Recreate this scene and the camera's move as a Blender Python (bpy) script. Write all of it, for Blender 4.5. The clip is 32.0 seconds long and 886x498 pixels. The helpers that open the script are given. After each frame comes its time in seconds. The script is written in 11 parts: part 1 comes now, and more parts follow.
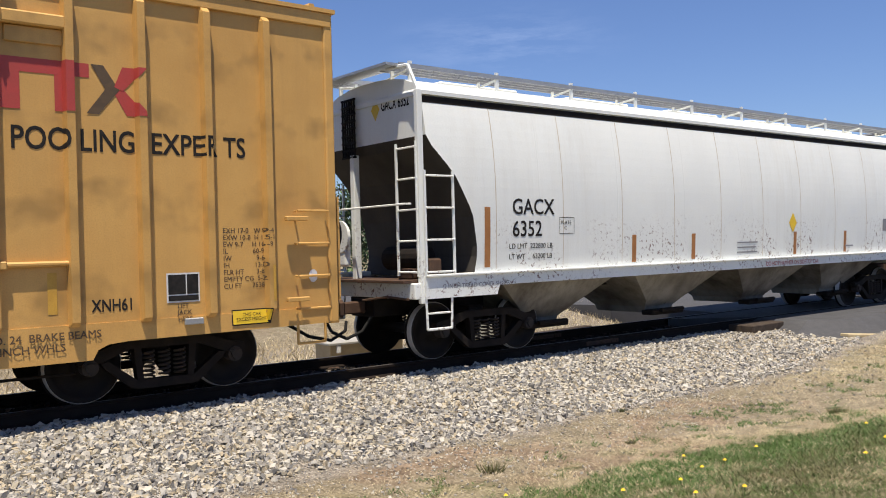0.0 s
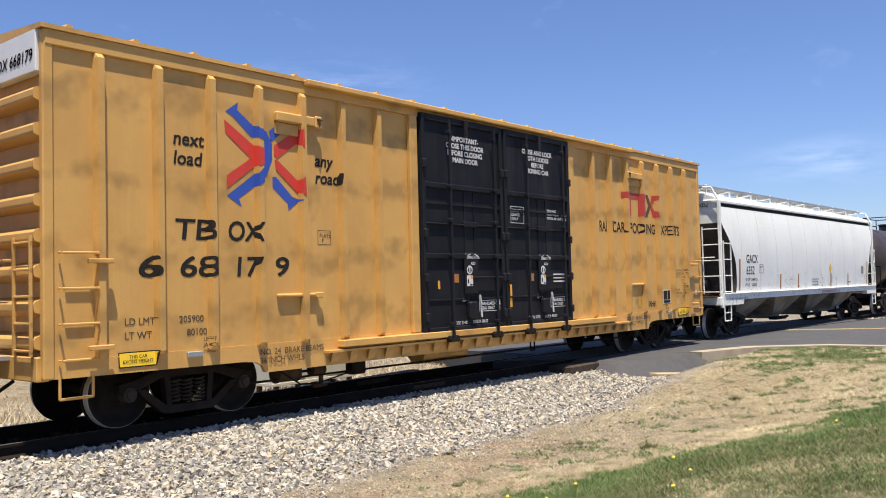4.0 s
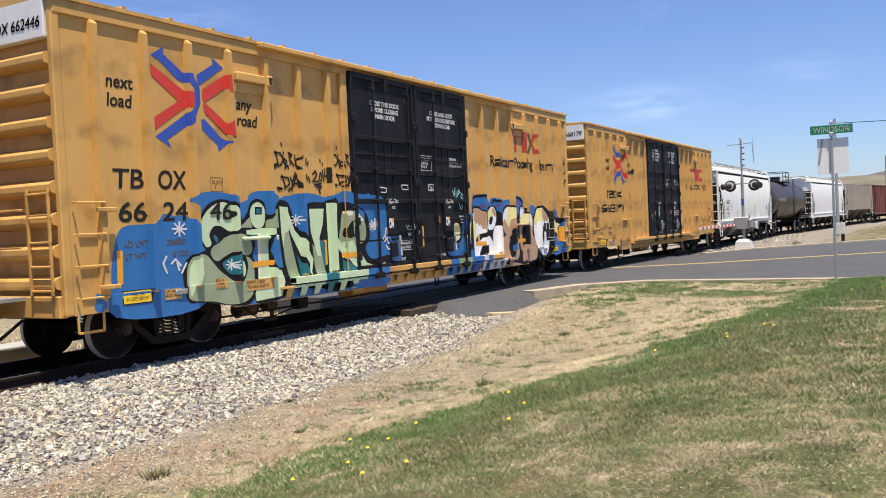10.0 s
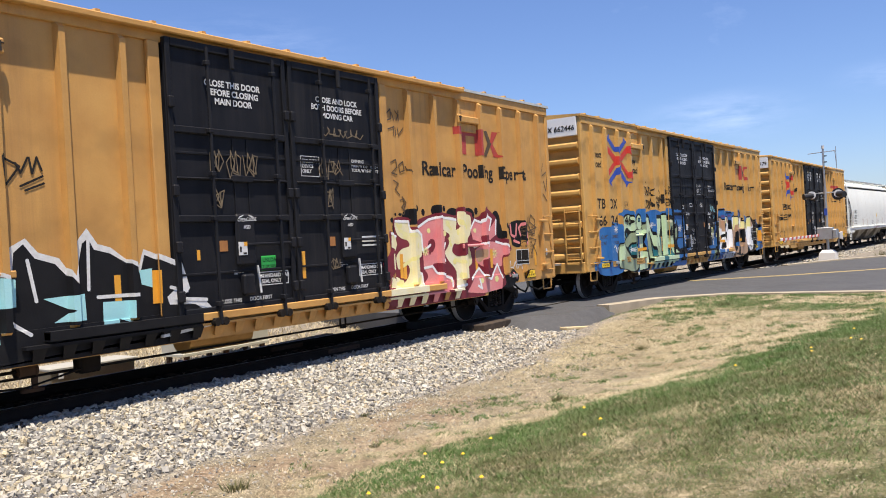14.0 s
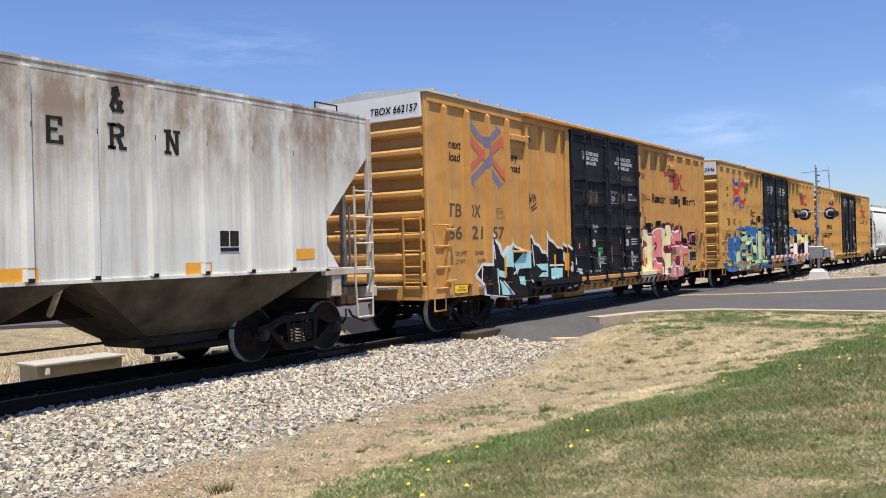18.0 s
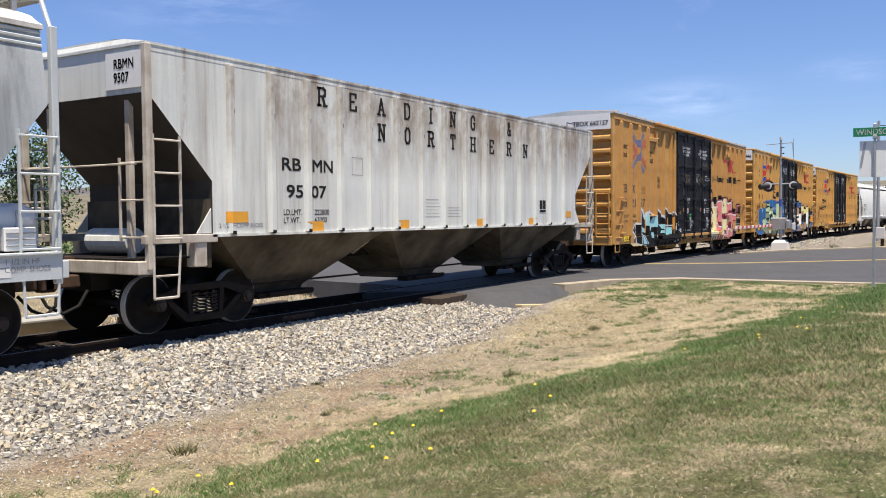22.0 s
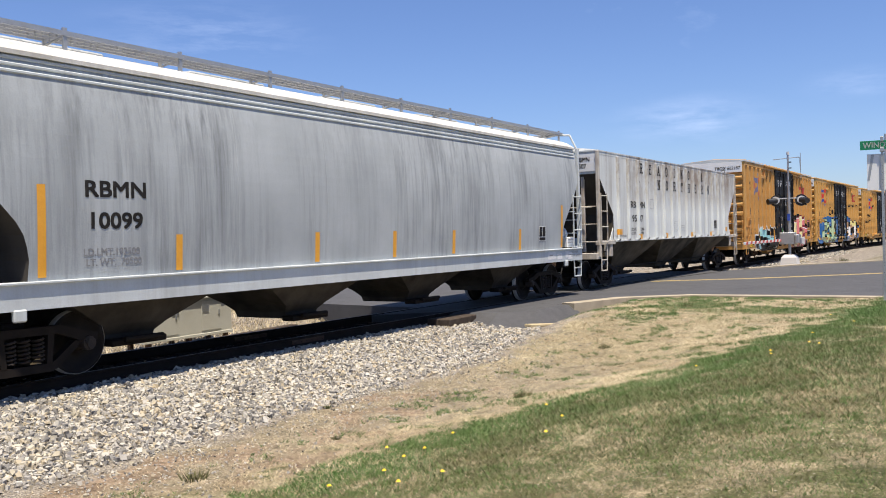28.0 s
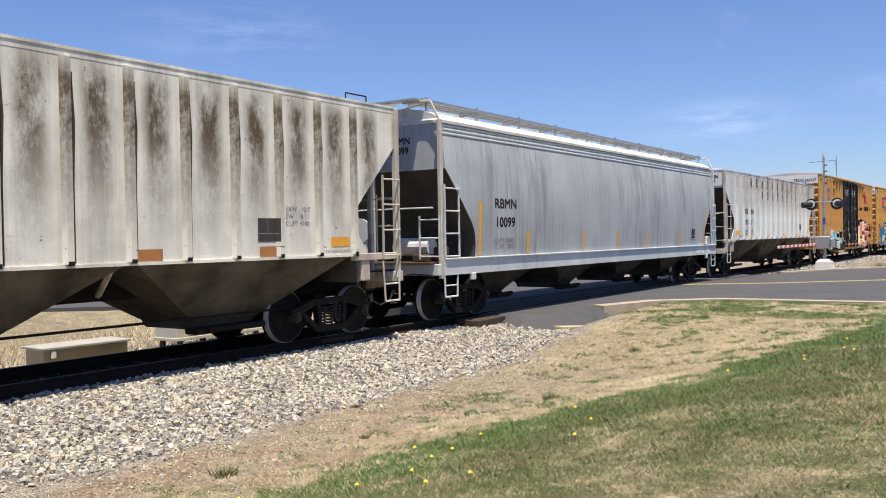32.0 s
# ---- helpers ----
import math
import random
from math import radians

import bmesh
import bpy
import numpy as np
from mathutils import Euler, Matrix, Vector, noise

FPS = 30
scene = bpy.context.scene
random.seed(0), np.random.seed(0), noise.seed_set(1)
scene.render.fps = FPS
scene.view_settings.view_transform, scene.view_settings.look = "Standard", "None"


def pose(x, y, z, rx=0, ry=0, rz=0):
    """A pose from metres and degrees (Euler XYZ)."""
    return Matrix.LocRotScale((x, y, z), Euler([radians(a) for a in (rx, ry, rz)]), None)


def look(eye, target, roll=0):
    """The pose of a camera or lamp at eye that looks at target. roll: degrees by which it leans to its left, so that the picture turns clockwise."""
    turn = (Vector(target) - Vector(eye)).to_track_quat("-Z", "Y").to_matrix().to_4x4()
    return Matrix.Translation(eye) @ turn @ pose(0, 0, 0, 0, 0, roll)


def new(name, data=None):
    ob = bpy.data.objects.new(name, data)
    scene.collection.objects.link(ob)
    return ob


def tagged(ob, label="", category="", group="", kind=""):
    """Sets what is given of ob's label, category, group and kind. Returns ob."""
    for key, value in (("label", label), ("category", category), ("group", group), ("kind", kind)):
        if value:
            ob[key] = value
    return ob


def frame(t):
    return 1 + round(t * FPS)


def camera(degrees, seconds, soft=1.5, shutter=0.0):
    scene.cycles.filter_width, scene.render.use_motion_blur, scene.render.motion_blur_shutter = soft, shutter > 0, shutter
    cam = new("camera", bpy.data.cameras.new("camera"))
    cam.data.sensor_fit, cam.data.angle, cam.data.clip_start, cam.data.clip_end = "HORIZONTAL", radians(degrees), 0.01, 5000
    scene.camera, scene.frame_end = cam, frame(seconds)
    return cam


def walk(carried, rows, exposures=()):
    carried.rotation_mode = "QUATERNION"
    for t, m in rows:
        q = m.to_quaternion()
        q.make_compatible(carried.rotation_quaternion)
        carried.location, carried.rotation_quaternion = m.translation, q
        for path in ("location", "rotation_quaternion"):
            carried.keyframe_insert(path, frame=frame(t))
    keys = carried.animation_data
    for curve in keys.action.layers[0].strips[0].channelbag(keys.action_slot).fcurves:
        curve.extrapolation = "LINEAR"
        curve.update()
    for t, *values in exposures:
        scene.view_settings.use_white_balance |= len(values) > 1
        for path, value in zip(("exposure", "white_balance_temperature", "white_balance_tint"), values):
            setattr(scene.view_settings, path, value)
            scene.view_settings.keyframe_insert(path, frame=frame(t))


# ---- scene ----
# ---------- camera and its turning ----------
EYE = (0.0, -11.83, 1.807)
cam = camera(53.9, 32.0, soft=1.0)
VIEW = [
    (0, -38.52, -0.21, 1.49), (0.5, -43.22, 1.03, 1.37), (1, -46.38, 2.18, 0.96), (1.5, -47.07, 1.31, 1.19),
    (2, -48.31, 1.96, 0.52), (2.5, -50.39, 1.75, 0.54), (4.5, -49.35, 2.70, 1.78), (5, -48.78, 3.07, 1.73),
    (5.5, -48.64, 3.12, 1.63), (6, -48.53, 3.08, 1.49), (6.5, -48.49, 3.02, 1.40), (7, -48.83, 2.94, 1.30),
    (7.5, -51.82, 1.03, 1.75), (8, -55.49, 0.46, 1.55), (8.5, -54.91, -1.06, 1.68), (9, -55.00, -1.73, 1.36),
    (9.5, -56.89, -1.89, 2.43), (10, -60.37, -1.54, 2.58), (10.5, -57.94, -0.90, 2.90), (11, -57.25, -1.00, 2.99),
    (11.5, -57.76, -0.57, 2.36), (12, -57.85, 0.05, 3.31), (12.5, -55.14, 0.02, 3.08), (13, -53.87, -0.74, 2.68),
    (13.5, -54.26, -0.74, 2.75), (14, -55.59, -0.34, 3.23), (14.5, -54.08, -0.03, 3.72), (16.5, -56.53, -0.10, 2.83),
    (17, -54.04, 0.35, 3.49), (17.5, -54.18, 0.37, 2.70), (18, -56.09, 0.11, 1.46), (18.5, -57.45, 0.03, 1.33),
    (19, -57.40, -0.11, 1.42), (19.5, -56.62, -0.43, 1.00), (20, -57.08, -0.70, 1.15), (20.5, -58.18, -2.84, 1.63),
    (21, -58.39, -2.85, 0.64), (21.5, -58.15, -2.47, 0.56), (22, -58.22, -2.20, 0.48), (22.5, -63.53, -1.03, 3.98),
    (23, -64.24, 0.45, 3.74), (23.5, -65.09, 0.99, 2.55), (24, -64.70, 0.22, 1.57), (24.5, -62.32, -0.99, 2.07),
    (25, -60.57, -1.85, 1.94), (25.5, -60.46, -1.95, 1.80), (26, -58.80, -1.40, 1.93), (26.5, -58.22, -1.49, 1.41),
    (28.5, -57.72, -0.46, 1.76), (29, -58.21, 0.08, 1.46), (29.5, -57.39, -0.34, 1.34), (30, -56.65, -0.58, 1.35),
    (30.5, -56.51, -0.34, 1.02), (31, -56.53, -0.38, 0.85), (31.5, -56.45, -0.41, 0.78), (32, -55.74, -0.72, 1.01),
]
walk(cam, [(t, pose(*EYE, 90 + p, r, y)) for t, y, p, r in VIEW], [(t, s, 6850.0, 11.0) for t, s in ((0.0, 0.42), (1.5, 0.60), (5.0, 0.68), (14.5, 0.72), (19.0, 0.64), (32.0, 0.62))])

# ---------- sky and sun ----------
SUN_TO = Vector((-0.18, -0.22, 1.0)).normalized()
world = bpy.data.worlds.new("sky")
scene.world = world
world.use_nodes = True
wn, wl = world.node_tree.nodes, world.node_tree.links
wn.clear()
sky = wn.new("ShaderNodeTexSky")
sky.sky_type, sky.sun_disc = "NISHITA", False
sky.sun_elevation = math.asin(SUN_TO.z)
sky.sun_rotation = math.atan2(SUN_TO.x, SUN_TO.y)
sky.air_density, sky.dust_density, sky.ozone_density = 1.0, 0.4, 4.0
wcoord = wn.new("ShaderNodeTexCoord")
wmap = wn.new("ShaderNodeMapping")
wmap.inputs["Rotation"].default_value = (0.25, 0.1, 0.6)
wmap.inputs["Scale"].default_value = (1.6, 5.0, 9.0)
wnoise = wn.new("ShaderNodeTexNoise")
wnoise.inputs["Scale"].default_value, wnoise.inputs["Detail"].default_value = 1.3, 7.0
wnoise.inputs["Roughness"].default_value = 0.62
wramp = wn.new("ShaderNodeValToRGB")
wramp.color_ramp.elements[0].position, wramp.color_ramp.elements[1].position = 0.62, 0.95
wramp.color_ramp.elements[0].color, wramp.color_ramp.elements[1].color = (0, 0, 0, 1), (0.32, 0.32, 0.32, 1)
wmix = wn.new("ShaderNodeMixRGB")
wmix.inputs[2].default_value = (8.0, 8.6, 9.4, 1)
wback, wout = wn.new("ShaderNodeBackground"), wn.new("ShaderNodeOutputWorld")
wback.inputs["Strength"].default_value = 0.081
wl.new(wcoord.outputs["Generated"], wmap.inputs["Vector"])
wl.new(wmap.outputs[0], wnoise.inputs["Vector"])
wl.new(wnoise.outputs["Fac"], wramp.inputs["Fac"])
wveil = wramp.outputs["Color"]
wfine = wn.new("ShaderNodeTexNoise")
wfine.inputs["Scale"].default_value, wfine.inputs["Detail"].default_value, wfine.inputs["Roughness"].default_value = 4.0, 8.0, 0.65
wlong = wn.new("ShaderNodeMapping")
wlong.inputs["Scale"].default_value = (2.0, 2.0, 11.0)
wlong.inputs["Rotation"].default_value = (0.0, 0.35, 0.0)
wl.new(wcoord.outputs["Generated"], wlong.inputs["Vector"])
wl.new(wlong.outputs[0], wfine.inputs["Vector"])
for az, el, wide, thick in ((16.2, 6.9, 6.5, 0.42), (6.9, 8.4, 4.0, 0.26), (47.0, 13.0, 9.0, 0.26)):
    toward = wn.new("ShaderNodeVectorMath")
    toward.operation = "DISTANCE"
    squash = wn.new("ShaderNodeVectorMath")
    squash.operation = "MULTIPLY"
    squash.inputs[1].default_value = (1, 1, 3.2)
    wl.new(wcoord.outputs["Generated"], squash.inputs[0])
    wl.new(squash.outputs[0], toward.inputs[0])
    toward.inputs[1].default_value = (math.cos(radians(el)) * math.cos(radians(az)), math.cos(radians(el)) * math.sin(radians(az)), 3.2 * math.sin(radians(el)))
    soft_edge = wn.new("ShaderNodeMapRange")
    soft_edge.inputs["From Min"].default_value, soft_edge.inputs["From Max"].default_value, soft_edge.inputs["To Max"].default_value = radians(wide), 0.0, thick
    soft_edge.interpolation_type = "SMOOTHSTEP"
    wl.new(toward.outputs["Value"], soft_edge.inputs["Value"])
    torn = wn.new("ShaderNodeMapRange")
    torn.inputs["From Min"].default_value, torn.inputs["From Max"].default_value = 0.40, 0.68
    wl.new(wfine.outputs["Fac"], torn.inputs["Value"])
    wisp, both = wn.new("ShaderNodeMath"), wn.new("ShaderNodeMath")
    wisp.operation, both.operation = "MULTIPLY", "MAXIMUM"
    wl.new(soft_edge.outputs[0], wisp.inputs[0])
    wl.new(torn.outputs[0], wisp.inputs[1])
    wl.new(wisp.outputs[0], both.inputs[0])
    wl.new(wveil, both.inputs[1])
    wveil = both.outputs[0]
wl.new(wveil, wmix.inputs["Fac"])
wl.new(sky.outputs["Color"], wmix.inputs[1])
wtint = wn.new("ShaderNodeMixRGB")
wtint.blend_type = "MULTIPLY"
wtint.inputs[0].default_value, wtint.inputs[2].default_value = 1.0, (0.80, 0.91, 1.21, 1)
wl.new(wmix.outputs[0], wtint.inputs[1])
wl.new(wtint.outputs[0], wback.inputs["Color"])
wl.new(wback.outputs[0], wout.inputs["Surface"])
sun_data = bpy.data.lights.new("sun", "SUN")
sun_data.energy, sun_data.angle, sun_data.color = 5.0, radians(0.53), (1.0, 0.93, 0.81)
sun = new("sun", sun_data)
sun.matrix_world = look(SUN_TO * 60, (0, 0, 0))


# ---------- materials ----------
def material(name, base, second=None, scale=3.0, amount=0.5, rough=0.6, metal=0.0, streak=0.0, streak_colour=(0.05, 0.04, 0.03),
             bump=0.15, grain=60.0, coat=0.0, island=0.0, dark_rows=0.0, clean_before=None, rust_at=None, spots=0.0, spot_colour=(0.12, 0.04, 0.02), space="Object", tones=(), blotch=None, flecks=None):
    """Procedural surface: two scales of colour variation, optional vertical streaks and rust spots, fine relief."""
    m = bpy.data.materials.new(name)
    m.use_nodes = True
    n, l = m.node_tree.nodes, m.node_tree.links
    b = n["Principled BSDF"]
    second = second or tuple(c * 0.72 for c in base)
    if space == "Object":
        co = n.new("ShaderNodeTexCoord").outputs["Object"]
    else:
        co = n.new("ShaderNodeNewGeometry").outputs["Position"]

    def noise_node(sc, detail=5.0, vec=None, rgh=0.55):
        t = n.new("ShaderNodeTexNoise")
        t.inputs["Scale"].default_value, t.inputs["Detail"].default_value, t.inputs["Roughness"].default_value = sc, detail, rgh
        l.new(vec or co, t.inputs["Vector"])
        return t.outputs["Fac"]

    def ramp(fac, lo, hi, top=1.0):
        r = n.new("ShaderNodeMapRange")
        r.inputs["From Min"].default_value, r.inputs["From Max"].default_value, r.inputs["To Max"].default_value = lo, hi, top
        l.new(fac, r.inputs["Value"])
        return r.outputs["Result"]

    def mix(fac, a, c2):
        x = n.new("ShaderNodeMixRGB")
        l.new(fac, x.inputs[0])
        if isinstance(a, tuple):
            x.inputs[1].default_value = (*a, 1)
        else:
            l.new(a, x.inputs[1])
        x.inputs[2].default_value = (*c2, 1)
        return x.outputs[0]

    col = mix(ramp(noise_node(scale), 0.35, 0.7, amount), base, second)
    col = mix(ramp(noise_node(grain, 3.0), 0.45, 0.8, amount * 0.45), col, tuple(c * 0.6 for c in base))
    if streak:
        def stretched(kx, kz):
            mp = n.new("ShaderNodeMapping")
            mp.inputs["Scale"].default_value = (kx, kx, kz)
            l.new(co, mp.inputs["Vector"])
            return mp.outputs[0]
        wide = ramp(noise_node(0.5, 3.0, stretched(1.6, 0.25)), 0.36, 0.66)
        broad = ramp(noise_node(1.0, 5.0, stretched(3.0, 0.22), 0.6), 0.46, 0.74, streak * 0.8)
        thin = ramp(noise_node(1.0, 6.0, stretched(11.0, 0.4), 0.65), 0.46, 0.74, streak)
        for layer in (broad, thin):
            mu = n.new("ShaderNodeMath")
            mu.operation = "MULTIPLY"
            l.new(wide, mu.inputs[0])
            l.new(layer, mu.inputs[1])
            col = mix(mu.outputs[0], col, streak_colour)
    if dark_rows:
        # soft darker rows that come and go along the sheet
        sp, wv, wob, cs = n.new("ShaderNodeSeparateXYZ"), n.new("ShaderNodeMath"), n.new("ShaderNodeMath"), n.new("ShaderNodeMath")
        l.new(co, sp.inputs[0])
        wv.operation, wob.operation, cs.operation = "MULTIPLY", "MULTIPLY_ADD", "COSINE"
        wv.inputs[1].default_value, wob.inputs[1].default_value = 2 * math.pi / 1.02, 9.0
        l.new(sp.outputs["Z"], wv.inputs[0])
        l.new(noise_node(0.9, 3.0), wob.inputs[0])
        l.new(wv.outputs[0], wob.inputs[2])
        l.new(wob.outputs[0], cs.inputs[0])
        both = n.new("ShaderNodeMath")
        both.operation = "MULTIPLY"
        l.new(ramp(cs.outputs[0], -0.1, 0.9), both.inputs[0])
        l.new(ramp(noise_node(2.3, 2.0), 0.40, 0.62, dark_rows), both.inputs[1])
        col = mix(both.outputs[0], col, tuple(c * 0.52 for c in base))
    if rust_at:
        # brown runs down one edge of each post
        sp, ph, cs, mk = n.new("ShaderNodeSeparateXYZ"), n.new("ShaderNodeMath"), n.new("ShaderNodeMath"), n.new("ShaderNodeMath")
        l.new(co, sp.inputs[0])
        ph.operation, cs.operation, mk.operation = "MULTIPLY_ADD", "COSINE", "MULTIPLY"
        ph.inputs[1].default_value, ph.inputs[2].default_value = 2 * math.pi / rust_at[1], -2 * math.pi * rust_at[0] / rust_at[1]
        l.new(sp.outputs["X"], ph.inputs[0])
        l.new(ph.outputs[0], cs.inputs[0])
        mp = n.new("ShaderNodeMapping")
        mp.inputs["Scale"].default_value = (2.0, 2.0, 0.5)
        l.new(co, mp.inputs["Vector"])
        l.new(ramp(cs.outputs[0], 0.90, 0.99), mk.inputs[0])
        l.new(ramp(noise_node(1.3, 5.0, mp.outputs[0], 0.7), 0.46, 0.62, 0.8), mk.inputs[1])
        col = mix(mk.outputs[0], col, (0.22, 0.135, 0.08))
    if flecks:
        sp = n.new("ShaderNodeSeparateXYZ")
        l.new(co, sp.inputs[0])
        low = n.new("ShaderNodeMapRange")
        low.inputs["From Min"].default_value, low.inputs["From Max"].default_value = flecks[0], flecks[0] - 0.5
        l.new(sp.outputs["Z"], low.inputs["Value"])
        area = ramp(noise_node(0.7, 2.0), 0.42, 0.54)
        dots = ramp(noise_node(13.0, 6.0, None, 0.75), 0.565, 0.60, 0.9)
        f1, f2 = n.new("ShaderNodeMath"), n.new("ShaderNodeMath")
        f1.operation = f2.operation = "MULTIPLY"
        l.new(low.outputs["Result"], f1.inputs[0])
        l.new(area, f1.inputs[1])
        l.new(f1.outputs[0], f2.inputs[0])
        l.new(dots, f2.inputs[1])
        col = mix(f2.outputs[0], col, spot_colour)
    if blotch:
        z0, z1, amt, bc = blotch[:4]
        sp = n.new("ShaderNodeSeparateXYZ")
        l.new(co, sp.inputs[0])
        mp = n.new("ShaderNodeMapping")
        mp.inputs["Scale"].default_value = (1.0, 1.0, 0.45)
        l.new(co, mp.inputs["Vector"])
        up = ramp(sp.outputs["Z"], z0, z1)
        no = ramp(noise_node(1.7, 7.0, mp.outputs[0], 0.7), 0.38, 0.60, amt)
        if len(blotch) > 4:
            # stains gather in the middle of each panel
            ph, cs, mk = n.new("ShaderNodeMath"), n.new("ShaderNodeMath"), n.new("ShaderNodeMath")
            ph.operation, cs.operation, mk.operation = "MULTIPLY_ADD", "COSINE", "MULTIPLY"
            ph.inputs[1].default_value, ph.inputs[2].default_value = 2 * math.pi / blotch[5], -2 * math.pi * blotch[4] / blotch[5]
            l.new(sp.outputs["X"], ph.inputs[0])
            l.new(ph.outputs[0], cs.inputs[0])
            l.new(ramp(noise_node(2.0, 12.0, mp.outputs[0], 0.82), 0.34, 0.55, amt), mk.inputs[0])
            l.new(ramp(cs.outputs[0], -0.35, 0.75), mk.inputs[1])
            no, fade = mk.outputs[0], n.new("ShaderNodeMapRange")
            fade.inputs["From Min"].default_value, fade.inputs["From Max"].default_value = 4.25, 3.95
            fade.inputs["To Min"].default_value = 0.35
            l.new(sp.outputs["Z"], fade.inputs["Value"])
            top = n.new("ShaderNodeMath")
            top.operation = "MULTIPLY"
            l.new(no, top.inputs[0])
            l.new(fade.outputs[0], top.inputs[1])
            no = top.outputs[0]
        mu = n.new("ShaderNodeMath")
        mu.operation = "MULTIPLY"
        l.new(up, mu.inputs[0])
        l.new(no, mu.inputs[1])
        if clean_before is not None:
            late = n.new("ShaderNodeMath")
            late.operation = "MULTIPLY"
            l.new(ramp(sp.outputs["X"], clean_before, clean_before + 0.05), late.inputs[0])
            l.new(mu.outputs[0], late.inputs[1])
            mu = late
        col = mix(mu.outputs[0], col, bc)
    if spots:
        col = mix(ramp(noise_node(9.0, 6.0, None, 0.7), 0.66 - 0.06 * spots, 0.72, 0.9), col, spot_colour)
    if tones:
        g = n.new("ShaderNodeNewGeometry")
        r = n.new("ShaderNodeValToRGB")
        r.color_ramp.interpolation = "CONSTANT"
        while len(r.color_ramp.elements) < len(tones):
            r.color_ramp.elements.new(0.5)
        for i, tone in enumerate(tones):
            r.color_ramp.elements[i].position, r.color_ramp.elements[i].color = i / len(tones), (*tone, 1)
        l.new(g.outputs["Random Per Island"], r.inputs["Fac"])
        x = n.new("ShaderNodeMixRGB")
        x.blend_type = "MULTIPLY"
        x.inputs[0].default_value = 1.0
        l.new(col, x.inputs[1])
        l.new(r.outputs["Color"], x.inputs[2])
        col = x.outputs[0]
    if island:
        g = n.new("ShaderNodeNewGeometry")
        hs = n.new("ShaderNodeHueSaturation")
        l.new(col, hs.inputs["Color"])
        r = n.new("ShaderNodeMapRange")
        r.inputs["To Min"].default_value, r.inputs["To Max"].default_value = 1 - island, 1 + island
        l.new(g.outputs["Random Per Island"], r.inputs["Value"])
        l.new(r.outputs["Result"], hs.inputs["Value"])
        col = hs.outputs["Color"]
    l.new(col, b.inputs["Base Color"])
    b.inputs["Metallic"].default_value = metal
    rr = n.new("ShaderNodeMapRange")
    rr.inputs["To Min"].default_value, rr.inputs["To Max"].default_value = max(rough - 0.12, 0.05), min(rough + 0.15, 1)
    l.new(noise_node(scale * 4), rr.inputs["Value"])
    l.new(rr.outputs["Result"], b.inputs["Roughness"])
    if bump:
        bp = n.new("ShaderNodeBump")
        bp.inputs["Strength"].default_value, bp.inputs["Distance"].default_value = bump, 0.01
        l.new(noise_node(grain * 0.5, 4.0), bp.inputs["Height"])
        l.new(bp.outputs[0], b.inputs["Normal"])
    if coat:
        b.inputs["Coat Weight"].default_value = coat
    return m


TAN = material("tan_car_paint", (0.64, 0.368, 0.108), (0.54, 0.295, 0.08), 1.1, 0.8, 0.55, streak=0.16, streak_colour=(0.26, 0.14, 0.055), dark_rows=0.75)
TAN_ORANGE = material("orange_tan_paint", (0.61, 0.33, 0.095), (0.48, 0.24, 0.065), 1.2, 0.85, 0.6, streak=0.38, streak_colour=(0.22, 0.11, 0.05), dark_rows=0.35)
DOOR_BLACK = material("black_door_paint", (0.011, 0.012, 0.016), (0.020, 0.020, 0.024), 2.0, 0.8, 0.5, streak=0.3, streak_colour=(0.06, 0.055, 0.05))
WHITE = material("white_car_paint", (0.81, 0.83, 0.795), (0.73, 0.755, 0.735), 0.9, 0.6, 0.58, streak=0.16, streak_colour=(0.50, 0.45, 0.36), flecks=(2.35, 0.35))
WHITE_CLEAN = material("clean_white_panel", (0.78, 0.78, 0.77), (0.66, 0.66, 0.65), 1.5, 0.5, 0.5)
GREY_CAR = material("weathered_grey_paint", (0.43, 0.46, 0.475), (0.31, 0.335, 0.35), 0.6, 0.9, 0.6, streak=0.8, streak_colour=(0.12, 0.13, 0.135))
ROOF_SOILED = material("soiled_white_roof_paint", (0.70, 0.69, 0.65), (0.48, 0.46, 0.41), 2.0, 0.9, 0.65, streak=0.3, spots=0.5, spot_colour=(0.10, 0.05, 0.03))
GREY_SILL = material("pale_grey_sill_paint", (0.56, 0.60, 0.61), (0.44, 0.47, 0.48), 1.2, 0.7, 0.55, streak=0.4, streak_colour=(0.27, 0.27, 0.27))
CREAM = material("weathered_light_grey_paint", (0.755, 0.775, 0.735), (0.59, 0.615, 0.605), 0.55, 0.9, 0.6, streak=0.7, streak_colour=(0.27, 0.23, 0.18), blotch=(2.45, 3.8, 0.95, (0.27, 0.205, 0.15)), clean_before=-5.95, rust_at=(-0.27, 0.932))
CREAM_DIRTY = material("sooty_cream_paint", (0.80, 0.78, 0.69), (0.58, 0.56, 0.48), 1.6, 0.9, 0.65, streak=0.35, streak_colour=(0.20, 0.165, 0.11), spots=0.1, blotch=(1.6, 3.4, 1.0, (0.10, 0.07, 0.035), 0.925, 0.95))
# soot, plus shade under the car body worked into a darker base colour
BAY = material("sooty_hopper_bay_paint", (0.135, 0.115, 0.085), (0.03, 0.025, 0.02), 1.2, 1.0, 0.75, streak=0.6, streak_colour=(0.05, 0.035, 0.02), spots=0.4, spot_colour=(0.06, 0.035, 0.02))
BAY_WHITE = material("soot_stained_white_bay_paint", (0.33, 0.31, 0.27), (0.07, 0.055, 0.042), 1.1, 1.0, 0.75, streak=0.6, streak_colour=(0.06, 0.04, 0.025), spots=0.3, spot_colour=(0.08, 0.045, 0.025))
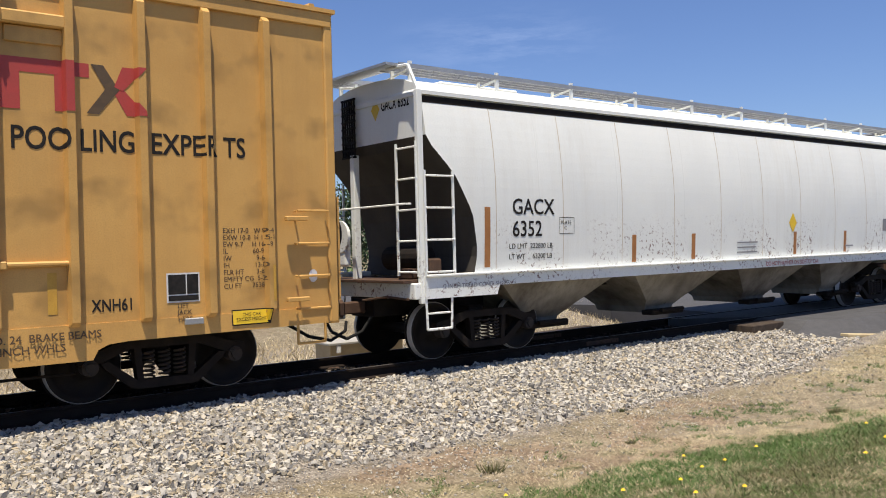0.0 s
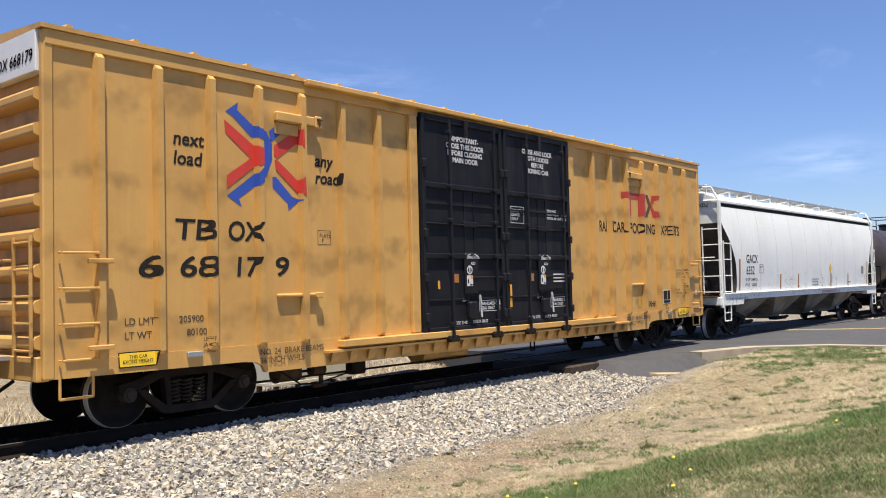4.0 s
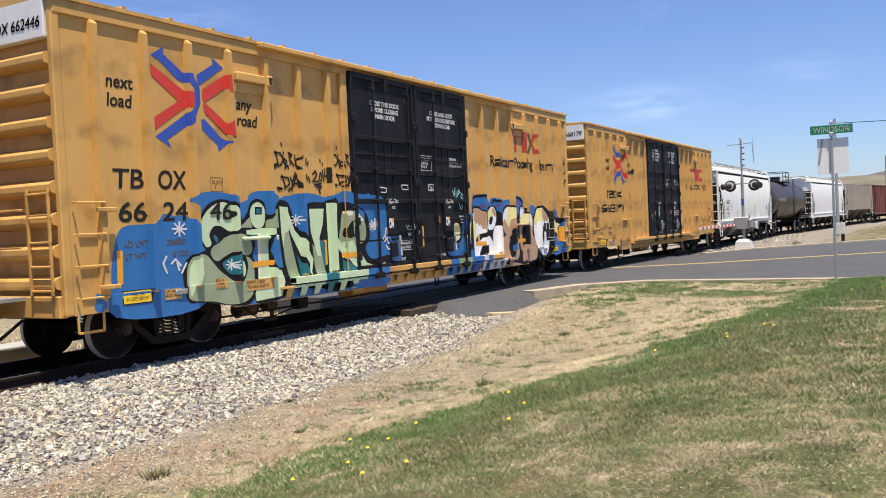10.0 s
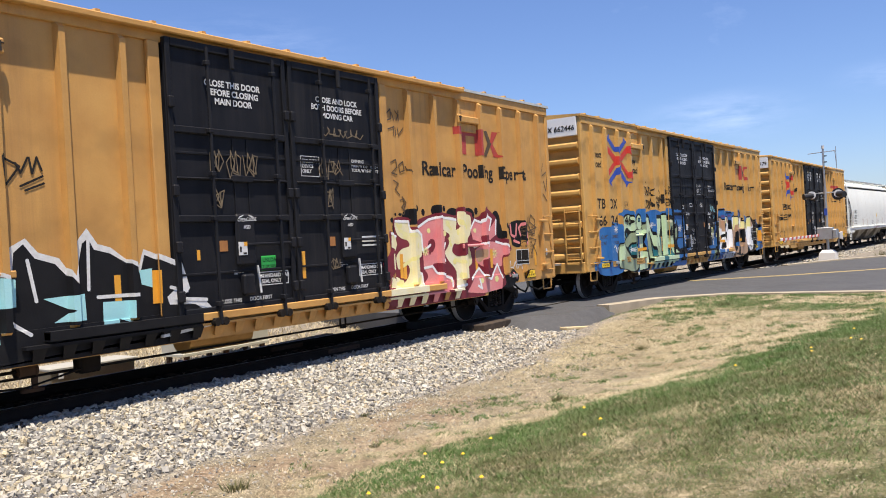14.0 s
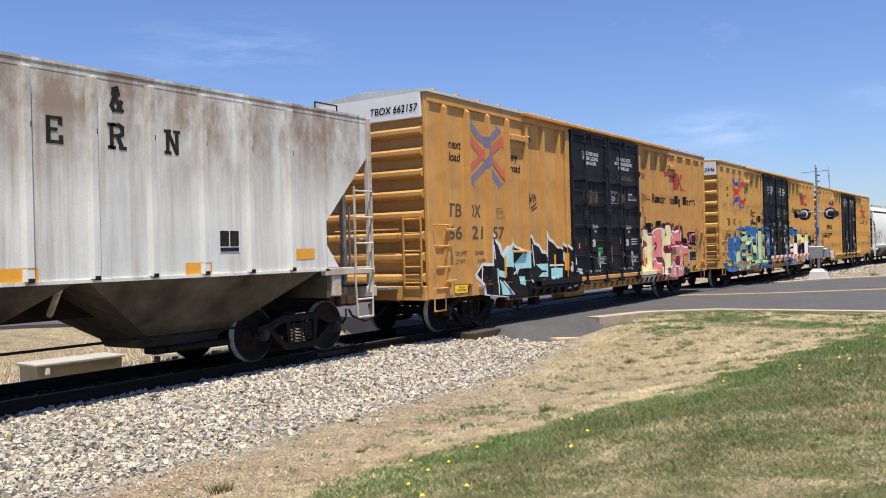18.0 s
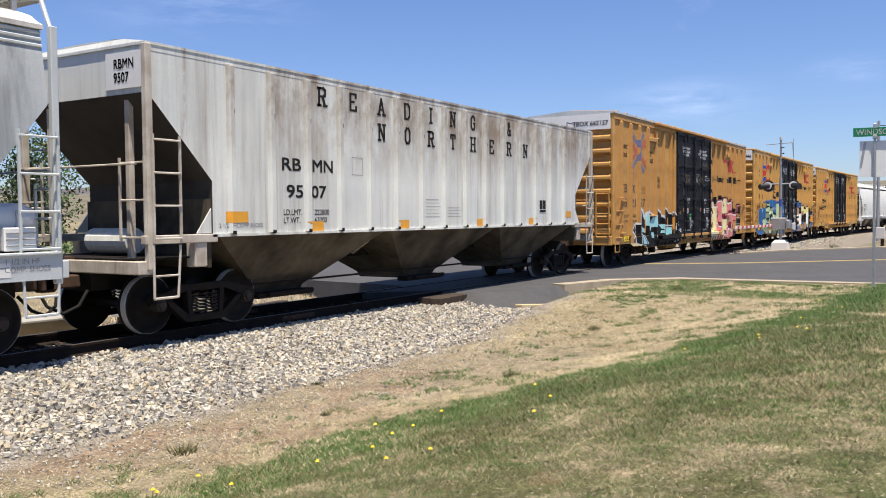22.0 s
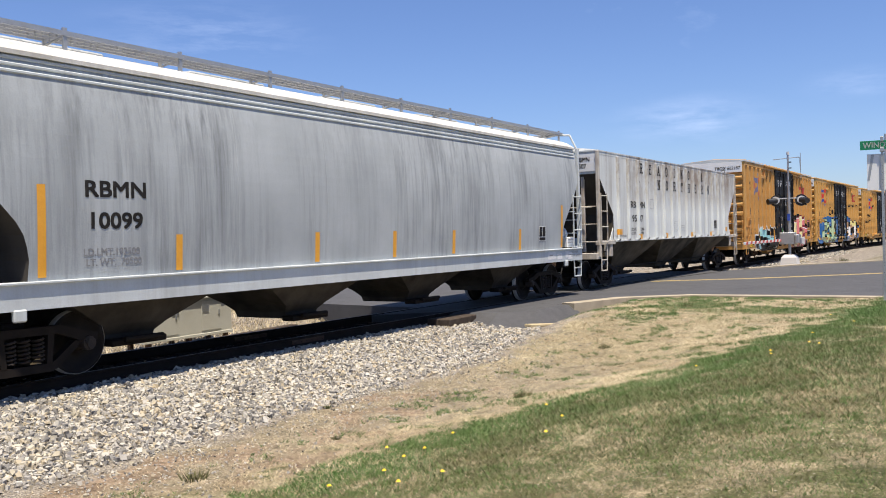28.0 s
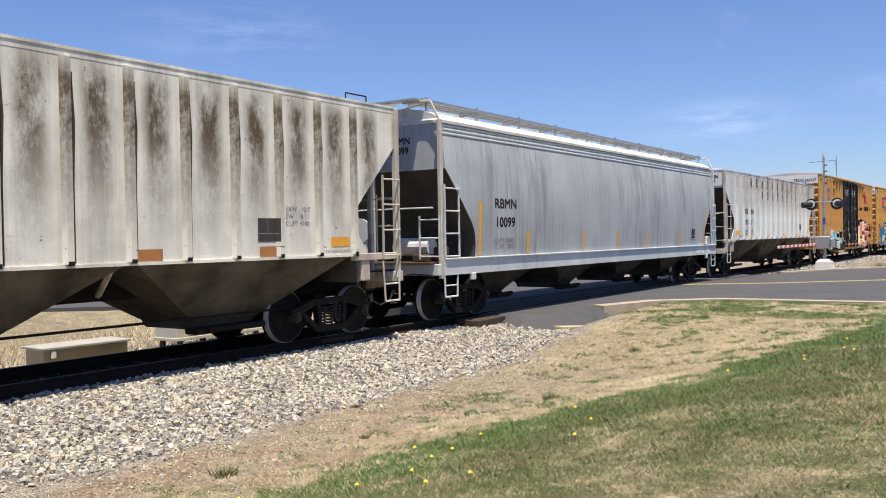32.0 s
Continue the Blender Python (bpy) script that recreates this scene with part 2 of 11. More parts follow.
# grey lowered so the bays carry the shade below the sill
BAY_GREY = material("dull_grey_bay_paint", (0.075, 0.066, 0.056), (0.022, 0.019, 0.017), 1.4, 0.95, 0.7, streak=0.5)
# trucks and underframe near black, their shade put into the steel colour
STEEL_DARK = material("sooty_truck_steel", (0.013, 0.011, 0.010), (0.026, 0.02, 0.017), 5.0, 0.8, 0.75, bump=0.4)
RUST = material("rusty_brown_steel", (0.07, 0.045, 0.034), (0.12, 0.07, 0.045), 6.0, 0.8, 0.8, bump=0.4)
WHEEL = material("wheel_steel", (0.016, 0.014, 0.013), (0.03, 0.024, 0.02), 6.0, 0.7, 0.6, 0.3)
TREAD = material("polished_tread_steel", (0.46, 0.45, 0.44), (0.32, 0.30, 0.28), 8.0, 0.6, 0.45, 0.3, bump=0.05)
# rust darkened so the rail side holds the shade below the cars
RAIL_SIDE = material("rail_web_rust", (0.016, 0.012, 0.010), (0.028, 0.02, 0.016), 4.0, 0.8, 0.8, bump=0.4, space="World")
TIE = material("creosoted_tie_wood", (0.05, 0.038, 0.03), (0.09, 0.07, 0.055), 6.0, 0.8, 0.9, bump=0.6, space="World")
TANK_BLACK = material("black_tank_paint", (0.035, 0.028, 0.027), (0.06, 0.045, 0.04), 0.8, 0.7, 0.4, streak=0.4, streak_colour=(0.10, 0.07, 0.05))
BROWN_CAR = material("boxcar_red_paint", (0.20, 0.055, 0.04), (0.13, 0.04, 0.035), 1.0, 0.7, 0.6, streak=0.5)
TAUPE_CAR = material("dusty_grey_brown_paint", (0.36, 0.31, 0.26), (0.25, 0.21, 0.18), 1.0, 0.7, 0.6, streak=0.6)
INK = material("black_stencil_paint", (0.018, 0.017, 0.017), (0.045, 0.04, 0.035), 12.0, 0.6, 0.6)
INK_BROWN = material("faded_stencil_paint", (0.085, 0.055, 0.03), (0.15, 0.09, 0.04), 12.0, 0.6, 0.6)
CHALK = material("white_stencil_paint", (0.72, 0.72, 0.72), (0.5, 0.5, 0.5), 14.0, 0.6, 0.6)
GREY_INK = material("grey_stencil_paint", (0.22, 0.22, 0.23), (0.32, 0.32, 0.32), 14.0, 0.6, 0.6)
LOGO_RED = material("faded_red_paint", (0.46, 0.055, 0.045), (0.36, 0.06, 0.045), 6.0, 0.6, 0.5)
BRIGHT_RED = material("bright_red_paint", (0.62, 0.045, 0.03), (0.50, 0.05, 0.03), 6.0, 0.5, 0.5)
FADED_RED = material("sun_bleached_red_paint", (0.55, 0.12, 0.075), (0.48, 0.18, 0.08), 6.0, 0.7, 0.6)
LOGO_BLUE = material("blue_paint", (0.03, 0.085, 0.42), (0.03, 0.07, 0.32), 6.0, 0.5, 0.5)
FADED_BLUE = material("sun_bleached_blue_paint", (0.14, 0.16, 0.32), (0.28, 0.21, 0.17), 5.0, 0.8, 0.6)
REFLECT_ORANGE = material("orange_reflector_tape", (0.80, 0.38, 0.045), (0.70, 0.30, 0.03), 9.0, 0.5, 0.35)
REFLECT_RUST = material("faded_orange_reflector_tape", (0.40, 0.17, 0.05), (0.30, 0.12, 0.04), 9.0, 0.6, 0.5)
YELLOW = material("yellow_placard", (0.82, 0.55, 0.03), (0.72, 0.46, 0.03), 9.0, 0.5, 0.5)
SEAM = material("rusty_weld_seam", (0.52, 0.43, 0.31), (0.62, 0.58, 0.50), 3.0, 0.9, 0.7)
TAN_CHALK = material("rubbed_tan_chalk", (0.22, 0.165, 0.10), (0.07, 0.055, 0.04), 14.0, 0.9, 0.8)
GREEN_CARD = material("green_sticker", (0.06, 0.75, 0.12), (0.05, 0.6, 0.1), 9.0, 0.4, 0.5)
ASPHALT = material("asphalt", (0.068, 0.068, 0.072), (0.048, 0.048, 0.051), 0.8, 0.8, 0.85, bump=0.5, grain=90, space="World")
ASPHALT_DARK = material("crossing_asphalt", (0.066, 0.066, 0.07), (0.045, 0.045, 0.047), 1.6, 0.8, 0.85, bump=0.7, grain=80, space="World")
CONCRETE = material("concrete_kerb", (0.40, 0.34, 0.25), (0.27, 0.23, 0.17), 2.0, 0.9, 0.9, bump=0.4, space="World")
LINE_YELLOW = material("worn_yellow_line_paint", (0.50, 0.36, 0.12), (0.30, 0.24, 0.13), 4.0, 0.9, 0.8, space="World")
GALV = material("galvanised_steel", (0.42, 0.43, 0.44), (0.33, 0.34, 0.35), 7.0, 0.6, 0.45, 0.6, space="World")
SIGN_GREEN = material("green_sign_sheeting", (0.0, 0.20, 0.085), (0.0, 0.17, 0.075), 7.0, 0.4, 0.4, space="World")
CABINET = material("beige_cabinet_paint", (0.50, 0.49, 0.42), (0.42, 0.41, 0.35), 3.0, 0.6, 0.55, space="World")
TIMBER = material("sun_bleached_timber", (0.52, 0.42, 0.25), (0.40, 0.31, 0.19), 3.0, 0.8, 0.85, bump=0.4, space="World")
LAMP_BLACK = material("black_lamp_housing", (0.015, 0.015, 0.016), (0.03, 0.03, 0.03), 6.0, 0.6, 0.45, space="World")
STRIPE_RED = material("red_gate_stripe", (0.55, 0.06, 0.05), (0.45, 0.06, 0.05), 6.0, 0.6, 0.5)
STRIPE_WHITE = material("white_gate_stripe", (0.72, 0.72, 0.70), (0.6, 0.6, 0.58), 6.0, 0.6, 0.5)
BALLAST = material("crushed_limestone", (0.50, 0.475, 0.42), (0.33, 0.31, 0.275), 7.0, 0.7, 0.9, bump=0.5, grain=70, space="World",
                   tones=((1.0, 0.99, 0.96), (0.82, 0.77, 0.66), (0.97, 0.97, 0.97), (0.50, 0.50, 0.52), (1.0, 0.95, 0.85), (0.72, 0.72, 0.74), (1.0, 0.98, 0.96), (0.36, 0.36, 0.37), (0.88, 0.78, 0.62), (0.64, 0.62, 0.60)))
# rail top kept dark, the passing train's shade put into its colour
RAIL_TOP = material("dull_rail_head", (0.10, 0.092, 0.085), (0.06, 0.05, 0.045), 8.0, 0.6, 0.55, 0.4, bump=0.05, space="World")
LID_GREY = material("grey_lid_paint", (0.36, 0.35, 0.32), (0.27, 0.26, 0.24), 3.0, 0.6, 0.8, space="World")
# oily stones taken near black, with shade under the train in the colour
BALLAST_OILY_SHADED = material("oil_stained_ballast", (0.028, 0.025, 0.023), (0.018, 0.016, 0.015), 5.0, 0.8, 0.85, bump=0.5, grain=70, island=0.3, space="World")
BARK = material("bark", (0.14, 0.10, 0.075), (0.09, 0.065, 0.05), 5.0, 0.8, 0.95, bump=0.8, space="World")
LEAF = material("spring_leaves", (0.055, 0.105, 0.025), (0.09, 0.14, 0.03), 0.6, 0.8, 0.65, bump=0, island=0.4, space="World")
NEEDLE = material("dark_evergreen", (0.022, 0.05, 0.018), (0.035, 0.065, 0.02), 0.6, 0.8, 0.7, bump=0, island=0.4, space="World")
BLADE_OLIVE = material("olive_grass_blade", (0.085, 0.10, 0.032), (0.16, 0.14, 0.06), 1.2, 0.9, 0.7, bump=0, island=0.45, space="World")
BLADE_GREEN = material("green_grass_blade", (0.055, 0.135, 0.018), (0.09, 0.15, 0.035), 0.9, 0.8, 0.6, bump=0, island=0.4, space="World")
BLADE_DRY = material("dry_grass_blade", (0.60, 0.51, 0.34), (0.36, 0.28, 0.17), 0.9, 0.8, 0.8, bump=0, island=0.4, space="World")
PETAL = material("dandelion_petal", (0.85, 0.60, 0.02), (0.75, 0.45, 0.01), 20.0, 0.5, 0.6)
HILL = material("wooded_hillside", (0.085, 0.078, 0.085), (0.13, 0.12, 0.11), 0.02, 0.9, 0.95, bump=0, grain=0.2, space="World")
FIELD = material("spring_field", (0.11, 0.10, 0.07), (0.20, 0.17, 0.12), 0.03, 1.0, 0.95, bump=0, grain=0.12, space="World")
STACK_WHITE = material("pale_chimney_paint", (0.62, 0.60, 0.58), (0.5, 0.48, 0.46), 0.4, 0.6, 0.8, space="World")
STACK_TAN = material("buff_chimney_brick", (0.45, 0.33, 0.22), (0.36, 0.26, 0.18), 0.4, 0.6, 0.8, space="World")
SLAT = material("brown_privacy_slat", (0.13, 0.075, 0.06), (0.18, 0.11, 0.09), 2.0, 0.7, 0.7, space="World")
HYDRANT_RED = material("red_hydrant_paint", (0.60, 0.04, 0.03), (0.5, 0.04, 0.03), 6.0, 0.5, 0.45)
G_BLUE = material("sprayed_blue", (0.025, 0.16, 0.42), (0.02, 0.12, 0.36), 3.0, 0.7, 0.5)
G_BLACK = material("sprayed_black", (0.012, 0.012, 0.014), (0.02, 0.02, 0.022), 3.0, 0.6, 0.5)
G_TAN = material("sprayed_tan", (0.50, 0.31, 0.19), (0.44, 0.27, 0.16), 3.0, 0.7, 0.5)
G_YELLOW = material("sprayed_pale_yellow", (0.80, 0.72, 0.26), (0.78, 0.74, 0.46), 3.0, 0.7, 0.5)
G_WHITE = material("sprayed_white", (0.86, 0.86, 0.86), (0.74, 0.74, 0.75), 2.0, 0.6, 0.5)
OCHRE = material("weathered_ochre_reflector_tape", (0.58, 0.33, 0.05), (0.46, 0.25, 0.04), 9.0, 0.6, 0.5)
GRIME = material("grimy_rust_streaked_paint", (0.58, 0.545, 0.48), (0.31, 0.24, 0.18), 3.0, 0.8, 0.75, streak=0.4, streak_colour=(0.16, 0.085, 0.05))
SPRING = material("dark_spring_steel", (0.024, 0.019, 0.016), (0.05, 0.035, 0.027), 6.0, 0.8, 0.8, bump=0.4)
G_PURPLE = material("sprayed_purple", (0.10, 0.07, 0.22), (0.12, 0.1, 0.3), 3.0, 0.6, 0.5)
G_MINT = material("sprayed_mint", (0.50, 0.66, 0.40), (0.62, 0.71, 0.52), 2.4, 0.7, 0.5)
G_SAGE = material("sprayed_sage", (0.25, 0.31, 0.19), (0.36, 0.42, 0.27), 2.0, 0.8, 0.5)
G_TEAL = material("sprayed_teal", (0.01, 0.15, 0.19), (0.01, 0.11, 0.15), 3.0, 0.6, 0.5)
G_ICE = material("sprayed_ice_blue", (0.34, 0.68, 0.72), (0.45, 0.74, 0.76), 3.0, 0.6, 0.5)
G_MAROON = material("sprayed_maroon", (0.16, 0.012, 0.025), (0.24, 0.02, 0.04), 3.0, 0.6, 0.5)
G_PINK = material("sprayed_pink", (0.72, 0.21, 0.22), (0.74, 0.32, 0.31), 3.0, 0.8, 0.5)
G_CREAM = material("sprayed_cream", (0.80, 0.75, 0.56), (0.78, 0.68, 0.30), 2.4, 0.8, 0.5)
# sooty sheet, deepened by the end cavity's shade in its colour
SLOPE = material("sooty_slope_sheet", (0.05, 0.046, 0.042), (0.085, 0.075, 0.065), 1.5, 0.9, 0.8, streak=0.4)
RUBBER = material("black_rubber_hose", (0.015, 0.015, 0.015), (0.025, 0.025, 0.025), 6.0, 0.5, 0.7)

# the dull dark materials hardly mirror the sky
for dull in (DOOR_BLACK, STEEL_DARK, WHEEL, BAY, BAY_GREY, SLOPE, RUBBER, BALLAST_OILY_SHADED, RAIL_SIDE, TIE, INK, G_BLACK, RUST):
    dull.node_tree.nodes["Principled BSDF"].inputs["Specular IOR Level"].default_value = 0.12


# ---------- mesh helpers ----------
def part(name, bm, mat, parent, label=""):
    me = bpy.data.meshes.new(name)
    bm.to_mesh(me)
    bm.free()
    me.materials.append(mat)
    ob = new(name, me)
    ob.parent = parent
    if label:
        ob["label"] = label
    return ob


def smooth(ob):
    ob.data.polygons.foreach_set("use_smooth", [True] * len(ob.data.polygons))
    return ob


def again(ob, parent, m, label=""):
    """The same mesh once more, as a part of its own."""
    o = new(ob.name.split(".")[0], ob.data)
    o.parent = parent
    o.matrix_basis = m
    if label:
        o["label"] = label
    return o


def box(bm, x0, x1, y0, y1, z0, z1, bevel=0.0):
    m = Matrix.Translation(((x0 + x1) / 2, (y0 + y1) / 2, (z0 + z1) / 2)) @ Matrix.Diagonal((x1 - x0, y1 - y0, z1 - z0, 1))
    made = bmesh.ops.create_cube(bm, size=1.0, matrix=m)["verts"]
    if bevel:
        edges = list({e for v in made for e in v.link_edges})
        bmesh.ops.bevel(bm, geom=edges, offset=bevel, segments=1, affect="EDGES", clamp_overlap=True)
    return bm


def boxed(x0, x1, y0, y1, z0, z1, bevel=0.0):
    return box(bmesh.new(), x0, x1, y0, y1, z0, z1, bevel)


def rod(bm, a, b, r, seg=8):
    a, b = Vector(a), Vector(b)
    d = b - a
    m = Matrix.Translation((a + b) / 2) @ d.to_track_quat("Z", "Y").to_matrix().to_4x4()
    bmesh.ops.create_cone(bm, cap_ends=True, segments=seg, radius1=r, radius2=r, depth=d.length, matrix=m)
    return bm


def rods(points, r, seg=8):
    bm = bmesh.new()
    for a, b in zip(points, points[1:]):
        rod(bm, a, b, r, seg)
    return bm


def prism(bm, pts, y0, y1):
    """A plate whose outline is given in x and z, from y0 to y1."""
    f = [bm.verts.new((x, y0, z)) for x, z in pts]
    g = [bm.verts.new((x, y1, z)) for x, z in pts]
    bm.faces.new(f)
    bm.faces.new(list(reversed(g)))
    k = len(pts)
    for i in range(k):
        bm.faces.new((f[i], g[i], g[(i + 1) % k], f[(i + 1) % k]))
    bmesh.ops.recalc_face_normals(bm, faces=bm.faces)
    return bm


def plate(pts, y0, y1):
    return prism(bmesh.new(), pts, y0, y1)


def loft(levels):
    """A closed body of rectangles stacked in z: rows of z, x0, x1, half width."""
    bm = bmesh.new()
    rings = []
    for z, x0, x1, w in levels:
        rings.append([bm.verts.new(p) for p in ((x0, -w, z), (x1, -w, z), (x1, w, z), (x0, w, z))])
    for a, b in zip(rings, rings[1:]):
        for i in range(4):
            bm.faces.new((a[i], a[(i + 1) % 4], b[(i + 1) % 4], b[i]))
    bm.faces.new(list(reversed(rings[0])))
    bm.faces.new(rings[-1])
    bmesh.ops.recalc_face_normals(bm, faces=bm.faces)
    return bm


def lathe(profile, seg=28):
    """A body turned about the y axis: rows of radius, y."""
    bm = bmesh.new()
    rings = []
    for r, y in profile:
        rings.append([bm.verts.new((r * math.cos(2 * math.pi * i / seg), y, r * math.sin(2 * math.pi * i / seg))) for i in range(seg)])
    for a, b in zip(rings, rings[1:]):
        for i in range(seg):
            bm.faces.new((a[i], a[(i + 1) % seg], b[(i + 1) % seg], b[i]))
    bm.faces.new(rings[0])
    bm.faces.new(list(reversed(rings[-1])))
    bmesh.ops.recalc_face_normals(bm, faces=bm.faces)
    return bm


def bulk(name, verts, faces, mat, kind="stuff", label="", category=""):
    me = bpy.data.meshes.new(name)
    me.from_pydata(verts, [], faces)
    me.materials.append(mat)
    return tagged(new(name, me), label, category, "", kind)


# ---------- painted lettering and shapes that follow a car's side ----------
def text_mesh(body, size, bold=0.0, shear=0.0, wide=1.0, align="LEFT"):
    """Flat letters in the x, z plane at y = 0; weight is added by laying the outline over itself, a little shifted."""
    cu = bpy.data.curves.new("letters", "FONT")
    cu.body, cu.size, cu.shear, cu.align_x, cu.resolution_u = body, size, shear, align, 3
    ob = bpy.data.objects.new("letters", cu)
    me = bpy.data.meshes.new_from_object(ob)
    bm = bmesh.new()
    d = bold * size
    for i, (a, b) in enumerate(((-d, -d), (d, d), (-d, d), (d, -d)) if d > 0 else ((0.0, 0.0),)):
        first = len(bm.verts)
        bm.from_mesh(me)
        bm.verts.ensure_lookup_table()
        for v in bm.verts[first:]:
            v.co = Vector(((v.co.x + a) * wide, -0.0002 * i, v.co.y + b))
    bpy.data.objects.remove(ob)
    bpy.data.meshes.remove(me)
    return bm


def follow(bm, side, off, cuts_x=(), cuts_z=()):
    """Lays flat shapes on the side: y from side(x, z), proud by off."""
    if bm.verts:
        xs = [v.co.x for v in bm.verts]
        zs = [v.co.z for v in bm.verts]
        for c in cuts_x:
            if min(xs) < c < max(xs):
                bmesh.ops.bisect_plane(bm, geom=bm.verts[:] + bm.edges[:] + bm.faces[:], plane_co=(c, 0, 0), plane_no=(1, 0, 0), dist=1e-5)
        for c in cuts_z:
            if min(zs) < c < max(zs):
                bmesh.ops.bisect_plane(bm, geom=bm.verts[:] + bm.edges[:] + bm.faces[:], plane_co=(0, 0, c), plane_no=(0, 0, 1), dist=1e-5)
    for v in bm.verts:
        v.co.y += side(v.co.x, v.co.z) - off
    for f in bm.faces:
        f.normal_update()
        if f.normal.y > 0:
            f.normal_flip()
    return bm


def shape(bm, pts):
    """A flat outline in x and z."""
    lift = -0.0004 * (len(bm.faces) % 7)
    f = bm.faces.new([bm.verts.new((x, lift, z)) for x, z in pts])
    f.normal_update()
    bmesh.ops.triangulate(bm, faces=[f], ngon_method="EAR_CLIP")
    return bm


def blob(bm, x, z, rx, rz, seg=14, wob=0.0, seed=0):
    return shape(bm, [(x + rx * (1 + wob * math.sin(i * 2.4 + seed)) * math.cos(2 * math.pi * i / seg),
                       z + rz * (1 + wob * math.cos(i * 1.7 + seed)) * math.sin(2 * math.pi * i / seg)) for i in range(seg)])


def brush(bm, pts, w):
    """A fat painted stroke along points, with round ends."""
    for (ax, az), (bx, bz) in zip(pts, pts[1:]):
        d = math.hypot(bx - ax, bz - az) or 1e-6
        ux, uz = (bx - ax) / d, (bz - az) / d
        out = []
        for k in range(7):
            a = math.pi / 2 + math.pi * k / 6
            out.append((ax + w * (ux * math.cos(a) - uz * math.sin(a)), az + w * (uz * math.cos(a) + ux * math.sin(a))))
        for k in range(7):
            a = -math.pi / 2 + math.pi * k / 6
            out.append((bx + w * (ux * math.cos(a) - uz * math.sin(a)), bz + w * (uz * math.cos(a) + ux * math.sin(a))))
        shape(bm, out)
    return bm


# ---------- the train's way ----------
CURVE_FROM, CURVE = 60.0, 0.0018
RUN = (-0.027, 143.072, -50.858, 34.527, -26.284, 7.051)


def rolled(t):
    """Metres that the train has gone at t seconds; it slows down all the time."""
    u = t / 32.0
    return sum(c * u ** k for k, c in enumerate(RUN))


def on_track(x):
    """Sideways shift and heading of the track at x: straight, then a wide bend."""
    d = max(x - CURVE_FROM, 0.0)
    return -CURVE * d * d / 2, -math.degrees(math.atan(CURVE * d))


MOVING, WHEELSETS = [], []
RADIUS = 0.457


# ---------- trucks ----------
def wheelset(parent, x):
    prof = [(0.05, -0.86), (0.13, -0.86), (0.14, -0.80), (0.20, -0.775), (0.37, -0.80), (0.385, -0.82), (0.446, -0.82), (0.458, -0.812),
            (0.461, -0.72), (0.485, -0.705), (0.482, -0.685), (0.39, -0.685), (0.37, -0.70), (0.16, -0.72), (0.085, -0.68), (0.08, 0.0)]
    bm = lathe(prof + [(r, -y) for r, y in reversed(prof[:-1])], 36)
    w = smooth(part("wheelset", bm, WHEEL, parent))
    w.data.materials.append(TREAD)
    for p in w.data.polygons:
        c = p.center
        if 0.447 < math.hypot(c.x, c.z) < 0.47:
            p.material_index = 1
    w.matrix_basis = pose(x, 0, RADIUS)
    WHEELSETS.append((w, x))
    return w


PROTO = {}


